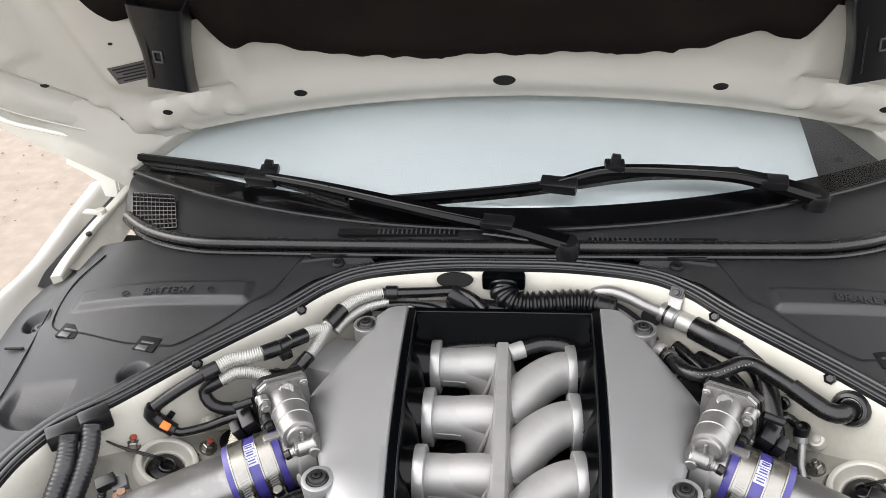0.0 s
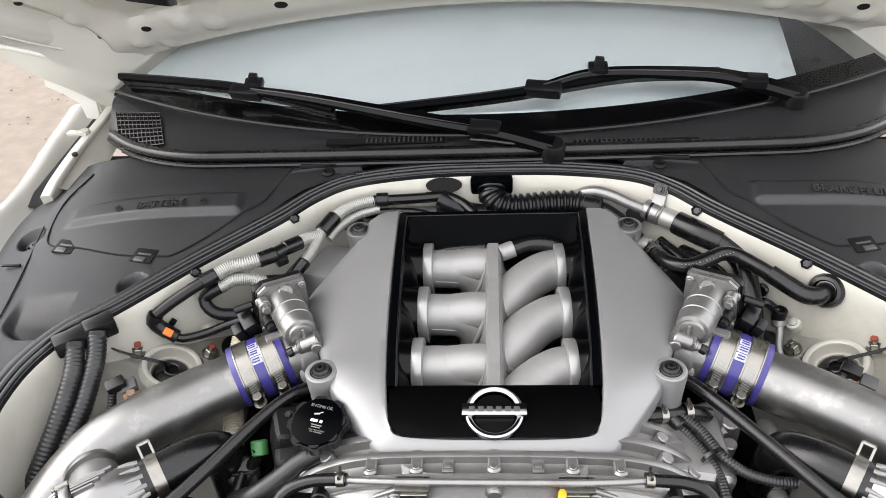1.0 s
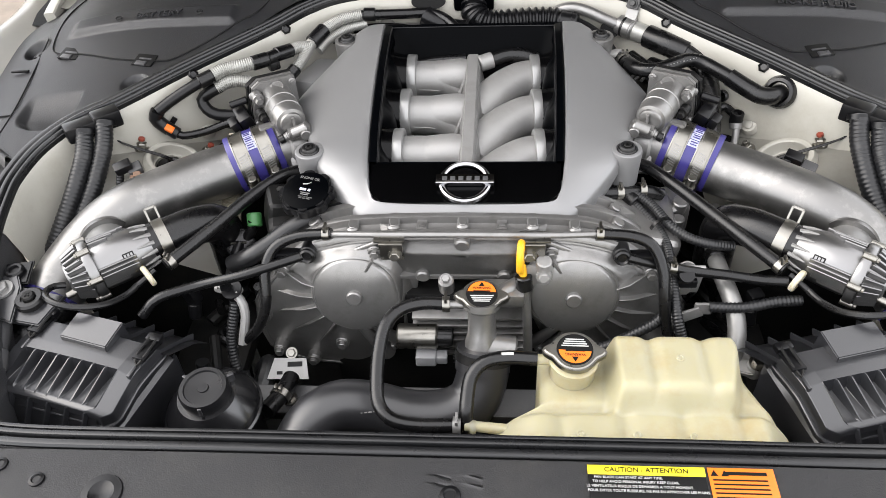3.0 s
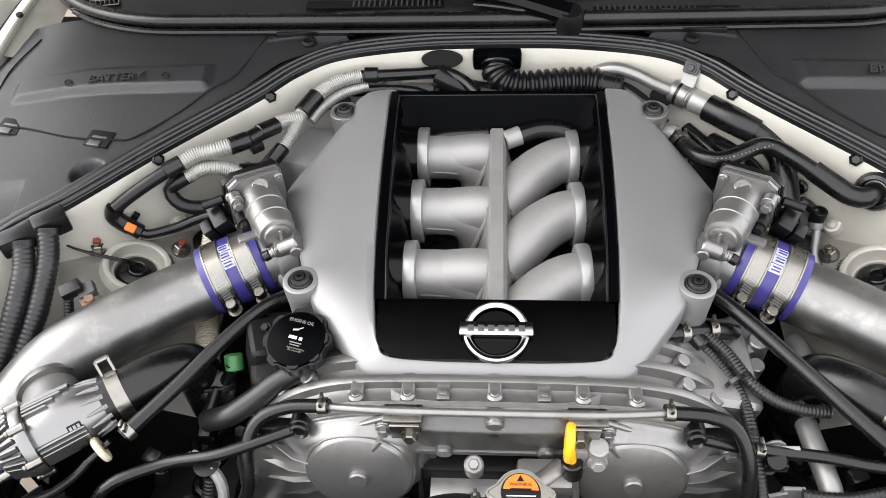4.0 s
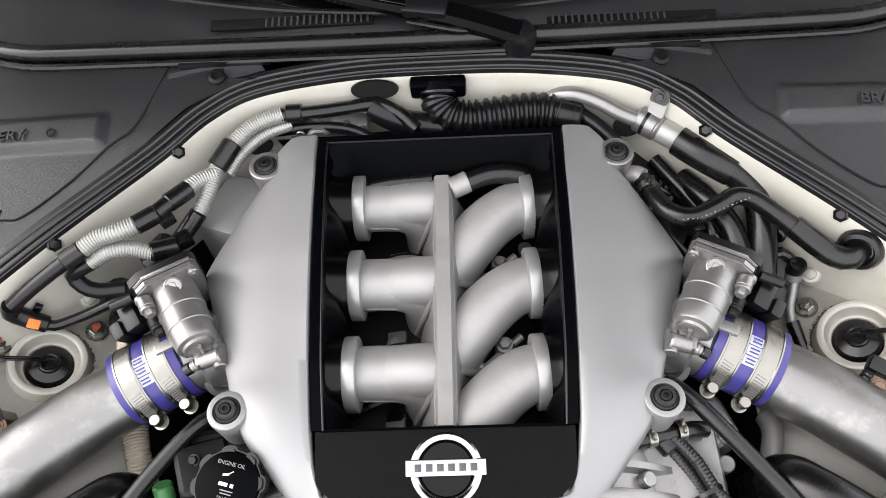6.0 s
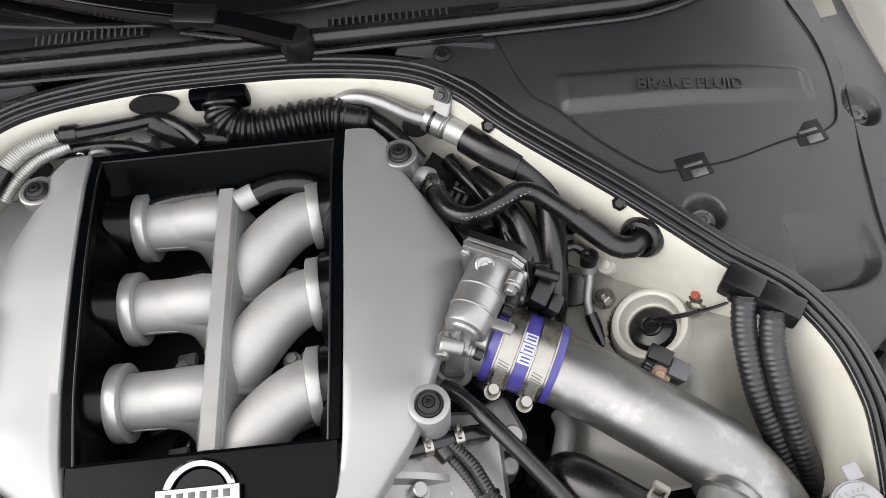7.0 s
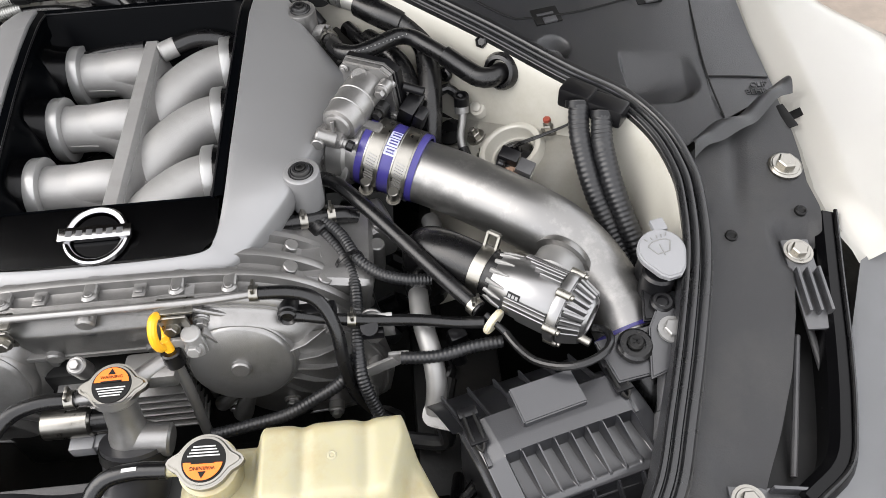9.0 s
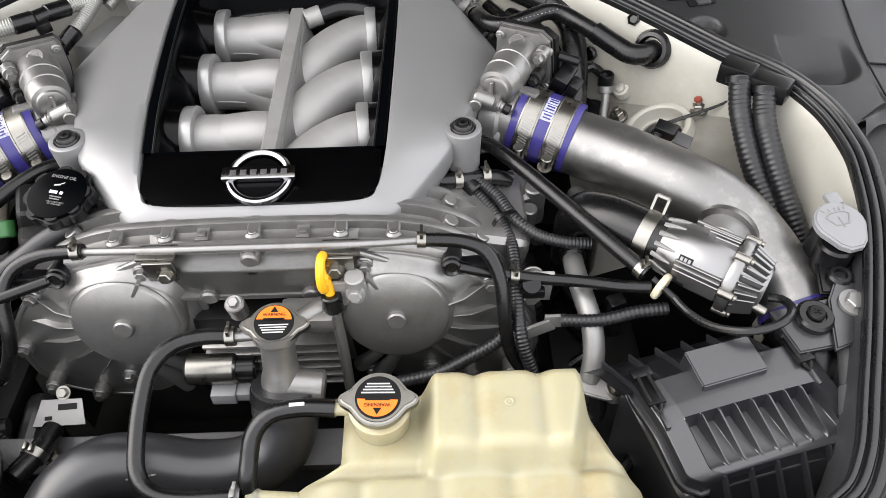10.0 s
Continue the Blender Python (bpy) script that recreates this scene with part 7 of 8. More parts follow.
    part("ring", lathe([(0.036, 0), (0.042, 0.0), (0.042, 0.016), (0.036, 0.016)], (-0.086, -0.325, 0.655), (0, -0.2, 1), 40), "plastic_smooth", fan)
    part("slats", join(*[box((0.07, 0.003, 0.010), (-0.086, -0.352 + 0.009 * i, 0.664), 0) for i in range(7)]), "plastic_smooth", fan)
    tag = thing("foil_label", "crumpled silver foil label with printed lines", "label", (-0.213, -0.18, 0.65))
    part("foil", plate([(-0.030, -0.012), (0.030, -0.014), (0.026, 0.016), (-0.020, 0.018)], 0.001, pose(-0.216, -0.182, 0.652, 32, 0, 4) @ Matrix.Diagonal((0.85, 0.85, 1, 1)), 0), "machined", tag)
    part("print", join(box((0.018, 0.006, 0.001), (-0.208, -0.1765, 0.6568), 0, (32, 0, 4)), box((0.007, 0.004, 0.001), (-0.226, -0.186, 0.6512), 0, (32, 0, 4))), "black_print", tag)
    part("stud", hexagon(0.005, 0.004, (-0.213, -0.165, 0.664), (0, -0.6, 0.8)), "steel", tag)


def make_reservoir():
    ps = thing("fluid_reservoir", "black round fluid reservoir with screw cap", "reservoir", (-0.262, -0.285, 0.70))
    c = (-0.266, -0.282, 0.706)
    way = (0.0, -0.10, 1)
    part("body", lathe([(0, -0.10), (0.042, -0.10), (0.046, -0.02), (0.050, 0.0), (0.0505, 0.006), (0.047, 0.012), (0.036, 0.026), (0.031, 0.032), (0.0, 0.032)], c, way, 48), "lacquer", ps)
    cap = part("cap", lathe([(0.0262, 0.030), (0.0262, 0.044), (0.0245, 0.0475), (0.0205, 0.0475), (0.0195, 0.0455), (0.006, 0.0450), (0.0055, 0.0465), (0, 0.0465)], c, way, 40), "emboss", ps, "black screw cap")
    for a in (0.6, 2.7, 4.8):
        part("cap_tab", box((0.008, 0.004, 0.010), (c[0] + 0.0272 * math.cos(a), c[1] + 0.0272 * math.sin(a), c[2] + 0.038), 0.001, (0, 0, math.degrees(a))), "plastic", cap)
    part("seam_ring", lathe([(0.0505, -0.002), (0.0525, 0.0), (0.0525, 0.004), (0.0505, 0.006)], c, way, 48), "lacquer", ps)
    part("hose", tube([(-0.215, -0.27, 0.69), (-0.203, -0.24, 0.685), (-0.20, -0.215, 0.68)], 0.010, 14), "rubber", ps)
    hose_clip(ps, (-0.205, -0.245, 0.686), (0.3, 0.9, 0), 0.0105)


def make_airbox():
    ab = thing("air_filter_box", "black ribbed plastic air filter box with clip lid", "air filter box", (0.42, -0.27, 0.74), "air filter boxes")
    ang = 14.5
    zt = 0.768
    c, s = math.cos(radians(ang)), math.sin(radians(ang))

    def L(a, b, z):
        """Local: a along the lid's back edge, b backwards."""
        a, b = a * 0.90, b * 0.90
        return (0.402 + a * c - b * s, -0.228 + a * s + b * c, z)
    def lid_pt(u, v):
        b = 0.006 - 0.097 * v
        a0, a1 = -0.088 + 0.012 * v, 0.086 + 0.016 * v
        # rounded front corners
        cut = 0.012 * smooth01((v - 0.86) * 7) ** 2
        a0, a1 = a0 + cut, a1 - cut
        a = a0 + (a1 - a0) * u
        z = zt - 0.26 * max(0.0, -0.040 - b) - 0.06 * max(0.0, -0.025 - b)
        # side shoulders slope away
        z -= 0.18 * max(0.0, a0 + 0.022 - a) + 0.18 * max(0.0, a - a1 + 0.022)
        z -= 0.002 * (a / 0.08) ** 2 + 0.004 * v * v
        long = (v - 0.46) / 0.46
        if 0 < long < 1:
            for i in range(8):
                q = abs(u - 0.165 - 0.0955 * i) / 0.0425
                if q < 1:
                    z -= 0.015 * smooth01(long * 20) * (1 - long) ** 0.8 * smooth01((1 - q) * 6)
                elif q < 1.12:
                    z += 0.0010 * smooth01(long * 14)
        d = min(u, 1 - u, v * 0.6, (1 - v) * 0.6)
        if d < 0.012:
            z -= 0.012 * (1 - d / 0.012) ** 2
        return L(a, b, z)
    lid = part("lid", sheet(lid_pt, 300, 70), "moulded", ab, "ribbed lid", sharp=28)
    rim = [lid_pt(i / 24, 1.0) for i in range(25)] + [lid_pt(1.0, 1 - i / 14) for i in range(1, 15)] + [lid_pt(1 - i / 24, 0.0) for i in range(1, 25)] + [lid_pt(0.0, i / 14) for i in range(1, 14)]
    part("lid_rim", sweep([Vector((x, y, z - 0.003)) for x, y, z in rim], [(-0.0035, -0.004), (0.0035, -0.004), (0.0035, 0.0015), (0.0025, 0.0025), (-0.0035, 0.0025)], True, (0, 0, 1)), "moulded", lid)
    # raised grip
    bm = bmesh.new()
    P = [L(-0.036, 0.016, zt + 0.012), L(0.030, 0.016, zt + 0.012), L(0.033, -0.019, zt + 0.006), L(-0.034, -0.020, zt + 0.006), L(-0.036, 0.018, zt - 0.01), L(0.030, 0.018, zt - 0.01), L(0.034, -0.020, zt - 0.01), L(-0.034, -0.022, zt - 0.01)]
    v = [bm.verts.new(p) for p in P]
    for f in ((0, 1, 2, 3), (4, 5, 1, 0), (5, 6, 2, 1), (6, 7, 3, 2), (7, 4, 0, 3)):
        bm.faces.new([v[k] for k in f])
    bmesh.ops.recalc_face_normals(bm, faces=bm.faces)
    bmesh.ops.bevel(bm, geom=bm.edges[:], offset=0.0012, segments=2, affect="EDGES")
    part("grip", bm, "moulded", lid)
    # rear lower half, sloped and ribbed
    part("back_slope", sheet(lambda u, v: L(-0.098 + 0.165 * u - 0.01 * v, 0.004 + 0.058 * v, zt - 0.014 - 0.026 * v - 0.030 * max(0, v - 0.7)), 12, 8, 0.004), "moulded", ab)
    for i in range(6):
        a0 = -0.085 + 0.029 * i
        part("back_rib", sweep([Vector(L(a0, 0.004, zt - 0.012)), Vector(L(a0 - 0.006, 0.058, zt - 0.037))], [(-0.0014, -0.004), (0.0014, -0.004), (0.001, 0.003), (-0.001, 0.003)], up=(0, 0, 1)), "moulded", ab)
    part("base", box((0.156, 0.118, 0.12), L(0.004, -0.030, 0.668), 0.012, (0, 0, ang), 3), "moulded", ab)
    part("front_skirt", sheet(lambda u, v: L(-0.058 + 0.150 * u, -0.088 - 0.035 * v, zt - 0.026 - 0.050 * v), 10, 6, 0.004), "moulded", ab)
    for i in range(6):
        a0 = -0.045 + 0.026 * i
        part("skirt_rib", sweep([Vector(L(a0, -0.088, zt - 0.024)), Vector(L(a0 + 0.006, -0.120, zt - 0.066))], [(-0.0014, -0.004), (0.0014, -0.004), (0.001, 0.004), (-0.001, 0.004)], up=(0, 0, 1)), "moulded", ab)
    for a0, b0 in ((-0.080, -0.004), (0.074, -0.002)):
        cl = part("clip", join(box((0.016, 0.034, 0.004), L(a0, b0, zt + 0.000), 0.0015, (-8, 0, ang)), box((0.018, 0.010, 0.008), L(a0, b0 + 0.016, zt + 0.001), 0.002, (0, 0, ang))), "plastic_smooth", ab, "lid clip")
        part("clip_wire", tube([L(a0 - 0.005, b0 + 0.014, zt + 0.004), L(a0 - 0.005, b0 - 0.014, zt + 0.003), L(a0, b0 - 0.024, zt - 0.002), L(a0 + 0.005, b0 - 0.014, zt + 0.003), L(a0 + 0.005, b0 + 0.014, zt + 0.004)], 0.0016, 6), "dark", cl)
        part("clip_pin", box((0.004, 0.018, 0.006), L(a0 + 0.002, b0 - 0.030, zt - 0.006), 0.001, (0, 0, ang)), "moulded", cl)
    # mount with rubber washer, and hose elbow to the pipe
    mt = thing("filter_bracket", "black filter bracket with rubber-mounted screw", "bracket", (0.486, -0.19, 0.78), "filter brackets")
    part("plate", plate([(-0.026, -0.022), (0.030, -0.026), (0.034, 0.020), (-0.030, 0.022)], 0.006, pose(0.487, -0.195, 0.772, 6, -4, 12)), "moulded", mt)
    part("washer", lathe([(0.0165, 0.0), (0.0165, 0.006), (0.014, 0.008), (0.009, 0.008), (0.009, 0.006), (0, 0.006)], (0.487, -0.191, 0.778), (0, -0.1, 1), 26), "rubber", mt)
    part("screw", join(lathe([(0.0075, 0), (0.0075, 0.003), (0.006, 0.005), (0, 0.0055)], (0.487, -0.191, 0.785), (0, -0.1, 1), 20), box((0.007, 0.0016, 0.001), (0.487, -0.1916, 0.7905), 0, (0, 0, 30)), box((0.0016, 0.007, 0.001), (0.487, -0.1916, 0.7905), 0, (0, 0, 30))), "dark", mt)
    wt = thing("washer_bracket", "black bracket with pale zinc bolt by the seal", "bracket", (0.523, -0.18, 0.78), "washer brackets")
    part("plate", plate([(-0.022, -0.05), (0.012, -0.03), (0.020, 0.018), (-0.012, 0.026), (-0.022, 0.0)], 0.004, pose(0.524, -0.180, 0.782, 8, 4, -10)), "moulded", wt)
    part("bolt", join(hexagon(0.0085, 0.006, (0.523, -0.182, 0.788), (0, -0.1, 1)), lathe([(0, -0.002), (0.0135, -0.002), (0.0135, 0.001), (0, 0.001)], (0.523, -0.182, 0.788), (0, -0.1, 1), 24)), "machined", wt, "pale zinc bolt")
    part("lug", join(plate([(-0.018, -0.016), (0.020, -0.014), (0.022, 0.014), (-0.016, 0.018)], 0.004, pose(0.521, -0.152, 0.782, 8, 0, -6)), lathe([(0.011, 0), (0.011, 0.004), (0.009, 0.006), (0.006, 0.006), (0.005, 0.003), (0, 0.003)], (0.521, -0.152, 0.786), (0, -0.1, 1), 24)), "plastic_smooth", wt)
    part("stay", join(rod((0.515, -0.215, 0.765), (0.503, -0.262, 0.758), 0.011, 16), rod((0.505, -0.25, 0.76), (0.498, -0.275, 0.755), 0.012, 16)), "plastic_grey", wt)


make_timing_cover()
make_breather()
make_coolant()
make_reservoir()
for s in (1, -1):
    SIDE[0] = s
    make_airbox()
SIDE[0] = 1


# ---- hoses, lines and small fittings ----
def line(name, label, category, pts, r, mat, group="", n=14, kind="tube", pitch=0.005, at=None, depth=0.09):
    t = thing(name, label, category, at or pts[0], group)
    part("hose" if kind == "tube" else "conduit", tube(pts, r, n) if kind == "tube" else corrugated(pts, r, pitch, depth, n), mat, t)
    return t


def collar(parent, a, b, r, mat="rubber", name="sleeve", label=""):
    return part(name, rod(a, b, r, 20, 0.12), mat, parent, label)


def make_left_lines():
    f1 = thing("fuel_hose", "silver-sleeved fuel hose with black joints", "fuel hose", (-0.23, 0.29, 0.86), "fuel hoses")
    part("front_sleeve", corrugated([(-0.172, 0.335, 0.867), (-0.190, 0.329, 0.8665), (-0.208, 0.319, 0.864), (-0.226, 0.300, 0.860)], 0.0086, 0.0028, 0.07, 16), "braid", f1, "silver corrugated sleeve")
    part("rear_sleeve", corrugated([(-0.240, 0.280, 0.852), (-0.244, 0.262, 0.848), (-0.249, 0.245, 0.843), (-0.257, 0.228, 0.836)], 0.0082, 0.0028, 0.07, 16), "braid", f1, "silver corrugated sleeve")
    collar(f1, (-0.224, 0.303, 0.8605), (-0.241, 0.277, 0.851), 0.0112)
    collar(f1, (-0.257, 0.229, 0.8365), (-0.282, 0.202, 0.818), 0.0095)
    part("tail", tube([(-0.175, 0.334, 0.867), (-0.14, 0.337, 0.866), (-0.10, 0.345, 0.863), (-0.070, 0.350, 0.861), (-0.045, 0.340, 0.857), (-0.025, 0.322, 0.848)], 0.0078, 14), "rubber", f1, "black hose tail")
    collar(f1, (-0.168, 0.336, 0.867), (-0.150, 0.337, 0.8665), 0.0102)
    part("under_sleeve", corrugated([(-0.165, 0.333, 0.853), (-0.195, 0.320, 0.851), (-0.218, 0.298, 0.846), (-0.232, 0.278, 0.838)], 0.0070, 0.0028, 0.07, 12), "braid", f1, "silver corrugated sleeve")
    f2 = thing("fuel_hose", "silver-sleeved fuel hose with orange quick connector", "fuel hose", (-0.36, 0.17, 0.855), "fuel hoses")
    part("sleeve_a", corrugated([(-0.362, 0.172, 0.857), (-0.345, 0.184, 0.8605), (-0.325, 0.190, 0.862), (-0.306, 0.199, 0.862)], 0.0093, 0.0030, 0.07, 16), "braid", f2, "silver corrugated sleeve")
    part("sleeve_b", corrugated([(-0.268, 0.243, 0.857), (-0.256, 0.258, 0.854), (-0.242, 0.268, 0.850)], 0.0086, 0.0030, 0.07, 16), "braid", f2, "silver corrugated sleeve")
    part("joint", join(rod((-0.310, 0.196, 0.862), (-0.290, 0.212, 0.861), 0.0104, 20), rod((-0.292, 0.211, 0.861), (-0.278, 0.228, 0.860), 0.0090, 18), rod((-0.282, 0.224, 0.8605), (-0.264, 0.246, 0.8565), 0.0102, 20), box((0.016, 0.012, 0.012), (-0.283, 0.210, 0.852), 0.002, (0, 0, 40))), "rubber", f2, "black quick joint")
    part("stem", tube([(-0.368, 0.167, 0.8565), (-0.390, 0.153, 0.849), (-0.415, 0.139, 0.838), (-0.434, 0.128, 0.828)], 0.0078, 16), "plastic_smooth", f2, "smooth black stem")
    collar(f2, (-0.360, 0.173, 0.8575), (-0.378, 0.161, 0.8535), 0.0100)
    part("elbow", tube([(-0.434, 0.128, 0.828), (-0.439, 0.126, 0.818), (-0.433, 0.126, 0.808), (-0.424, 0.125, 0.800)], 0.0098, 16), "plastic_smooth", f2)
    con = part("connector", join(rod((-0.431, 0.1256, 0.806), (-0.413, 0.1243, 0.792), 0.0092, 18), box((0.008, 0.006, 0.012), (-0.421, 0.137, 0.806), 0.0015, (0, 40, 0))), "plastic_smooth", f2, "black quick connector")
    part("lock", box((0.012, 0.010, 0.005), (-0.4205, 0.1185, 0.8055), 0.0015, (25, 38, 0)), "orange", con, "orange lock tab")
    part("line", tube([(-0.420, 0.1245, 0.798), (-0.407, 0.124, 0.790), (-0.378, 0.136, 0.789), (-0.350, 0.146, 0.795), (-0.318, 0.152, 0.802)], 0.0058, 12), "rubber", f2, "black line")
    f3 = thing("fuel_hose", "short silver-sleeved hose with black elbow", "fuel hose", (-0.33, 0.18, 0.84), "fuel hoses")
    part("sleeve_a", corrugated([(-0.358, 0.169, 0.840), (-0.340, 0.177, 0.845), (-0.318, 0.182, 0.842), (-0.297, 0.180, 0.836)], 0.0088, 0.0028, 0.07, 14), "braid", f3, "silver corrugated sleeve")
    part("elbow", tube([(-0.353, 0.171, 0.841), (-0.370, 0.166, 0.834), (-0.382, 0.164, 0.824), (-0.376, 0.158, 0.812), (-0.362, 0.156, 0.804), (-0.335, 0.160, 0.800)], 0.0085, 16), "plastic_smooth", f3, "black elbow")
    part("joint", join(rod((-0.300, 0.180, 0.837), (-0.276, 0.192, 0.829), 0.0105, 18), box((0.018, 0.016, 0.014), (-0.272, 0.200, 0.828), 0.002, (0, 0, 35))), "rubber", f3, "black joint")
    pc = thing("purge_valve", "black purge valve and plug behind the throttle body", "valve", (-0.295, 0.19, 0.81))
    part("body", join(rod((-0.286, 0.20, 0.822), (-0.312, 0.186, 0.806), 0.017, 20), box((0.03, 0.03, 0.03), (-0.296, 0.188, 0.80), 0.005, (10, 0, 30))), "plastic_smooth", pc)
    part("disc", lathe([(0.016, 0), (0.016, 0.003), (0, 0.004)], (-0.345, 0.160, 0.792), (0.2, -0.3, 1), 24), "rubber", pc)
    # long hose from the plenum to the valve
    lh = line("vacuum_hose", "long black rubber hose crossing to the blow-off valve", "hose", [(-0.205, 0.022, 0.806), (-0.232, 0.000, 0.812), (-0.268, -0.040, 0.806), (-0.305, -0.090, 0.797), (-0.344, -0.140, 0.788)], 0.0076, "rubber", "vacuum hoses")
    hose_clip(lh, (-0.340, -0.136, 0.789), (-0.6, -0.8, -0.1), 0.0078)
    # beige tube by the tower
    line("beige_tube", "beige ribbed tube going down behind the pipe", "hose", [(-0.330, 0.130, 0.785), (-0.336, 0.095, 0.755), (-0.330, 0.05, 0.735), (-0.318, -0.002, 0.722), (-0.312, -0.03, 0.69)], 0.0125, "beige", kind="corrugated", pitch=0.003)
    gr = thing("green_connector", "green and white plastic connector on a wire", "connector", (-0.262, -0.047, 0.787))
    part("cap", rod((-0.264, -0.043, 0.786), (-0.262, -0.055, 0.774), 0.0095, 18), "green", gr, "green plastic cap")
    part("stem", tube([(-0.263, -0.052, 0.782), (-0.270, -0.056, 0.765), (-0.280, -0.054, 0.752)], 0.007, 12), "rubber", gr)
    pl = thing("rubber_disc", "black rubber disc grommet with a plug", "grommet", (-0.286, -0.052, 0.745))
    part("disc", lathe([(0.0195, -0.003), (0.0195, 0.002), (0.017, 0.004), (0.006, 0.005), (0, 0.005)], (-0.284, -0.062, 0.752), (0.15, -0.75, 0.65), 28), "rubber", pl)
    part("plug", join(rod((-0.284, -0.064, 0.755), (-0.288, -0.090, 0.745), 0.0065, 14), box((0.012, 0.022, 0.010), (-0.289, -0.098, 0.738), 0.002, (20, 0, 0))), "plastic_smooth", pl)
    part("wire_clip", box((0.020, 0.003, 0.003), (-0.284, -0.068, 0.758), 0.001, (0, 10, 20)), "steel", pl)
    ch = line("coolant_hose", "thick black coolant hose beside the oil filler", "hose", [(-0.130, -0.058, 0.806), (-0.170, -0.066, 0.802), (-0.205, -0.076, 0.792), (-0.232, -0.092, 0.780), (-0.256, -0.104, 0.770), (-0.284, -0.100, 0.752)], 0.0112, "rubber_dusty", "coolant hoses", 18)
    line("sensor_lead", "thin black lead running to the cam sensor", "cable", [(-0.182, -0.136, 0.800), (-0.215, -0.148, 0.796), (-0.252, -0.158, 0.789), (-0.300, -0.160, 0.776), (-0.345, -0.178, 0.772), (-0.365, -0.19, 0.755)], 0.0058, "rubber", "sensor leads")
    er = thing("lead_bracket", "pale cast lead bracket beside the timing cover", "bracket", (-0.262, -0.15, 0.75))
    part("arm", join(tube([(-0.292, -0.140, 0.752), (-0.266, -0.152, 0.752), (-0.256, -0.164, 0.735), (-0.262, -0.182, 0.70)], 0.0055, 10), box((0.03, 0.012, 0.008), (-0.274, -0.146, 0.756), 0.002, (0, 0, -20))), "cast", er)
    part("clip", join(box((0.012, 0.008, 0.016), (-0.276, -0.150, 0.766), 0.002), lathe([(0.012, 0), (0.012, 0.003), (0, 0.004)], (-0.270, -0.150, 0.758), (0, -0.4, 1), 18)), "plastic_smooth", er)
    line("ribbed_conduit", "thin grey ribbed conduit hanging by the timing cover", "conduit", [(-0.268, -0.155, 0.745), (-0.276, -0.180, 0.70), (-0.270, -0.20, 0.66), (-0.255, -0.21, 0.62)], 0.0062, "loom", "ribbed conduits", 10, "corr", 0.004)
    # oil filler
    oc = thing("oil_filler", "black engine oil filler cap on a dark housing", "oil filler", (-0.187, -0.06, 0.82))
    c, way = (-0.187, -0.058, 0.828), (-0.05, -0.22, 1)
    knob = []
    for i in range(72):
        a = 2 * math.pi * i / 72
        k = 1 + 0.055 * math.tanh(3.5 * math.cos(8 * a))
        knob.append((0.0315 * k * math.cos(a), 0.0315 * k * math.sin(a)))
    z = Vector(way).normalized()
    m = aim(c, way)
    cap = part("cap", plate(knob, 0.013, m @ Matrix.Translation((0, 0, -0.006)), 0.0025, 2), "plastic_smooth", oc, "lobed black screw cap")
    part("cap_face", lathe([(0.0290, 0.0040), (0.0278, 0.0072), (0.0265, 0.0080), (0, 0.0082)], c, way, 40), "satin", cap)
    r, u = Vector((1, 0.08, 0)), z.cross(Vector((1, 0.08, 0)))
    words("ENGINE OIL", 0.0048, tuple(Vector(c) + z * 0.0086 + u * 0.0165 + r * 0.005), way, tuple(r - u * 0.36), "grey_print", cap, depth=0.0001)
    words("FULLY SYNTHETIC\nOIL REQUIRED", 0.0022, tuple(Vector(c) + z * 0.0086 - u * 0.0125), way, tuple(r - u * 0.36), "grey_print", cap, depth=0.0001)
    bars([(-0.003, 0, 0.008, 0.0030), (0.005, 0, 0.003, 0.0030)], tuple(Vector(c) + z * 0.0084), way, tuple(r - u * 0.36), "lilac", cap)
    bars([(0, 0, 0.012, 0.0010), (0, -0.0025, 0.010, 0.0010)], tuple(Vector(c) + z * 0.0086 - u * 0.0052), way, tuple(r - u * 0.36), "grey_print", cap)
    part("oil_can_sign", join(box((0.006, 0.0022, 0.0004), tuple(Vector(c) + z * 0.0086 + u * 0.0085), 0, (-12, 0, 0)), box((0.004, 0.0010, 0.0004), tuple(Vector(c) + z * 0.0086 + u * 0.0095 + r * 0.005), 0, (-12, 0, 25))), "white_print", cap)
    part("housing", join(rod((-0.187, -0.056, 0.822), (-0.185, -0.045, 0.775), 0.024, 28), box((0.11, 0.085, 0.05), (-0.195, -0.030, 0.768), 0.014, (8, 10, 12), 3), box((0.05, 0.05, 0.05), (-0.225, -0.035, 0.785), 0.01, (0, 14, 20), 3)), "dark", oc, "dark cast housing")
    for p in ((-0.228, -0.030, 0.812), (-0.158, -0.048, 0.800)):
        part("bolt", hexagon(0.004, 0.004, p, (-0.1, -0.3, 1)), "dark", oc)


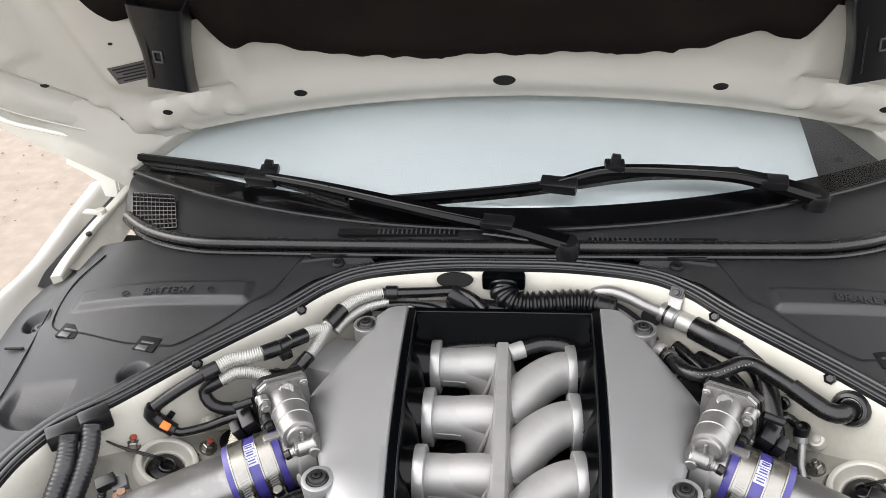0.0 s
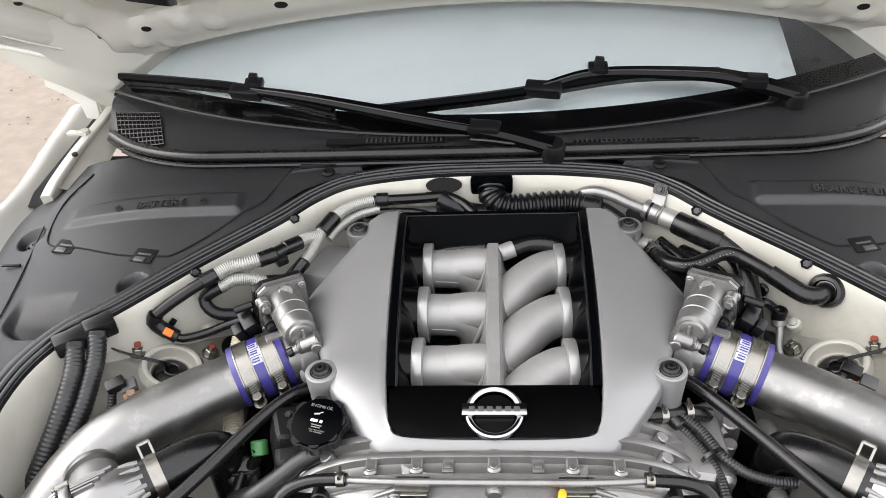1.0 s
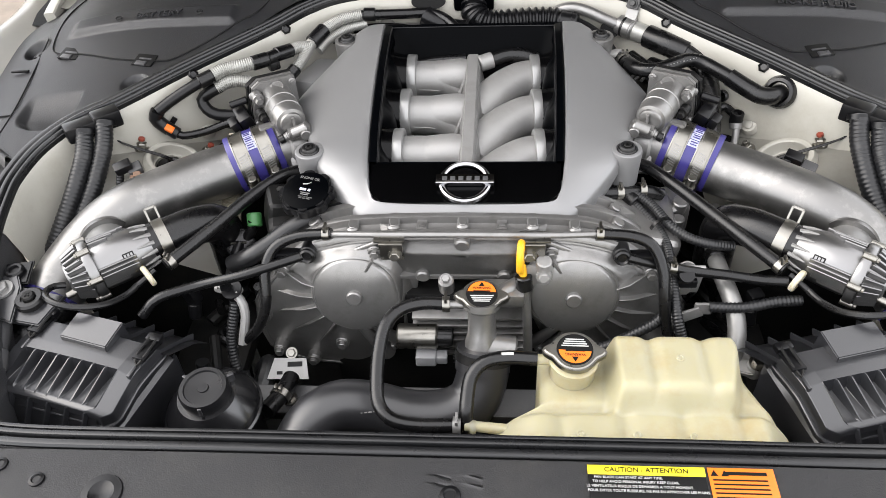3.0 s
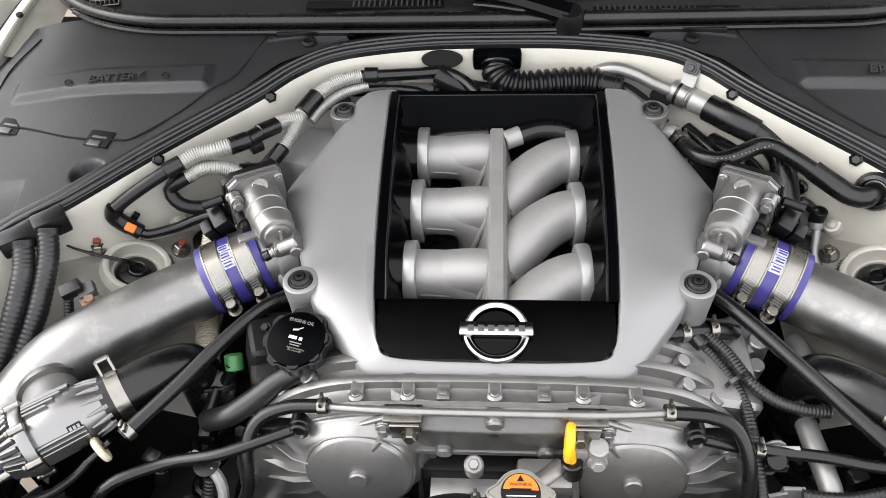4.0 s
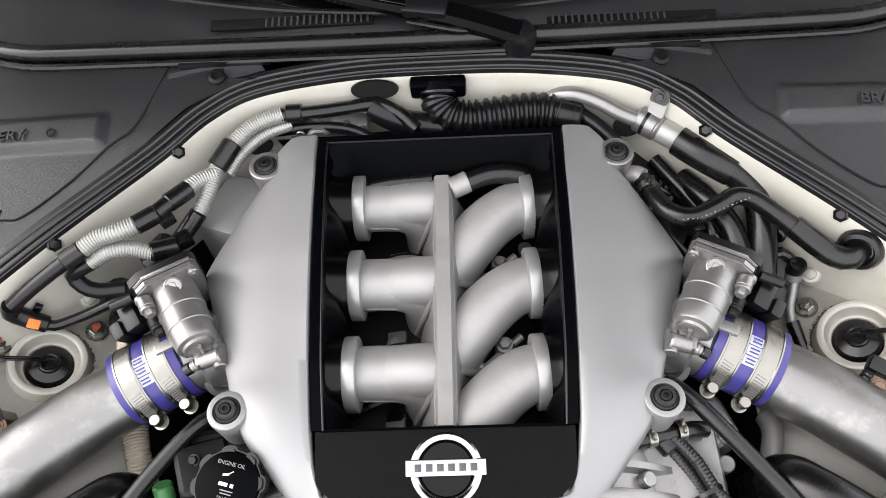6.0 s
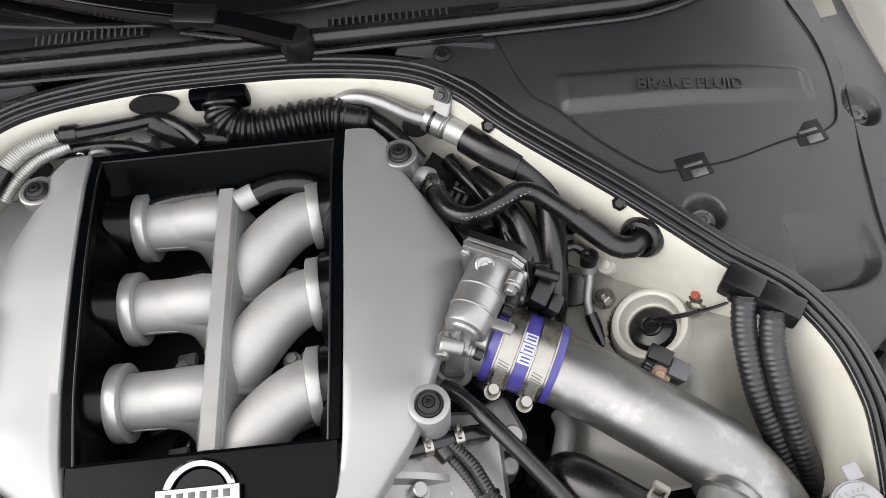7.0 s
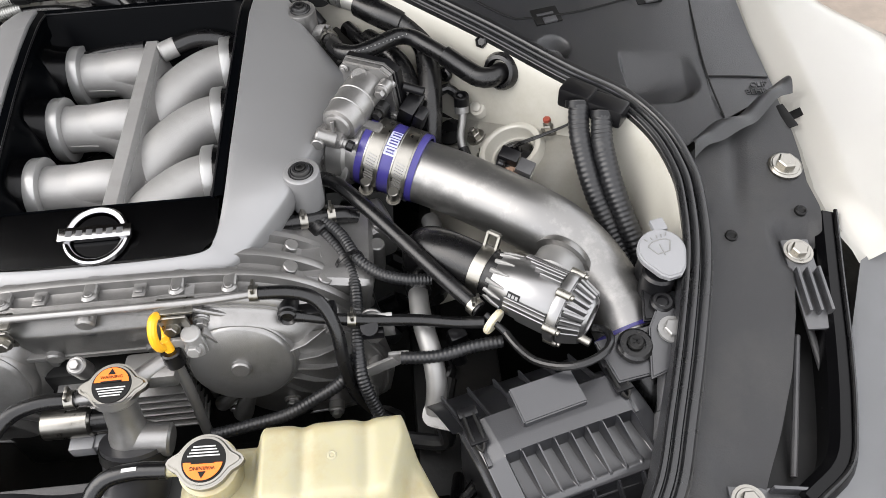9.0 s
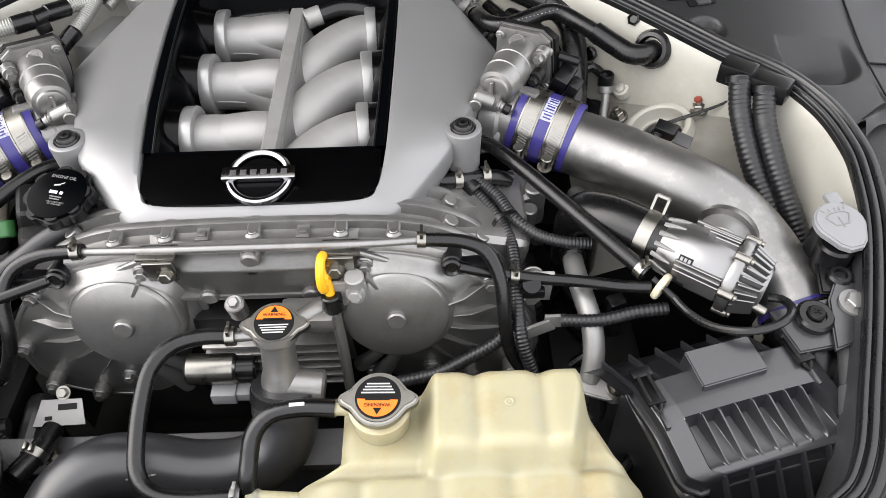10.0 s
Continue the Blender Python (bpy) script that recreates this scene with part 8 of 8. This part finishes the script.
def make_right_lines():
    # air-conditioning line with sleeve
    ac = thing("refrigerant_line", "bare aluminium refrigerant line joined to a thick black hose", "refrigerant line", (0.2, 0.34, 0.85))
    part("pipe", tube([(0.112, 0.350, 0.846), (0.128, 0.352, 0.860), (0.148, 0.347, 0.867), (0.172, 0.337, 0.865), (0.198, 0.323, 0.858), (0.222, 0.317, 0.850)], 0.0082, 18), "castdull", ac, "bare metal pipe")
    part("joint", join(rod((0.216, 0.325, 0.850), (0.236, 0.310, 0.8475), 0.0148, 24), rod((0.234, 0.312, 0.8478), (0.2385, 0.3085, 0.847), 0.0152, 24)), "castdull", ac, "machined joint")
    part("joint_band", rod((0.222, 0.3205, 0.8492), (0.228, 0.316, 0.8485), 0.0153, 24), "rubber", ac, "black band")
    part("crimp", rod((0.238, 0.309, 0.8472), (0.262, 0.292, 0.8445), 0.0140, 24), "braid", ac, "scuffed crimp sleeve")
    part("thick_hose", tube([(0.256, 0.293, 0.846), (0.279, 0.272, 0.844), (0.302, 0.256, 0.840), (0.319, 0.241, 0.833), (0.330, 0.222, 0.824), (0.332, 0.192, 0.810), (0.330, 0.160, 0.792), (0.326, 0.130, 0.768), (0.322, 0.11, 0.72)], 0.0142, 20), "rubber", ac, "thick black hose")
    part("thick_sleeve", tube([(0.256, 0.293, 0.846), (0.279, 0.272, 0.844), (0.307, 0.253, 0.839)], 0.0166, 22), "rubber", ac)
    bk = part("bracket", plate(rounded(0.018, 0.028, 0.003), 0.003, aim((0.236, 0.322, 0.872), (-0.46, -0.71, 0.53)), 0.0008), "machined", ac, "bright steel bracket")
    part("pad", join(plate(rounded(0.019, 0.015, 0.003), 0.003, aim((0.2345, 0.322, 0.8745), (-0.46, -0.71, 0.53)) @ Matrix.Translation((0, 0.007, 0.002)), 0.0008), hexagon(0.0045, 0.004, tuple(aim((0.2345, 0.322, 0.8745), (-0.46, -0.71, 0.53)) @ Vector((0, 0.007, 0.006))), (-0.46, -0.71, 0.53))), "rubber_dusty", bk)
    th = thing("heater_hose", "black rubber heater hose with printed lettering", "hose", (0.30, 0.21, 0.845))
    part("hose", tube([(0.214, 0.252, 0.832), (0.222, 0.222, 0.840), (0.232, 0.202, 0.843), (0.252, 0.192, 0.846), (0.279, 0.203, 0.849), (0.298, 0.214, 0.849), (0.316, 0.210, 0.848), (0.336, 0.193, 0.844), (0.358, 0.174, 0.838)], 0.0098, 18), "rubber", th)
    part("end_sleeve", tube([(0.350, 0.181, 0.841), (0.370, 0.164, 0.834), (0.386, 0.151, 0.830), (0.400, 0.147, 0.831), (0.416, 0.160, 0.829)], 0.0118, 18), "rubber", th)
    for i in range(16):
        x = 0.240 + 0.0046 * i
        p = Vector((x, 0.1845 + 0.40 * max(0, x - 0.255) - 0.0, 0.8545 + 0.03 * (x - 0.25)))
        part("print", box((0.0010 + 0.0012 * (i * 7 % 3) / 2, 0.0008 + 0.0006 * (i % 2), 0.0004), tuple(p), 0, (38, 0, 20)), "grey_print", th, smooth=False)
    hose_clip(th, (0.217, 0.236, 0.8365), (0.1, -0.9, 0.2), 0.0102)
    fit = thing("coolant_fitting", "alloy coolant fitting at the plenum corner", "pipe fitting", (0.214, 0.258, 0.83))
    part("elbow", tube([(0.190, 0.262, 0.812), (0.204, 0.262, 0.830), (0.214, 0.254, 0.834)], 0.010, 16), "cast", fit)
    vh = line("coolant_hose", "thick black coolant hose running down behind the throttle body", "hose", [(0.262, 0.268, 0.812), (0.280, 0.235, 0.818), (0.300, 0.205, 0.812), (0.308, 0.170, 0.798), (0.306, 0.140, 0.78), (0.30, 0.12, 0.74)], 0.0125, "rubber", "coolant hoses", 18)
    line("coolant_hose", "black coolant hose with lettering behind the throttle body", "hose", [(0.235, 0.292, 0.815), (0.262, 0.250, 0.810), (0.284, 0.215, 0.800), (0.292, 0.180, 0.78)], 0.0090, "rubber", "coolant hoses", 16)
    ht = thing("heat_shield", "dark finned heat shield behind the engine", "heat shield", (0.25, 0.26, 0.78))
    part("plate", box((0.09, 0.10, 0.006), (0.238, 0.258, 0.795), 0.002, (-14, 18, -30)), "dark", ht)
    for i in range(5):
        part("fin", box((0.004, 0.075, 0.006), (0.214 + 0.012 * i, 0.252 + 0.006 * i, 0.801 - 0.002 * i), 0.001, (-14, 18, -30)), "castdull", ht)
    wl = thing("engine_harness", "bundled black wiring with taped branches behind the throttle body", "wiring", (0.27, 0.22, 0.80))
    rnd = random.Random(9)
    for i in range(9):
        a = Vector((0.225 + 0.012 * i, 0.275 - 0.016 * i, 0.79 + rnd.uniform(-0.02, 0.02)))
        b = Vector((0.29 + rnd.uniform(-0.02, 0.03), 0.15 + rnd.uniform(-0.03, 0.04), 0.77 + rnd.uniform(-0.03, 0.03)))
        mid = (a + b) / 2 + Vector((rnd.uniform(-0.02, 0.02), rnd.uniform(-0.02, 0.02), rnd.uniform(-0.01, 0.02)))
        part("cable", tube([a, mid, b], rnd.uniform(0.0025, 0.0055), 8), rnd.choice(("rubber", "rubber", "loom")), wl)
    for p, t in (((0.262, 0.205, 0.815), 20), ((0.285, 0.165, 0.812), -25), ((0.30, 0.14, 0.800), 40)):
        part("plug", box((0.014, 0.022, 0.014), p, 0.002, (10, 15, t)), "plastic_smooth", wl, "black plug")
    # filling valve by the tower
    fv = thing("service_valve", "black-capped refrigerant service valve on a thin pipe", "service valve", (0.366, 0.16, 0.78))
    part("pipe", tube([(0.368, 0.160, 0.778), (0.366, 0.148, 0.768), (0.362, 0.132, 0.758), (0.364, 0.118, 0.748)], 0.0048, 12), "machined", fv)
    part("cap", lathe([(0.0092, 0), (0.0092, 0.014), (0.0084, 0.0155), (0.0066, 0.0155), (0.006, 0.009), (0, 0.009)], (0.367, 0.164, 0.780), (0.0, 0.0, 1), 22), "plastic_smooth", fv, "black screw cap")
    part("collar", rod((0.367, 0.158, 0.772), (0.367, 0.164, 0.782), 0.0088, 18), "machined", fv)
    part("lower_hose", tube([(0.364, 0.120, 0.750), (0.370, 0.098, 0.742), (0.378, 0.072, 0.732), (0.380, 0.05, 0.70)], 0.0068, 12), "rubber", fv)
    part("branch", tube([(0.367, 0.172, 0.786), (0.352, 0.178, 0.796), (0.340, 0.176, 0.792)], 0.006, 10), "rubber", fv)
    # hose run to the valve
    lh = line("vacuum_hose", "long black rubber hose crossing to the blow-off valve", "hose", [(0.205, 0.034, 0.806), (0.222, 0.020, 0.810), (0.250, -0.014, 0.808), (0.282, -0.054, 0.802), (0.318, -0.100, 0.795), (0.352, -0.140, 0.787)], 0.0076, "rubber", "vacuum hoses")
    hose_clip(lh, (0.348, -0.136, 0.788), (0.6, -0.8, -0.1), 0.0078)
    # casting, alloy pipe and looms right of the cover
    cs = thing("head_casting", "dull cast cylinder head side with bolts", "engine casting", (0.23, -0.02, 0.76))
    part("body", join(box((0.09, 0.11, 0.07), (0.205, -0.035, 0.752), 0.014, (0, 12, 0), 3), box((0.05, 0.05, 0.05), (0.248, 0.005, 0.748), 0.010, (0, 0, 20), 3)), "castdull", cs)
    part("boss", join(rod((0.262, -0.002, 0.73), (0.264, -0.008, 0.778), 0.010, 16), rod((0.256, -0.030, 0.73), (0.258, -0.034, 0.772), 0.008, 16)), "castdull", cs)
    part("dome", join(sheet(lambda u, v: (0.02 + 0.20 * u, -0.085 + 0.05 * v, 0.812 + 0.008 * math.sin(math.pi * v) - 0.05 * u ** 3), 20, 8, 0.003)), "castdull", cs)
    al = thing("coolant_pipe", "bent satin aluminium coolant pipe with flange", "metal pipe", (0.30, -0.1, 0.74))
    part("pipe", tube([(0.316, 0.022, 0.738), (0.318, 0.004, 0.742), (0.306, -0.030, 0.745), (0.298, -0.062, 0.748), (0.296, -0.095, 0.752), (0.298, -0.125, 0.752), (0.304, -0.155, 0.742), (0.306, -0.178, 0.722), (0.302, -0.195, 0.700)], 0.0102, 20), "machined", al)
    part("collar", lathe([(0.0102, -0.008), (0.0125, -0.006), (0.0125, 0.006), (0.0102, 0.008)], (0.297, -0.080, 0.750), (0, -1, 0.1), 24), "rubber", al)
    part("flange", join(plate(rounded(0.040, 0.026, 0.011), 0.008, pose(0.310, -0.199, 0.698, 20, 0, -20)), rod((0.323, -0.205, 0.690), (0.323, -0.209, 0.711), 0.0095, 16)), "cast", al)
    part("bolt", hexagon(0.0062, 0.006, (0.323, -0.2095, 0.712), (0, -0.2, 1)), "steel", al)
    lo = thing("wiring_loom", "black ribbed wiring loom branching over the engine side", "wiring loom", (0.23, -0.06, 0.78))
    part("trunk", corrugated([(0.188, -0.004, 0.790), (0.204, -0.024, 0.786), (0.222, -0.050, 0.781), (0.233, -0.078, 0.777), (0.236, -0.110, 0.772), (0.235, -0.150, 0.764), (0.238, -0.180, 0.745), (0.25, -0.20, 0.71)], 0.0060, 0.0034, 0.10, 14), "loom", lo)
    part("branch", corrugated([(0.205, -0.014, 0.795), (0.224, -0.036, 0.792), (0.240, -0.066, 0.788), (0.260, -0.082, 0.782), (0.285, -0.090, 0.779), (0.310, -0.090, 0.776)], 0.0058, 0.0034, 0.10, 14), "loom", lo)
    part("tape", rod((0.190, -0.005, 0.791), (0.206, -0.026, 0.787), 0.0115, 16), "rubber", lo, "black tape wrap")
    part("tie", lathe([(0.014, -0.002), (0.0155, -0.002), (0.0155, 0.002), (0.014, 0.002)], (0.231, -0.064, 0.782), (0.4, -0.9, -0.1), 20), "rubber", lo)
    pv = thing("breather_hose", "short black breather hose with steel clips", "hose", (0.19, -0.015, 0.795), "breather hoses")
    part("hose", tube([(0.135, -0.020, 0.800), (0.165, -0.020, 0.799), (0.195, -0.014, 0.796), (0.225, -0.008, 0.792), (0.240, -0.006, 0.786)], 0.0078, 14), "rubber", pv)
    for x in (0.186, 0.214):
        hose_clip(pv, (x, -0.0155 + (x - 0.186) * 0.2, 0.7965), (1, 0.2, -0.1), 0.0082)
    sl = line("sensor_lead", "thin black lead running from the cam sensor", "cable", [(0.182, -0.136, 0.800), (0.215, -0.138, 0.792), (0.245, -0.136, 0.782), (0.290, -0.136, 0.775), (0.330, -0.143, 0.774), (0.356, -0.147, 0.776)], 0.0058, "rubber", "sensor leads")
    hose_clip(sl, (0.232, -0.137, 0.786), (1, 0, -0.2), 0.006)
    line("ribbed_conduit", "black ribbed conduit sweeping under the cam cap", "conduit", [(0.232, -0.160, 0.756), (0.218, -0.172, 0.738), (0.192, -0.180, 0.724), (0.160, -0.186, 0.708), (0.120, -0.190, 0.700), (0.085, -0.195, 0.698)], 0.0062, "loom", "ribbed conduits", 12, "corr", 0.0042)
    line("ribbed_conduit", "black ribbed conduit crossing to the blow-off valve", "conduit", [(0.275, -0.160, 0.748), (0.310, -0.164, 0.752), (0.345, -0.160, 0.757), (0.372, -0.158, 0.758)], 0.0060, "loom", "ribbed conduits", 12, "corr", 0.0042)
    eb = thing("engine_bracket", "bent pale steel bracket beside the cam cap", "bracket", (0.255, -0.14, 0.75))
    part("plate", join(box((0.036, 0.004, 0.050), (0.252, -0.128, 0.760), 0.001, (12, 0, 0)), box((0.045, 0.004, 0.014), (0.250, -0.152, 0.722), 0.001, (0, -30, 0)), box((0.020, 0.004, 0.016), (0.272, -0.150, 0.735), 0.001)), "cast", eb)
    part("bolt", join(hexagon(0.007, 0.006, (0.250, -0.133, 0.752), (0, -1, 0.2)), hexagon(0.007, 0.006, (0.250, -0.131, 0.778), (0, -1, 0.2))), "castdull", eb)
    part("clip", join(box((0.022, 0.008, 0.010), (0.250, -0.142, 0.768), 0.002), lathe([(0.0085, 0), (0.0085, 0.004), (0, 0.005)], (0.248, -0.142, 0.778), (0, -0.5, 1), 16)), "plastic_smooth", eb)


def make_rear_lines():
    cd = thing("corrugated_duct", "black corrugated rubber duct leaving the firewall", "duct", (0.05, 0.345, 0.85))
    part("duct", corrugated([(0.000, 0.357, 0.870), (0.001, 0.347, 0.862), (0.011, 0.337, 0.854), (0.030, 0.333, 0.850), (0.055, 0.335, 0.850), (0.083, 0.339, 0.850), (0.110, 0.340, 0.850), (0.128, 0.337, 0.850)], 0.0188, 0.0098, 0.20, 24), "plastic_smooth", cd)
    part("end_cuff", join(rod((0.124, 0.338, 0.850), (0.156, 0.328, 0.848), 0.0165, 24), rod((0.130, 0.336, 0.850), (0.134, 0.3347, 0.850), 0.0182, 24), rod((0.146, 0.331, 0.8485), (0.150, 0.330, 0.8485), 0.0182, 24)), "plastic_smooth", cd, "black plastic cuff")
    part("arm", tube([(0.150, 0.338, 0.848), (0.170, 0.322, 0.845), (0.190, 0.300, 0.838), (0.205, 0.285, 0.825)], 0.009, 12), "plastic_smooth", cd)
    part("hood", join(box((0.062, 0.016, 0.026), (0.000, 0.360, 0.874), 0.005, (14, 0, 0)), rod((0.0, 0.366, 0.872), (0.0, 0.350, 0.864), 0.0205, 20)), "satin", cd, "black rubber hood")
    dk = line("drain_duct", "thick black duct curving out of the firewall", "duct", [(-0.075, 0.352, 0.856), (-0.060, 0.345, 0.850), (-0.038, 0.338, 0.842), (0.000, 0.332, 0.838), (0.05, 0.328, 0.830)], 0.0150, "plastic_smooth", "", 20)
    line("rear_pipe", "slim black pipe across the back of the engine", "hose", [(-0.185, 0.330, 0.846), (-0.140, 0.332, 0.848), (-0.100, 0.328, 0.846), (-0.070, 0.316, 0.838)], 0.0065, "rubber", "rear pipes")
    line("rear_pipe", "slim black pipe across the back of the engine", "hose", [(-0.165, 0.318, 0.838), (-0.120, 0.322, 0.838), (-0.085, 0.318, 0.832)], 0.0080, "rubber_dusty", "rear pipes")
    mb = thing("rear_motor", "grey cast fitting on the firewall", "fitting", (-0.13, 0.335, 0.835))
    part("body", join(rod((-0.135, 0.350, 0.840), (-0.135, 0.322, 0.838), 0.015, 20), box((0.07, 0.02, 0.03), (-0.115, 0.342, 0.832), 0.006)), "castdull", mb)
    part("stud", rod((-0.105, 0.34, 0.842), (-0.105, 0.326, 0.848), 0.006, 12), "steel", mb)
    part("stud", rod((-0.155, 0.335, 0.842), (-0.155, 0.322, 0.846), 0.005, 12), "steel", mb)


def make_side_fittings():
    for s in (1, -1):
        SIDE[0] = s
        lb = thing("loom_holder", "black plastic holder clipping two conduits to the wing", "bracket", (0.495, 0.07, 0.85), "loom holders")
        part("block", join(box((0.036, 0.024, 0.024), (0.484, 0.084, 0.845), 0.004, (0, 0, -38)), box((0.040, 0.024, 0.022), (0.512, 0.062, 0.842), 0.004, (0, 0, -38))), "plastic_smooth", lb)
        part("ring", join(lathe([(0.0120, -0.010), (0.0134, -0.010), (0.0134, -0.003), (0.0120, -0.003)], (0.482, 0.070, 0.838), (-0.1, -0.6, -0.8), 24), lathe([(0.0120, -0.010), (0.0134, -0.010), (0.0134, -0.003), (0.0120, -0.003)], (0.505, 0.054, 0.836), (-0.1, -0.6, -0.8), 24)), "plastic_smooth", lb)
        for k, pts in enumerate(([(0.484, 0.074, 0.846), (0.4815, 0.058, 0.832), (0.482, 0.040, 0.818), (0.489, 0.004, 0.790), (0.504, -0.030, 0.760), (0.519, -0.065, 0.730), (0.530, -0.095, 0.700)], [(0.506, 0.058, 0.843), (0.503, 0.044, 0.831), (0.503, 0.026, 0.818), (0.511, -0.010, 0.790), (0.524, -0.044, 0.760), (0.538, -0.073, 0.730), (0.55, -0.10, 0.70)])):
            line("wing_conduit", "grey ribbed wiring conduit dropping beside the strut tower", "conduit", pts, 0.0112, "loom", "wing conduits", 18, "corr", 0.0052, depth=0.055)
        ox, oy, oz = (0.0, 0.0, 0.0) if s > 0 else (0.040, -0.026, 0.008)
        cn = thing("sensor_plug", "black sensor plug on a painted bracket", "connector", (0.41, 0.04, 0.80), "sensor plugs")
        part("plug", box((0.022, 0.015, 0.012), (0.406 + ox, 0.042 + oy, 0.806 + oz), 0.002, (12, 8, -30)), "plastic_smooth", cn)
        part("housing", box((0.018, 0.018, 0.010), (0.421 + ox * 0.3, 0.028 + oy * 0.3, 0.800 + oz), 0.002, (8, 10, -30)), "plastic_grey", cn)
        part("bracket", box((0.016, 0.012, 0.030), (0.421 + ox * 0.3, 0.030 + oy * 0.3, 0.782 + oz), 0.002, (8, 10, -30)), "steel", cn, "zinc-plated bracket")
        part("bolt", join(lathe([(0.0095, 0), (0.0095, 0.0015), (0, 0.002)], (0.404 + ox * 0.6, 0.026 + oy * 0.6, 0.7945 + oz), (-0.3, -0.2, 1), 20), hexagon(0.0052, 0.005, (0.404 + ox * 0.6, 0.026 + oy * 0.6, 0.7965 + oz), (-0.3, -0.2, 1))), "rust", cn, "rusty bolt")
        part("lead", corrugated([(0.398 + ox * 1.3, 0.040 + oy, 0.804 + oz), (0.390 + ox * 1.6, 0.030 + oy, 0.788), (0.390 + ox * 1.7, 0.018 + oy, 0.768), (0.39 + ox * 1.7, 0.01 + oy, 0.74)], 0.005, 0.004, 0.12, 10), "loom", cn)
        vl = thing("vacuum_valve", "yellowed round check valve in a thin hose loop", "check valve", (0.366, -0.151, 0.779), "check valves")
        part("disc", lathe([(0.0, -0.0030), (0.0122, -0.0030), (0.0135, -0.0015), (0.0135, 0.0015), (0.0122, 0.0030), (0.0, 0.0030)], (0.364, -0.150, 0.780), (0.65, -0.62, -0.15), 30), "clear", vl, "yellowed clear disc")
        part("stub", rod((0.357, -0.143, 0.783), (0.374, -0.161, 0.776), 0.0034, 12), "rubber", vl)
        part("loop", tube([(0.374, -0.161, 0.776), (0.382, -0.176, 0.775), (0.396, -0.198, 0.782), (0.418, -0.212, 0.792), (0.440, -0.212, 0.797), (0.457, -0.202, 0.797), (0.464, -0.188, 0.793), (0.462, -0.176, 0.788), (0.453, -0.170, 0.784)], 0.0038, 10), "rubber", vl, "thin black hose loop")
    SIDE[0] = 1
    wc = thing("washer_filler", "light grey washer fluid cap on a dark neck", "washer filler", (0.527, -0.11, 0.81))
    out = [(0.0225 * math.cos(radians(a)), 0.0225 * math.sin(radians(a))) for a in range(-20, 201, 10)] + [(-0.013, -0.024), (-0.006, -0.030), (0.006, -0.030), (0.013, -0.024)]
    mm = pose(0.5265, -0.112, 0.812, 8, -4, 12)
    cap = part("cap", plate(out, 0.007, mm, 0.002, 3), "grey_cap", wc, "light grey flip cap")
    part("hinge", box((0.014, 0.014, 0.006), (0.531, -0.083, 0.817), 0.002, (8, 0, 12)), "grey_cap", wc)
    sign = [tube([(-0.011, 0.004, 0), (-0.006, 0.0075, 0), (0.006, 0.0075, 0), (0.011, 0.004, 0)], 0.0006, 6, 0.002), tube([(-0.006, -0.006, 0), (0.006, -0.006, 0)], 0.0006, 6), tube([(-0.011, 0.004, 0), (-0.006, -0.006, 0)], 0.0006, 6), tube([(0.011, 0.004, 0), (0.006, -0.006, 0)], 0.0006, 6), tube([(0, 0.003, 0), (0, -0.009, 0)], 0.0006, 6),
            *[tube([(x, 0.010, 0), (x * 1.25, 0.013, 0)], 0.0006, 6) for x in (-0.009, -0.004, 0.001, 0.005, 0.009)]]
    bm = join(*sign)
    bm.transform(mm @ Matrix.Translation((0, 0.002, 0.0072)))
    part("wiper_sign", bm, "grey_print", cap, "embossed wiper sign")
    part("neck", join(rod((0.527, -0.11, 0.812), (0.524, -0.108, 0.74), 0.018, 20), rod((0.5225, -0.128, 0.805), (0.521, -0.130, 0.75), 0.016, 18)), "plastic_smooth", wc)
    # lower engine filling, dark pipes seen between the parts
    for s in (1, -1):
        SIDE[0] = s
        fl = thing("lower_pipework", "dark pipes and hoses low between engine and wing", "pipework", (0.30, -0.08, 0.66), "lower pipework")
        rnd = random.Random(21)
        for i in range(14):
            x, y = rnd.uniform(0.255, 0.36), rnd.uniform(-0.24, 0.08)
            a, b = Vector((x, y, 0.64 + rnd.uniform(-0.05, 0.05))), Vector((x + rnd.uniform(-0.06, 0.06), y + rnd.uniform(-0.10, 0.10), 0.67 + rnd.uniform(-0.05, 0.02)))
            mid = (a + b) / 2 + Vector((rnd.uniform(-0.03, 0.03), rnd.uniform(-0.03, 0.03), rnd.uniform(-0.02, 0.02)))
            part("hose", tube([a, mid, b], rnd.uniform(0.005, 0.014), 10), rnd.choice(("rubber", "rubber", "dark", "loom")), fl)
        part("guard", box((0.10, 0.34, 0.02), (0.33, -0.08, 0.615), 0.006, (0, 6, 0)), "dark", fl)
        part("plug", join(box((0.018, 0.014, 0.028), (0.330, -0.135, 0.735), 0.003, (10, 0, 20)), rod((0.330, -0.135, 0.72), (0.332, -0.14, 0.70), 0.008, 12)), "plastic_smooth", fl, "black plug")
    SIDE[0] = 1


make_left_lines()
make_right_lines()
make_rear_lines()
make_side_fittings()
